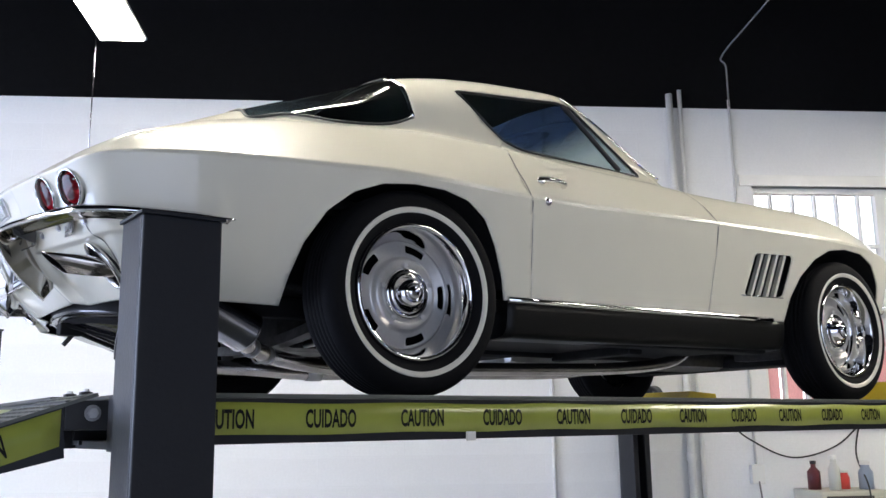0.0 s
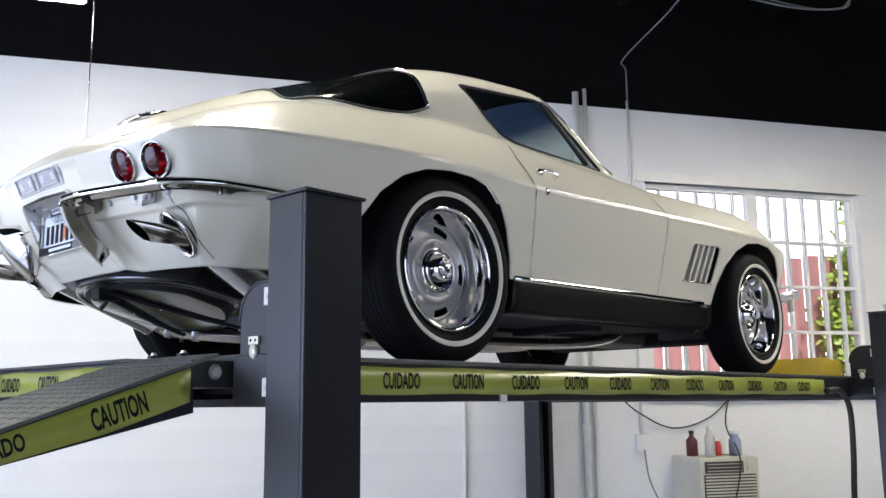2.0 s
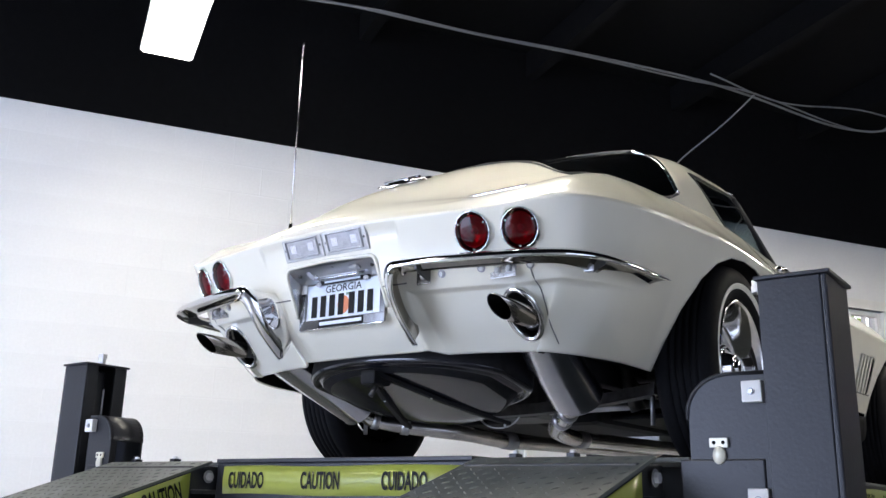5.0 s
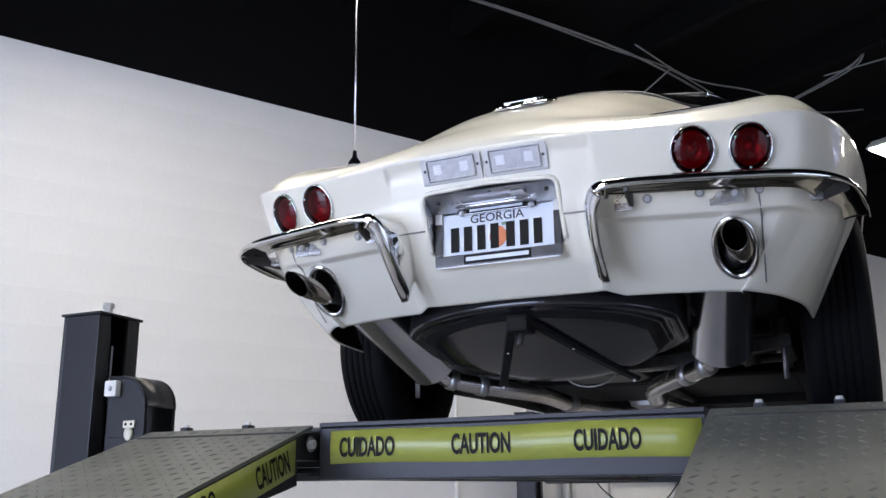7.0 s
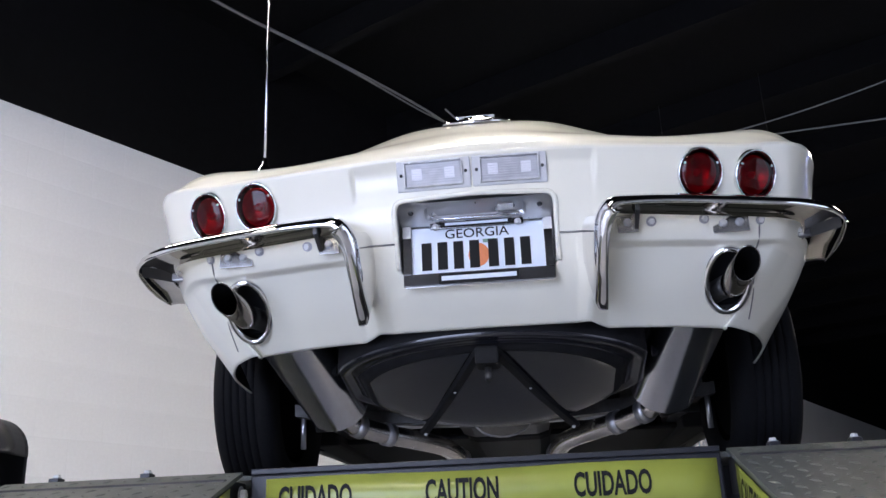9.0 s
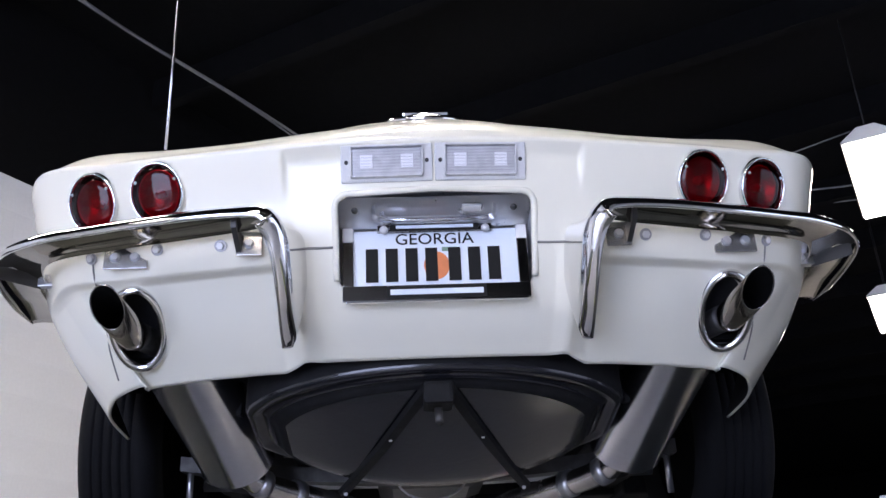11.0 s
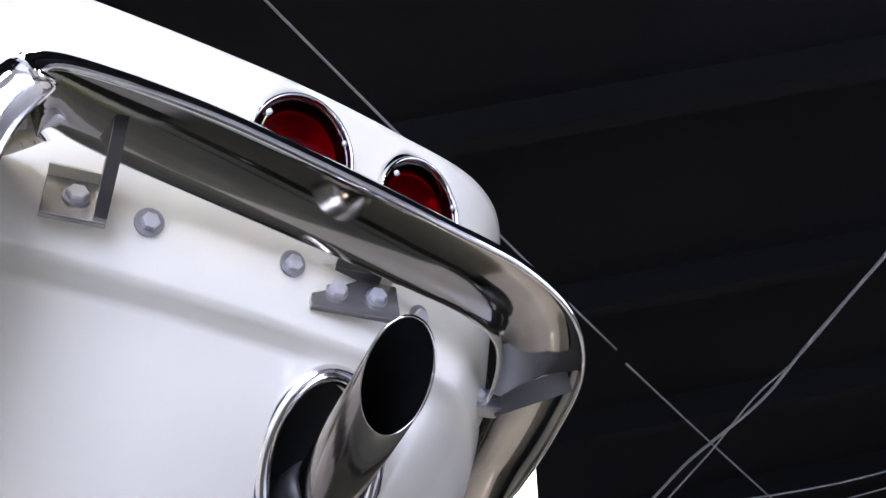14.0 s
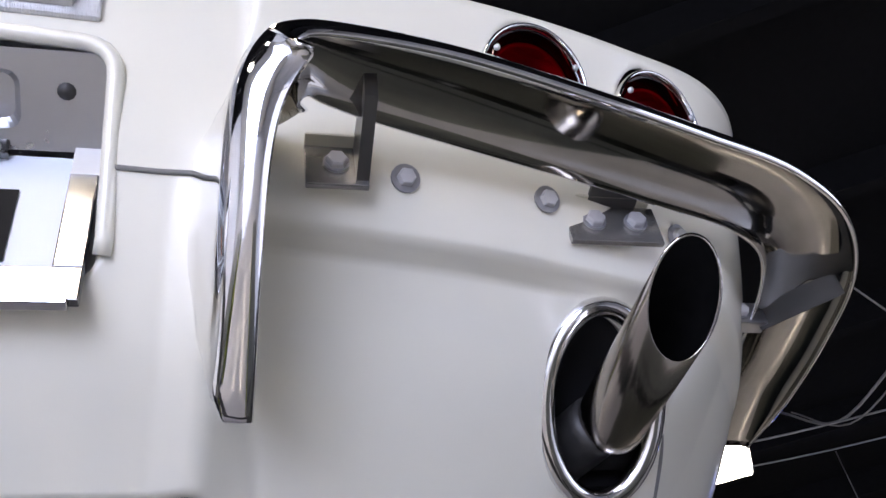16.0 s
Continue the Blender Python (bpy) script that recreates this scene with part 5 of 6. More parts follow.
# wheel wells, floor pan and tail panel behind the lamps
for xc, zc, rr in ((-0.055, 0.30, 0.425), (2.44, 0.30, 0.46)):
    for sgn in (-1, 1):
        V, F = [], []
        n = 22
        for k in range(n + 1):
            a = math.pi * (0.05 + 0.90 * k / n)
            side = abs(on_side(skirt, xc + rr * math.cos(a), min(0.68, zc + rr * 0.94 * math.sin(a))).y) - 0.010
            for y in (side, 0.50):
                V.append((xc + rr * math.cos(a), sgn * y, H + zc + rr * 0.94 * math.sin(a)))
        for k in range(n):
            F.append((2 * k, 2 * k + 2, 2 * k + 3, 2 * k + 1))
        c = len(V)
        V.append((xc, sgn * 0.50, H + zc))
        for k in range(n):
            F.append((2 * k + 1, 2 * k + 3, c))
        link_mesh("wheel_well", V, F, UNDER, car, "black wheel well liner")
part("floor_pan", box((0.42, -0.60, H + 0.215), (1.95, 0.60, H + 0.235), 0.01), UNDER, car, "black floor pan")
part("tunnel", box((0.30, -0.15, H + 0.19), (1.95, 0.15, H + 0.34), 0.04), UNDER, car, "black transmission tunnel")
part("trunk_floor", box((-0.84, -0.60, H + 0.335), (0.36, 0.60, H + 0.355), 0.01), UNDER, car, "black trunk floor")
part("engine_bay_floor", box((1.96, -0.5, H + 0.27), (3.0, 0.5, H + 0.30), 0.01), UNDER, car, "black engine bay panel")
part("inner_tail", box((-0.80, -0.60, H + 0.36), (-0.78, 0.60, H + 0.60), 0.01), SOOT_SHADE, car, "dark inner tail panel")
part("cabin_floor", box((-0.5, -0.58, H + 0.62), (1.5, 0.58, H + 0.66), 0.01), TRIMDARK, car, "dark cabin lining")
for sy in (-0.29, 0.29):
    st = part("seat", box((0.55, sy - 0.22, H + 0.60), (1.0, sy + 0.22, H + 0.72), 0.04), TRIMDARK, car, "dark bucket seat")
    part("seat_back", box((0.42, sy - 0.21, H + 0.66), (0.56, sy + 0.21, H + 1.02), 0.05), TRIMDARK, st)
part("dashboard", box((1.28, -0.56, H + 0.70), (1.48, 0.56, H + 0.90), 0.05), TRIMDARK, car, "dark dashboard")
bar("steering_wheel", [Vector((1.13 + 0.06 * math.sin(a), 0.31 + 0.19 * math.cos(a), H + 0.86 + 0.18 * math.sin(a))) for a in np.linspace(0, 2 * math.pi, 28, endpoint=False)], 0.011, TRIMDARK, car, "", 8, True)


# wheels
def road_wheel(x, y, flip, spin):
    c = Vector((x, y, H + 0.322))
    M = frame_to(c, (0, 1 if flip else -1, 0)) @ Matrix.Diagonal((0.972, 0.972, 1, 1))
    prof = [(0.226, 0.060), (0.236, 0.078), (0.258, 0.093), (0.286, 0.099), (0.312, 0.095), (0.331, 0.084), (0.340, 0.072), (0.3445, 0.060)]
    for g in (0.045, 0.022, 0.0, -0.022, -0.045):
        prof += [(0.345, g + 0.010), (0.3405, g + 0.0085), (0.3405, g + 0.0065), (0.345, g + 0.005)]
    prof += [(0.3445, -0.066), (0.332, -0.086), (0.288, -0.099), (0.236, -0.08), (0.215, -0.07)]
    v, f = lathe(prof, 72, M)
    # the tread settles flat on the runway
    v = [Vector((p.x, p.y, max(p.z, H - 0.0105))) for p in v]
    ty = link_mesh("tyre", v, f, RUBBER, car, "black tyre with thin whitewall")
    v, f = lathe([(0.263, 0.0945), (0.265, 0.0968), (0.277, 0.1000), (0.281, 0.1000), (0.282, 0.097)], 72, M)
    link_mesh("whitewall", v, f, WHITEWALL, ty, "thin cream whitewall ring")
    v, f = lathe([(0.229, 0.062), (0.231, 0.078), (0.227, 0.086), (0.219, 0.086), (0.214, 0.078), (0.206, 0.058), (0.198, 0.032), (0.190, 0.004), (0.184, -0.012), (0.178, -0.016)], 72, M)
    rim_ob = link_mesh("trim_ring", v, f, CHROME, car, "polished chrome trim ring")
    # slotted disc
    nr, na = 26, 200
    G = np.zeros((nr, na + 1, 3))
    rr = np.linspace(0.182, 0.070, nr)
    hh = pchip([0.068, 0.090, 0.104, 0.114, 0.128, 0.150, 0.178, 0.190], [0.004, 0.008, 0.018, 0.018, -0.002, -0.006, -0.010, -0.020], rr)
    for i in range(nr):
        for k in range(na + 1):
            a = 2 * math.pi * k / na
            G[i, k] = (rr[i] * math.cos(a), rr[i] * math.sin(a), hh[i])
    sh = Sheet(G)
    ang = np.arctan2(G[:, :, 1], G[:, :, 0])
    rad = np.hypot(G[:, :, 0], G[:, :, 1])
    off = np.abs((ang - spin + math.pi * 4) % (2 * math.pi / 5) - math.pi / 5)
    sh.cut(np.maximum(off * 0.158 - 0.039, np.abs(rad - 0.158) - 0.0140), 1)
    v, f = sh.mesh(0, (False,))
    dz = link_mesh("wheel_disc", [M @ Vector(p) for p in v], f, WHEEL, car, "silver painted slotted wheel disc")
    md = dz.modifiers.new("thick", "SOLIDIFY")
    md.thickness, md.offset = 0.004, 0
    v, f = lathe([(0.001, -0.045), (0.165, -0.045), (0.2, -0.06)], 32, M)
    link_mesh("brake_drum", v, f, SOOT_SHADE, car, "dark brake rotor")
    v, f = lathe([(0.084, 0.008), (0.086, 0.022), (0.080, 0.030), (0.072, 0.028), (0.066, 0.026), (0.060, 0.034), (0.050, 0.050), (0.040, 0.060), (0.030, 0.062), (0.027, 0.060), (0.025, 0.066), (0.020, 0.071), (0.010, 0.073), (0.0001, 0.0735)], 56, M)
    cap = link_mesh("hub_cap", v, f, CHROME, car, "domed chrome centre cap")
    for k in range(3):
        a = spin + 2 * math.pi * k / 3
        e, g = Vector((math.cos(a), math.sin(a), 0)), Vector((-math.sin(a), math.cos(a), 0))
        V = [M @ (e * r + g * w + Vector((0, 0, h))) for r, w, h in ((0.020, 0.010, 0.060), (0.020, -0.010, 0.060), (0.062, -0.005, 0.034), (0.062, 0.005, 0.034), (0.022, 0.004, 0.070), (0.022, -0.004, 0.070), (0.060, 0.0, 0.042))]
        link_mesh("cap_spoke", V, [(0, 3, 6, 4), (5, 6, 2, 1), (4, 6, 5), (3, 2, 6), (0, 4, 5, 1)], CHROME, cap, "raised chrome spoke")
    for k in range(5):
        a = 2 * math.pi * (k + 0.3) / 5
        p = M @ Vector((0.097 * math.cos(a), 0.097 * math.sin(a), 0.013))
        hex_bolt(p, M.to_3x3() @ Vector((0, 0, 1)), 0.009, 0.010, 1.1, dz, "lug_nut")


for x in (-0.022, 2.480):
    for y, flip in ((-0.752, False), (0.752, True)):
        road_wheel(x, y + (0.012 if x > 1 else 0) * (1 if y < 0 else -1), flip, math.pi * (1.0 if x < 1 else 0.86))


def tail_x(y, z):
    """x of the tail panel at half width y and height z, on the plane through the nearest points of its grid."""
    P = skirt.P[skirt.P[:, 20, 0] < -0.75].reshape(-1, 3)
    d = (P[:, 1] + abs(y)) ** 2 + (P[:, 2] - H - z) ** 2
    Q = P[np.argsort(d)[:6]]
    A = np.c_[Q[:, 1] + abs(y), Q[:, 2] - H - z, np.ones(len(Q))]
    x = float(np.linalg.lstsq(A, Q[:, 0], rcond=None)[0][2])
    return min(max(x, Q[:, 0].min() - 0.004), Q[:, 0].max() + 0.004)


# rear bumpers: a horizontal blade that wraps the corner, with an upright inner blade
BUMP = [(-1.020, 0.257, 0.290), (-1.047, 0.258, 0.310), (-1.095, 0.259, 0.350), (-1.136, 0.261, 0.398), (-1.162, 0.264, 0.444), (-1.172, 0.270, 0.471), (-1.177, 0.286, 0.481), (-1.178, 0.32, 0.483),
        (-1.168, 0.40, 0.484), (-1.144, 0.50, 0.484), (-1.116, 0.60, 0.484), (-1.088, 0.69, 0.483), (-1.040, 0.765, 0.482), (-0.965, 0.816, 0.481), (-0.865, 0.840, 0.480), (-0.765, 0.852, 0.479), (-0.655, 0.858, 0.478)]


def bumper(flip):
    pts = smooth_path(BUMP, 7)
    n = len(pts)
    upright = [(-0.118, 0.034), (-0.080, 0.027), (-0.050, 0.020), (-0.028, 0.013), (-0.012, 0.010), (-0.003, 0.002), (0.000, -0.006), (-0.002, -0.012), (-0.005, -0.013)]
    prof = [(-0.076, -0.012), (-0.070, -0.002), (-0.048, 0.009), (-0.028, 0.013), (-0.012, 0.010), (-0.003, 0.002), (0.000, -0.006), (-0.002, -0.012), (-0.005, -0.013)]
    V, F = [], []
    for i, p in enumerate(pts):
        d = (pts[min(i + 1, n - 1)] - pts[max(i - 1, 0)]).normalized()
        u = i / 7.0
        k = min(1, max(0, (u - 3.4) / 2.6))
        k = k * k * (3 - 2 * k)                               # 0: upright blade, 1: horizontal blade
        up = (Vector((0, -1, 0)) * (1 - k) + Vector((0, 0, 1)) * k)
        up = (up - d * up.dot(d)).normalized()
        out = d.cross(up)
        if out.dot(Vector((-1, 0.9 if u > 7 else 0, 0))) < 0:
            out = -out
        fade = min(1, (n - 1 - i) / 7)
        so = (1.05 * (1 - k) + k) * (0.70 + 0.30 * fade)
        so *= 1 - 0.35 * math.exp(-((u - 6.2) / 1.2) ** 2)    # tighter in the bend
        wide = min(1, max(0, (u - 11.2) / 2.2))
        so *= 1 + 0.28 * wide * wide * (3 - 2 * wide)         # the blade deepens round the corner
        su = (1.15 * (1 - k) + k) * (0.30 + 0.70 * fade)
        if i < 12:
            so *= 0.42 + 0.58 * i / 12
        for (o0, w0), (o1, w1) in zip(upright, prof):
            o, w = o0 + (o1 - o0) * k, min(w0, 0.004 + 0.030 * min(1, i / 16)) * (1 - k) + w1 * k
            if w < 0:
                w *= 1 + 1.5 * math.exp(-((u - 4.9) / 1.1) ** 2)      # broad at the bend
            q = p + out * o * so + up * w * su
            V.append((q.x, -q.y if not flip else q.y, q.z + H))
    m = len(prof)
    for i in range(n - 1):
        for k in range(m - 1):
            q = (i * m + k, i * m + m + k, i * m + m + k + 1, i * m + k + 1)
            F.append(q if flip else q[::-1])
    b = link_mesh("rear_bumper", V, F, CHROME, car, "chrome wrap-round rear bumper", mats=[CHROME, CHROME_SHADED])
    # the inner faces take the chrome darkened for shade under the blade
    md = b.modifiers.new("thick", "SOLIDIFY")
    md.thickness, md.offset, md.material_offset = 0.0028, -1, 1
    sg = 1 if flip else -1
    # mounting brackets and bolts under the blade
    for y0, y1, bolts, bx in ((0.304, 0.348, (0.326,), -1.070), (0.512, 0.590, (0.535, 0.570), -1.024)):
        br = part("bumper_bracket", box((bx - 0.003, min(sg * y0, sg * y1), H + 0.445), (bx + 0.002, max(sg * y0, sg * y1), H + 0.484), 0.001), FOOT, b, "bare metal bumper bracket")
        part("bracket_lip", box((bx - 0.013, min(sg * y0, sg * (y1 - 0.004)), H + 0.4842), (bx, max(sg * y0, sg * (y1 - 0.004)), H + 0.4866), 0.0008), BRASS, br, "yellowed bracket lip")
        if len(bolts) == 1:
            part("bracket_arm", prism([(bx, H + 0.449), (bx, H + 0.487), (bx - 0.066, H + 0.493), (bx - 0.060, H + 0.472)], sg * (y1 - 0.009), sg * y1, 1), STRUT, br, "dull metal bracket arm")
        else:
            ya, yb = sorted((sg * 0.532, sg * 0.574))
            V = [(bx - 0.001, ya, H + 0.482), (bx - 0.001, yb, H + 0.482), (bx - 0.072, yb, H + 0.496), (bx - 0.072, ya, H + 0.496)]
            V += [(x, y, z + 0.003) for x, y, z in V]
            link_mesh("bracket_arm", [Vector(q) for q in V], [(0, 1, 2, 3), (7, 6, 5, 4), (0, 4, 5, 1), (1, 5, 6, 2), (2, 6, 7, 3), (3, 7, 4, 0)], STRUT, br, "dull metal bracket arm", False)
        for yy in bolts:
            hex_bolt((bx - 0.003, sg * yy, H + 0.466), (-1, 0, 0), 0.0080, 0.005, 1.2, br)
    for yy, zz in ((0.378, 0.470), (0.493, 0.474), (0.620, 0.476)):
        xx = tail_x(yy, zz)
        lean = (tail_x(yy, zz - 0.012) - tail_x(yy, zz + 0.012)) / 0.024
        turn = (tail_x(yy + 0.012, zz) - tail_x(yy - 0.012, zz)) / 0.024
        hex_bolt((xx - 0.001, sg * yy, H + zz), Vector((-1, sg * turn, -lean)).normalized(), 0.0072, 0.005, 1.55, b)
    part("strut_foot", box((-0.905, min(sg * 0.70, sg * 0.752), H + 0.464), (-0.888, max(sg * 0.70, sg * 0.752), H + 0.488), 0.002), ALU, b, "bare metal strut foot")
    a0, a1 = Vector((-0.900, sg * 0.748, H)), Vector((-0.948, sg * 0.806, H))
    nv = Vector((0.80, -0.60 * sg, 0)) * 0.003
    V = []
    for p, z0, z1 in ((a0, 0.460, 0.488), (a1, 0.464, 0.490)):
        for w in (-nv, nv):
            V += [p + w + Vector((0, 0, z0)), p + w + Vector((0, 0, z1))]
    link_mesh("bumper_strut", V, [(0, 1, 5, 4), (2, 6, 7, 3), (0, 4, 6, 2), (1, 3, 7, 5), (0, 2, 3, 1), (4, 5, 7, 6)], STRUT, b, "dull flat metal strut", False)
    hex_bolt((-0.9055, sg * 0.726, H + 0.476), (-1, 0, 0), 0.007, 0.005, 1.3, b)
    return b


bumper(False)
bumper(True)


# round tail lamps: a flush bright ring, a clear red dome, a red bowl and its bulb behind it
for sg in (-1, 1):
    for yy in (0.490, 0.613):
        z = 0.565
        x = tail_x(yy, z)
        x2 = tail_x(yy + 0.03, z)
        lean = (tail_x(yy, z - 0.035) - tail_x(yy, z + 0.035)) / 0.07
        d = Vector((-1, sg * (x2 - x) / 0.03 * 0.8, -lean * 0.8)).normalized()
        M = frame_to((x - 0.003, sg * yy, H + z), d) @ Matrix.Diagonal((0.96, 1.09, 1, 1))
        v, f = lathe([(0.0500, -0.030), (0.0515, 0.001), (0.0512, 0.0055), (0.0498, 0.0070), (0.0482, 0.0062), (0.0472, 0.0020)], 56, M)
        lamp = link_mesh("tail_lamp", v, f, CHROME, car, "round red tail lamp in chrome ring")
        v, f = lathe([(0.0474, 0.0025), (0.0440, 0.0060), (0.0375, 0.0090), (0.0290, 0.0112), (0.0180, 0.0128), (0.0090, 0.0135), (0.0001, 0.0137)], 56, M)
        link_mesh("red_lens", v, f, REDGLASS, lamp, "clear red glass lens")
        v, f = lathe([(0.0474, 0.0018), (0.0430, -0.0050), (0.0400, -0.0060), (0.0385, -0.0035), (0.0365, -0.0060), (0.0300, -0.0150), (0.0200, -0.0215), (0.0080, -0.0240), (0.0001, -0.0242)], 48, M)
        link_mesh("reflector_bowl", v, f, RED_DEEP, lamp, "reflector bowl behind lens", mats=[BLACK, RED_DEEP], fmat=[0] * (48 * 2) + [1] * (48 * 6))
        v, f = lathe([(0.0070, -0.0240), (0.0085, -0.0120), (0.0070, -0.0050), (0.0001, -0.0015)], 20, M)
        link_mesh("bulb", v, f, BULB_GLINT, lamp, "small lamp bulb")
        for a in (0.5, 2.64, 4.71):
            v, f = lathe([(0.0001, 0.0030), (0.0022, 0.0026), (0.0028, 0.0)], 10, M @ frame_to((0.0425 * math.cos(a), 0.0425 * math.sin(a), 0.0066), (0, 0, 1)))
            link_mesh("lens_screw", v, f, BOLT, lamp)

# reversing lamps over the plate
xa, xb = tail_x(0.01, 0.590), tail_x(0.155, 0.590)
lean = math.degrees(math.atan2(tail_x(0.08, 0.565) - tail_x(0.08, 0.612), 0.047))
for sg in (-1, 1):
    M = Matrix.Translation((xa, 0, H + 0.590)) @ Matrix(((1, sg * (xb - xa) / 0.145, -math.tan(radians(lean)), 0), (0, 1, 0, 0), (0, 0, 1, 0), (0, 0, 0, 1)))
    lo, hi = (0.0012, 0.164) if sg > 0 else (-0.164, -0.0012)
    rl = part("reversing_lamp", box((-0.003, lo, -0.031), (0.006, hi, 0.031), 0.004, M), LENSBACK, car, "clear ribbed reversing lamp")
    part("lens_rim", box((-0.0085, lo + 0.001, -0.030), (-0.0032, hi - 0.001, 0.030), 0.0025, M), LENS, rl, "clear lens rim")
    inner = (lo + 0.022, hi - 0.022)
    part("reflector", box((-0.0110, inner[0], -0.021), (-0.0087, inner[1], 0.021), 0.001, M), LENSBACK, rl, "grey ribbed reflector")
    # plain white plates painted as the two bulb glints
    for q in (0.20, 0.80):
        c = inner[0] + (inner[1] - inner[0]) * q
        part("bulb_glint", box((-0.0125, c - 0.011, -0.010), (-0.0112, c + 0.011, 0.012), 0.0005, M), BULB_GLINT, rl, "white plate painted as a bulb glint behind lens")
    g = part("lens_face", box((-0.0170, inner[0] - 0.002, -0.023), (-0.0145, inner[1] + 0.002, 0.023), 0.0012, M), LENSGLASS, rl, "clear ribbed lens")
    g.visible_shadow = False
    for zz in np.linspace(-0.019, 0.019, 9):
        part("lens_rib", box((-0.0176, inner[0], zz - 0.0007), (-0.0171, inner[1], zz + 0.0007), m=M), LENSGLASS, rl)
    for y0, y1, z0, z1 in ((inner[0] - 0.003, inner[1] + 0.003, 0.0225, 0.0250), (inner[0] - 0.003, inner[1] + 0.003, -0.0250, -0.0225), (inner[0] - 0.0045, inner[0] - 0.002, -0.0225, 0.0225), (inner[1] + 0.002, inner[1] + 0.0045, -0.0225, 0.0225)):
        part("lens_side", box((-0.0165, y0, z0), (-0.0085, y1, z1), 0.0008, M), LENSBACK, rl)
    for q in (0.065, 0.935):
        c = lo + (hi - lo) * q
        v, f = lathe([(0.0001, 0.0015), (0.0030, 0.0015), (0.0036, 0.0)], 12, M @ frame_to((-0.0086, c, 0.002), (-1, 0, 0)))
        link_mesh("screw", v, f, CAST, rl)

# number plate in its recess
RX = -1.030
pl = round_outline([(-0.176, 0.390), (-0.176, 0.542), (0.0, 0.548), (0.176, 0.542), (0.176, 0.390)], 0.024)
ring_f = [Vector((tail_x(y, z) + 0.001, y, H + z)) for y, z in pl]
ring_b = [Vector((RX + 0.014, y * 0.955, H + 0.466 + (z - 0.466) * 0.93)) for y, z in pl]
n = len(pl)
F = [(i, (i + 1) % n, n + (i + 1) % n, n + i) for i in range(n)] + [tuple(range(n, 2 * n))]
plate_box = link_mesh("plate_recess", ring_f + ring_b, F, PANELM, car, "bare metal plate recess", False)
trim = [p + Vector((-0.003, 0, 0)) for p in ring_f if p.z > H + 0.405]
run = sorted(trim, key=lambda p: math.atan2(p.z - H - 0.36, p.y))
bar("recess_trim", run, 0.0060, PAINT, plate_box, "white painted recess lip", 10)
# slanted panel over the plate with the pressed pocket of the plate lamp
PA, PB = Vector((-1.020, 0, H + 0.500)), Vector((-1.112, 0, H + 0.543))
pt = (PB - PA).normalized()
pn = Vector((-pt.z, 0, pt.x)).normalized()
PM = Matrix(((0, pt.x, pn.x, (PA.x + PB.x) / 2), (1, pt.y, pn.y, 0), (0, pt.z, pn.z, (PA.z + PB.z) / 2), (0, 0, 0, 1)))
hw, hh2 = 0.171, (PB - PA).length / 2
pk = round_outline([(-0.112, -0.021), (-0.112, 0.021), (0.112, 0.021), (0.112, -0.021)], 0.012)
k = len(pk)
V = [PM @ Vector((x, y, 0.0)) for x, y in pk] + [PM @ Vector((x * 0.95, y * 0.78, -0.010)) for x, y in pk]
F = [(i, (i + 1) % k, k + (i + 1) % k, k + i) for i in range(k)] + [tuple(range(k, 2 * k))]
o4 = len(V)
outer = []
for x, y in pk:
    sc = min(hw / abs(x) if abs(x) > 1e-6 else 9, hh2 / abs(y) if abs(y) > 1e-6 else 9)
    outer.append(PM @ Vector((x * sc, y * sc, 0.0)))
V += outer
F += [(o4 + i, o4 + (i + 1) % k, (i + 1) % k, i) for i in range(k)]
link_mesh("lamp_panel", V, F, PANELM, plate_box, "slanted bare metal panel with pressed pocket", False)
bar("lamp_bar", [PM @ Vector(q) for q in ((-0.098, -0.013, 0.002), (-0.05, -0.014, 0.004), (0.05, -0.014, 0.004), (0.098, -0.013, 0.002))], 0.0045, STEEL, plate_box, "smooth steel plate lamp bar", 12)
part("lamp_lens", box((-0.085, -0.004, -0.009), (-0.050, 0.012, -0.001), 0.003, PM), LENS, plate_box, "clear plate lamp lens")
for y in (-0.142, 0.142):
    v, f = lathe([(0.0001, 0.004), (0.005, 0.004), (0.0065, 0.0)], 12, PM @ frame_to((y, 0.008, 0.0), (0, 0, 1)))
    link_mesh("screw", v, f, CAST, plate_box)
plate = part("number_plate", box((RX - 0.002, -0.1525, H + 0.388), (RX + 0.0005, 0.1525, H + 0.502), 0.001), PLATE, car, "white number plate in bright frame with black bands")


def plate_bit(name, y0, y1, z0, z1, mt, out=0.0035, label=""):
    """y0 and y1 are counted to the right as seen from behind."""
    return part(name, box((RX - out - 0.0008, -y1, H + z0), (RX - out, -y0, H + z1)), mt, plate, label)


for y0, z0, y1, z1 in ((-0.166, 0.366, 0.166, 0.393), (-0.166, 0.393, -0.147, 0.478), (0.147, 0.393, 0.166, 0.478)):
    part("plate_frame", box((RX - 0.010, -y1, H + z0), (RX - 0.0025, -y0, H + z1), 0.0012), FRAMEC, plate, "dark chrome plate frame")
for y0, y1 in ((-0.166, -0.147), (0.147, 0.166)):
    part("plate_frame", box((RX - 0.009, -y1, H + 0.4785), (RX - 0.0025, -y0, H + 0.506), 0.001), NYLON, plate, "pale frame corner")
part("frame_foot", box((RX - 0.013, -0.160, H + 0.3615), (RX - 0.004, 0.160, H + 0.3658), 0.001), CHROME, plate, "bright lower edge of plate frame")
part("plate_frame", box((RX - 0.010, -0.104, H + 0.496), (RX - 0.0025, 0.104, H + 0.5125), 0.002), FRAMEC, plate, "dark chrome frame top")
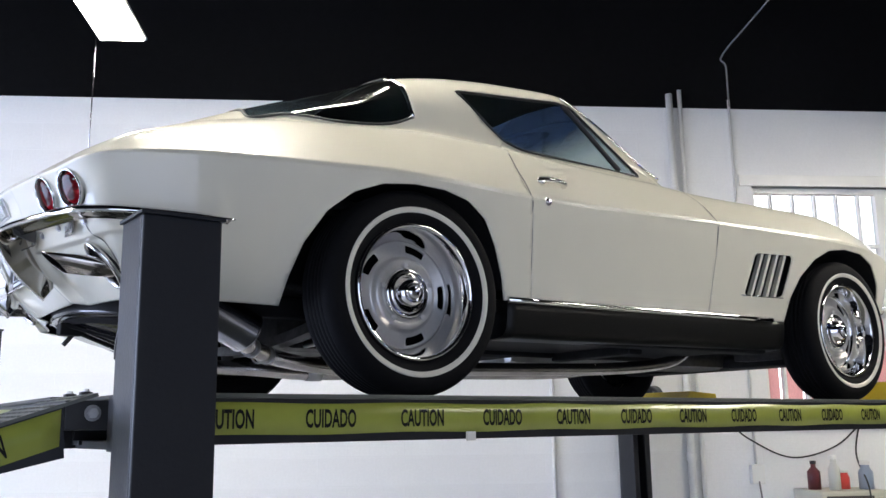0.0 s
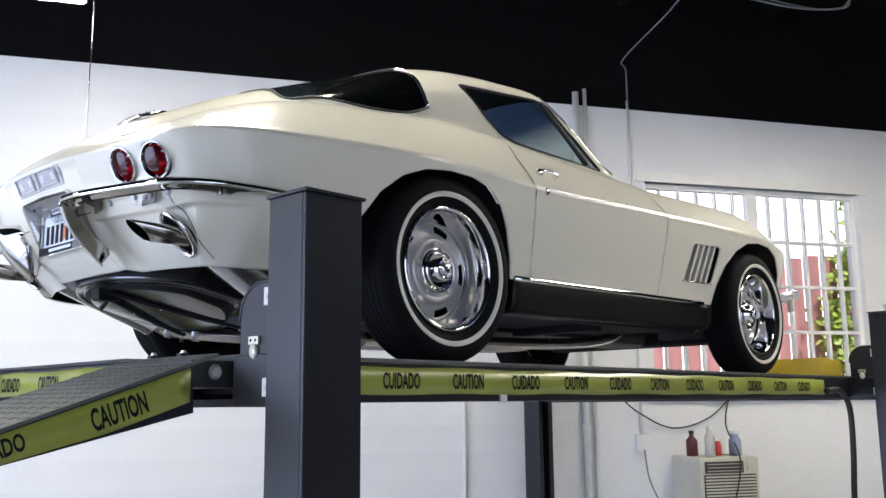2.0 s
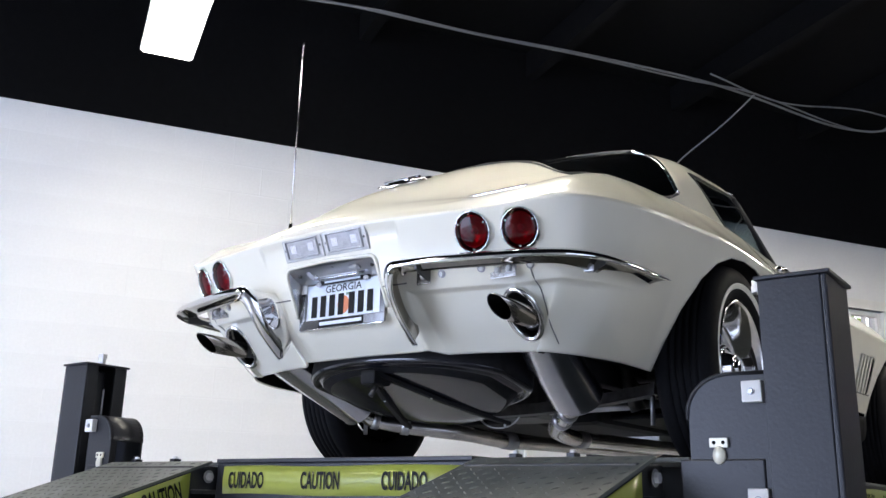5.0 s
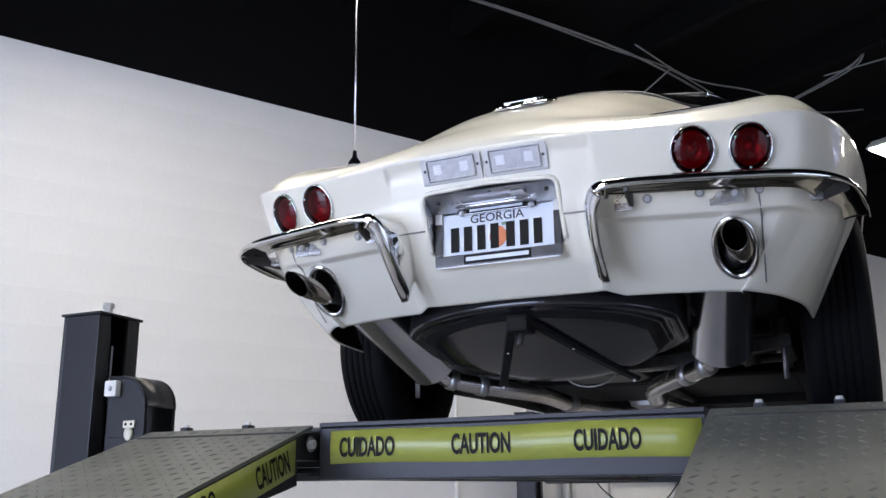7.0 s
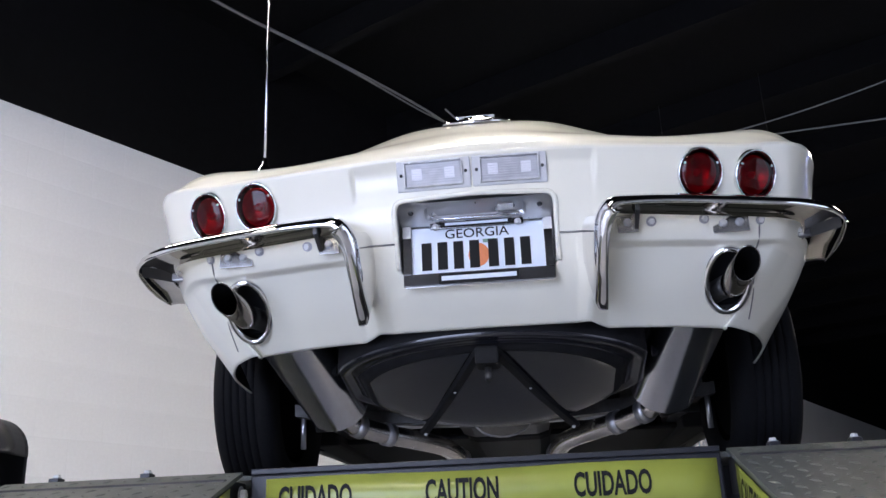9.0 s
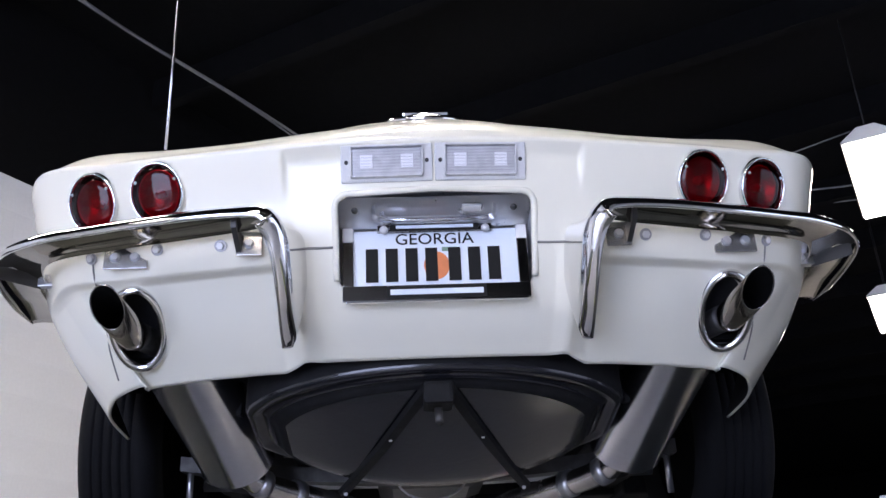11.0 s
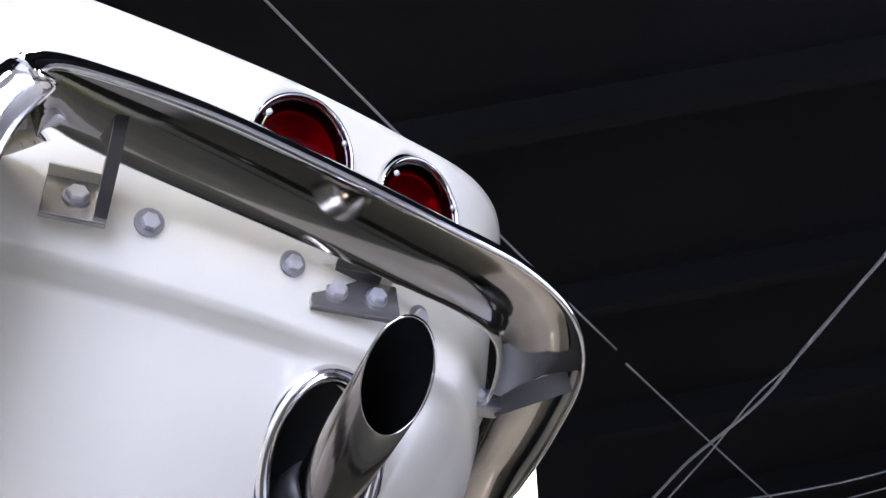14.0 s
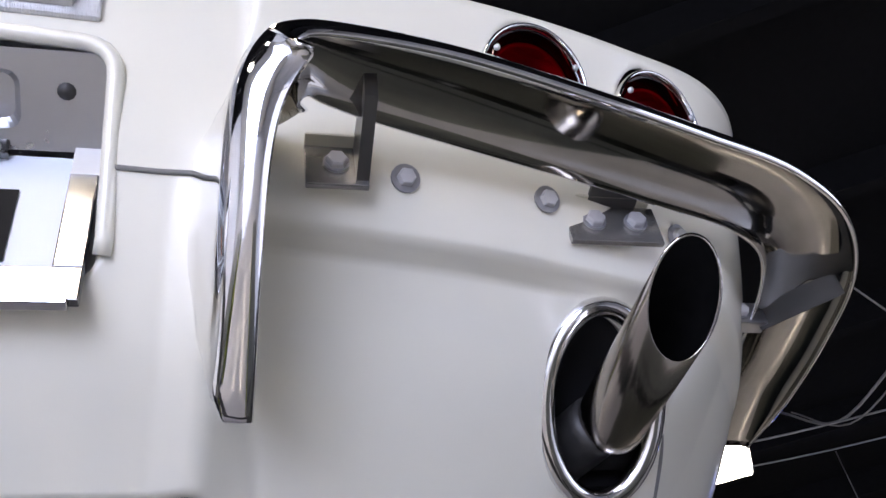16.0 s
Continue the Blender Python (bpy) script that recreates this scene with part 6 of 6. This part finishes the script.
plate_bit("frame_band", -0.080, 0.080, 0.4975, 0.5115, INK, 0.0102, "black band on frame top")
plate_bit("plain_bar", -0.070, 0.070, 0.5015, 0.5080, PLATE, 0.0112, "pale bar of lettering")
plate_bit("frame_band", -0.088, 0.088, 0.3675, 0.3905, INK, 0.0102, "black band on plate frame")
plate_bit("plain_bar", -0.082, 0.082, 0.3745, 0.3845, PLATE, 0.0112, "pale bar of lettering")
for k in range(7):
    y = -0.125 + 0.0355 * k + (0.006 if k > 3 else 0)
    plate_bit("plain_bar", y, y + 0.022, 0.402, 0.466, INK, 0.0030, "black bar in place of a character")
georgia = word_mesh("GEORGIA", 0.142, 0.022, 0.006)
gw = new("lettering", georgia)
adopt(gw, plate, "dark printed state name")
gw.matrix_basis = Matrix(((0, 0, -1, RX - 0.0032), (-1, 0, 0, 0.0), (0, 1, 0, H + 0.484), (0, 0, 0, 1)))
v, f = lathe([(0.0001, 0.0012), (0.020, 0.0012), (0.027, 0.0004)], 24, frame_to((RX - 0.0022, -0.002, H + 0.432), (-1, 0, 0)))
link_mesh("peach_print", [Vector((p.x, p.y * 0.85, p.z)) for p in v], f, PEACH, plate, "printed orange peach")
plate_bit("leaf_print", 0.012, 0.040, 0.459, 0.467, LEAFG, 0.0026)
for y in (-0.092, 0.092):
    v, f = lathe([(0.0001, 0.005), (0.0065, 0.005), (0.008, 0.0)], 14, frame_to((RX - 0.010, y, H + 0.500), (-1, 0, 0)))
    link_mesh("screw", v, f, BOLT, plate)

# seams of the tail
for sg in (-1, 1):
    pts = [Vector((tail_x(y, 0.457) - 0.0004, sg * y, H + 0.457)) for y in (0.180, 0.205, 0.230, 0.262)]
    bar("tail_gap", pts, 0.0022, SEAM, car, "dark panel gap", 6)
    pts = [Vector((tail_x(y, z) - 0.0002, sg * y, H + z)) for y, z in ((0.618, 0.470), (0.618, 0.452), (0.618, 0.438), (0.616, 0.425), (0.614, 0.40), (0.612, 0.37), (0.610, 0.34), (0.607, 0.312), (0.605, 0.296))]
    bar("tail_gap", smooth_path(pts, 4), 0.0019, SEAM, car, "dark panel gap", 6)

# exhaust outlets
for sg in (-1, 1):
    yc, zc = 0.550, 0.366
    pts = []
    for a in np.linspace(0, 2 * math.pi, 40, endpoint=False):
        y, z = yc + 0.048 * math.cos(a), zc + 0.058 * math.sin(a)
        pts.append((y, z))
    cx = tail_x(yc, zc)
    slope = (tail_x(yc, zc - 0.09) - tail_x(yc, zc + 0.09)) / 0.18
    ring = [Vector((cx - (z - zc) * slope - 0.004, sg * y, H + z)) for y, z in pts]
    bz = bar("exhaust_bezel", ring, 0.0085, CHROME, car, "chrome oval exhaust bezel", 12, True)
    # a closed near-black liner puts the shade inside the bezel into colour
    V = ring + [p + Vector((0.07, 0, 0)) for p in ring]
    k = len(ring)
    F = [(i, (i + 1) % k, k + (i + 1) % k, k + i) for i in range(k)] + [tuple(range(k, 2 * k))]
    link_mesh("bezel_shade_liner", V, F, mat("bezel_shade_black", (0.012, 0.012, 0.013), 0.5, 0.0) if sg < 0 else bpy.data.materials["bezel_shade_black"], bz, "dark liner standing for the shade inside bezel")
    # slash-cut tip
    ty, tz = sg * 0.563, 0.360
    seg = 36
    V, F = [], []
    rings = [(0.0285, -0.90, 0.0), (0.0285, -1.062, 1.0), (0.0262, -1.061, 1.0), (0.0262, -0.92, 0.0)]
    for r, x, cutk in rings:
        for q in range(seg):
            a = 2 * math.pi * q / seg
            V.append((x - cutk * 0.036 * math.sin(a), ty + r * math.cos(a), H + tz + r * math.sin(a) + 0.0))
    for i in range(3):
        for q in range(seg):
            F.append((i * seg + q, i * seg + (q + 1) % seg, (i + 1) * seg + (q + 1) % seg, (i + 1) * seg + q))
    tip = link_mesh("exhaust_tip", V, F, TIP, car, "slash-cut steel exhaust tip", mats=[TIP, SOOT_SHADE], fmat=[0] * (2 * seg) + [1] * seg)
    v, f = lathe([(0.0001, 0), (0.0264, 0)], 24, frame_to((-0.95, ty, H + tz), (-1, 0, 0)))
    link_mesh("pipe_dark", v, f, SOOT_SHADE, tip, "sooty pipe bore")

# silencers and pipes
for sg in (-1, 1):
    a, b = Vector((-0.800, sg * 0.510, H + 0.368)), Vector((-0.435, sg * 0.445, H + 0.208))
    d = (b - a).normalized()
    L = (b - a).length
    M = frame_to(a, d, (0, 1, 0)) @ Matrix.Diagonal((0.74, 0.88, 1, 1))
    v, f = lathe([(0.098, 0.004), (0.094, 0.010), (0.094, L - 0.012), (0.0975, L - 0.006), (0.0975, L), (0.090, L + 0.006), (0.060, L + 0.012), (0.0001, L + 0.016)], 64, M)
    mf = link_mesh("silencer", v, f, STEEL, car, "brushed steel oval silencer")
    # rear cap and neck coloured dark to stand for shade under the tail
    v, f = lathe([(0.0001, -0.004), (0.088, -0.002), (0.0985, 0.006)], 64, M)
    link_mesh("end_cap", v, f, CAST, mf, "rear end cap darkened for the shade under tail")
    bar("inlet_neck", smooth_path([a + d * 0.02, Vector((-0.845, sg * 0.535, H + 0.362)), Vector((-0.90, sg * 0.555, H + 0.361))], 6), 0.026, CAST, mf)
    e = b + d * 0.01
    run = [e, Vector((-0.41, sg * 0.41, H + 0.168)), Vector((-0.33, sg * 0.345, H + 0.150)), Vector((-0.24, sg * 0.27, H + 0.140)), Vector((-0.10, sg * 0.19, H + 0.130)), Vector((0.10, sg * 0.16, H + 0.118)), Vector((0.40, sg * 0.155, H + 0.125)),
           Vector((0.9, sg * 0.16, H + 0.135)), Vector((1.5, sg * 0.20, H + 0.150)), Vector((1.85, sg * 0.26, H + 0.19)), Vector((2.0, sg * 0.28, H + 0.28))]
    pp = bar("exhaust_pipe", smooth_path(run, 8), 0.0285, PIPE, car, "long steel exhaust pipe", 16)
    for k in (9, 17, 40):
        q = smooth_path(run, 8)
        v, f = tube(q[k:k + 3], 0.033, 16)
        link_mesh("pipe_clamp", v, f, ALU, pp)

# spare wheel tub: a shallow tilted dish with a double rim and clipped sides, held by two straps
tc = Vector((-0.668, 0.0, H + 0.224))
sd = Vector((0.510, 0, -0.100)).normalized()
tn = Vector((sd.z, 0, -sd.x)).normalized()
M = frame_to(tc, tn, (0, 1, 0))
prof = [(0.385, -0.120), (0.385, -0.010), (0.380, -0.002), (0.370, 0.002), (0.362, 0.000), (0.356, -0.006), (0.350, -0.006), (0.344, 0.000), (0.336, 0.004),
        (0.331, 0.006), (0.327, 0.014), (0.322, 0.024), (0.316, 0.033), (0.304, 0.038), (0.25, 0.040), (0.20, 0.041), (0.15, 0.041), (0.10, 0.041), (0.05, 0.041), (0.0001, 0.041)]
v, f = lathe(prof, 96)
flat = []
for p in v:
    r = math.hypot(p.x, p.y)
    lim = max(0.0001, 0.378 - 0.97 * (0.385 - r)) if r > 0.29 else 1.0
    y = max(-lim, min(lim, p.y * 1.04))
    belly = 0.024 * max(0, 1 - (y / 0.318) ** 2) if r < 0.318 else 0.0
    q = M @ Vector((p.x * 0.672, y, p.z + belly))
    if p.z > 0.004:                                           # the dish is deeper towards the axle
        q -= tn * (p.z + belly - 0.004) * 0.45 * (1 - (q - tc).dot(sd) / 0.26)
    flat.append(q)
tub = link_mesh("spare_wheel_tub", flat, f, TUB, car, "glossy black spare wheel tub", mats=[TUB, UNDER], fmat=[1 if i < 96 or 8 * 96 <= i < 13 * 96 else 0 for i in range(len(f))])
for sg in (-1, 1):
    rear = tc - sd * 0.235 + Vector((0, sg * 0.012, 0)) + tn * 0.016
    frontp = tc + sd * 0.240 + Vector((0, sg * 0.205, 0)) + tn * 0.046
    dv = (frontp - rear).normalized()
    sv = tn.cross(dv).normalized()
    pts = [rear, rear.lerp(frontp, 0.5) + tn * 0.008, rear.lerp(frontp, 0.9) + tn * 0.003, frontp]
    V, F = [], []
    for p in pts:
        V += [p - sv * 0.013, p + sv * 0.013, p + sv * 0.009 + tn * 0.010, p - sv * 0.009 + tn * 0.010]
    for k in range(3):
        for q in range(4):
            F.append((4 * k + q, 4 * k + (q + 1) % 4, 4 * k + 4 + (q + 1) % 4, 4 * k + 4 + q))
    F += [(3, 2, 1, 0), (12, 13, 14, 15)]
    link_mesh("tub_strap", V, F, UNDER, tub, "black steel strap", False)
    for q in (0.42, 0.97):
        hex_bolt(rear.lerp(frontp, q) + tn * 0.012, tn, 0.004, 0.004, 1.2, tub)
lt = tc - sd * 0.19 + tn * 0.026
part("latch", box((lt.x - 0.05, -0.028, lt.z - 0.022), (lt.x + 0.03, 0.028, lt.z + 0.02), 0.008), UNDER, tub, "black tub latch")
bar("latch_bolt", [lt + tn * 0.02, lt + tn * 0.055 + Vector((-0.02, 0, 0))], 0.008, CAST, tub)

# axle and suspension
df = part("differential", box((-0.16, -0.15, H + 0.18), (0.16, 0.15, H + 0.40), 0.05), CAST, car, "dark cast differential")
bar("ring_wire", [Vector((-0.18, 0.09 * math.cos(a), H + 0.20 + 0.06 * math.sin(a))) for a in np.linspace(math.pi, 2 * math.pi, 12)], 0.003, ALU, df)
V, F = [], []
for k in range(25):
    y = -0.62 + 1.24 * k / 24
    z = H + 0.175 + 0.05 * (abs(y) / 0.62) ** 2
    V += [(-0.245, y, z), (-0.190, y, z), (-0.190, y, z + 0.035), (-0.245, y, z + 0.035)]
for k in range(24):
    for q in range(4):
        F.append((4 * k + q, 4 * k + (q + 1) % 4, 4 * k + 4 + (q + 1) % 4, 4 * k + 4 + q))
link_mesh("leaf_spring", V, F, CAST, car, "dark transverse leaf spring", False)
for sg in (-1, 1):
    bar("half_shaft", [(0.0, sg * 0.14, H + 0.315), (0.0, sg * 0.62, H + 0.325)], 0.028, CAST, car, "dark half shaft")
    bar("strut_rod", [(-0.06, sg * 0.12, H + 0.205), (-0.05, sg * 0.60, H + 0.215)], 0.014, ALU, car, "bare metal strut rod")
    part("trailing_arm", box((-0.08, min(sg * 0.56, sg * 0.62), H + 0.24), (0.55, max(sg * 0.56, sg * 0.62), H + 0.36), 0.02), CAST, car, "black trailing arm")
    bar("damper", [(-0.10, sg * 0.50, H + 0.19), (-0.16, sg * 0.42, H + 0.50)], 0.026, CAST, car, "dark damper")
    bar("spring_bolt", [(-0.215, sg * 0.60, H + 0.13), (-0.215, sg * 0.60, H + 0.26)], 0.008, ALU, car)
    part("frame_rail", box((0.30, min(sg * 0.60, sg * 0.70), H + 0.20), (2.0, max(sg * 0.60, sg * 0.70), H + 0.30), 0.015), UNDER, car, "black frame rail")
    part("front_arm", prism([(2.30, sg * 0.30), (2.68, sg * 0.30), (2.52, sg * 0.66), (2.46, sg * 0.66)], H + 0.20, H + 0.235, 2), CAST, car, "dark front suspension arm")
    part("rear_rail", box((-0.66, min(sg * 0.40, sg * 0.46), H + 0.26), (0.35, max(sg * 0.40, sg * 0.46), H + 0.335), 0.01), UNDER, car, "black rear frame rail")
part("gearbox", box((0.95, -0.13, H + 0.16), (1.75, 0.13, H + 0.36), 0.05), ALU, car, "bare aluminium gearbox")
part("oil_pan", box((1.85, -0.16, H + 0.17), (2.6, 0.16, H + 0.36), 0.05), CAST, car, "dark engine oil pan")
bar("drive_shaft", [(0.16, 0, H + 0.27), (0.96, 0, H + 0.27)], 0.035, ALU, car, "bare metal drive shaft")
part("cross_member", box((2.40, -0.56, H + 0.17), (2.58, 0.56, H + 0.24), 0.02), UNDER, car, "black front crossmember")
part("gearbox_mount", box((1.2, -0.6, H + 0.18), (1.28, 0.6, H + 0.22), 0.01), UNDER, car, "black gearbox crossmember")

# fuel filler, deck badge, aerial, front bumper
fp = on_top(-0.765, 0, 0.0)
M = frame_to(fp, (-0.42, 0, 0.91)) @ Matrix.Diagonal((1, 1, 0.6, 1))
v, f = lathe([(0.092, 0), (0.093, 0.010), (0.086, 0.016), (0.060, 0.018), (0.056, 0.026), (0.030, 0.029), (0.0001, 0.030)], 40, M)
fc = link_mesh("fuel_filler", v, f, CHROME, car, "round chrome fuel filler door")
for k in range(3):
    bm = box((-0.05, -0.045 + 0.03 * k, 0.018), (0.05, -0.03 + 0.03 * k, 0.034), 0.003, M)
    part("emblem_bar", bm, CHROME, fc, "plain chrome emblem bar")
bp = on_top(-0.93, -0.47, 0.002)
part("deck_badge", box((bp.x - 0.008, bp.y - 0.10, bp.z), (bp.x + 0.008, bp.y + 0.10, bp.z + 0.006), 0.002), CHROME, car, "plain chrome deck badge")
ap = on_top(-0.70, 0.592, 0.0)
am = bar("aerial", [ap, (-0.70, 0.592, 2.75), (-0.698, 0.592, 3.16)], [0.0035, 0.0028, 0.0016], STEEL, car, "thin steel radio aerial", 8)
v, f = lathe([(0.022, 0), (0.020, 0.012), (0.008, 0.03), (0.006, 0.05)], 20, Matrix.Translation(ap))
link_mesh("aerial_base", v, f, CHROME, am)
for sg in (-1, 1):
    fb = smooth_path([(2.93, sg * 0.845, H + 0.475), (3.08, sg * 0.79, H + 0.475), (3.24, sg * 0.62, H + 0.475), (3.33, sg * 0.40, H + 0.475), (3.37, sg * 0.16, H + 0.475)], 8)
    n = len(fb)
    bar("front_bumper", fb, [0.008 + 0.024 * min(1, k / 8, (n - 1 - k) / 6) for k in range(n)], CHROME, car, "slim chrome front bumper", 12)
    v, f = lathe([(0.0001, 0.02), (0.03, 0.018), (0.04, 0.006), (0.042, 0.0)], 24, frame_to((2.985, sg * 0.79, H + 0.40), (0.6, sg * 0.8, 0)))
    link_mesh("side_lamp", v, f, LENS, car, "small clear side lamp")


# ---- concrete blocks of the long wall ----
BL, BH, GAP, PROUD = 0.4064, 0.2032, 0.004, 0.0006


def block_mesh(length, height):
    a, b, c = length / 2, height / 2, 0.003
    v = [(-a, 0, -b), (a, 0, -b), (a, 0, b), (-a, 0, b), (-a + c, -PROUD, -b + c), (a - c, -PROUD, -b + c), (a - c, -PROUD, b - c), (-a + c, -PROUD, b - c)]
    f = [(4, 5, 6, 7), (0, 1, 5, 4), (1, 2, 6, 5), (2, 3, 7, 6), (3, 0, 4, 7)]
    return v, f


me_block = bpy.data.meshes.new("block")
bv, bf = block_mesh(BL - GAP, BH - GAP)
me_block.from_pydata(bv, [], bf)
me_block.materials.append(WALLW)
far_v, far_f = [], []
rows_n = int(TOP / BH)
for r in range(rows_n):
    z = TOP - BH * (r + 0.5)
    k0 = int((-6.5) / BL)
    for k in range(k0, int(14.0 / BL)):
        s_mid = (k + 0.5 * (r % 2)) * BL
        if any(o[0] - 0.34 < s_mid < o[1] + 0.34 and o[2] - 0.20 < z < o[3] + 0.20 for o in OPENINGS):
            continue
        if -3.6 < s_mid < 2.6 and z > 0.55:
            o = new("block", me_block)
            o.parent = wall_north
            o.matrix_local = wall_north.matrix_world.inverted() @ Matrix.Translation(wall_point(s_mid, z, -0.0002)) @ Matrix(((WU.x, WN.x, 0, 0), (WU.y, WN.y, 0, 0), (0, 0, 1, 0), (0, 0, 0, 1)))
        else:
            M = WALL @ Matrix.Translation((s_mid, 0.0002, z))
            n0 = len(far_v)
            far_v += [M @ Vector(q) for q in bv]
            far_f += [tuple(n0 + q for q in w) for w in bf]
rest = link_mesh("blocks", far_v, far_f, WALLW, wall_north, "", False)
tagged(rest, kind="stuff")
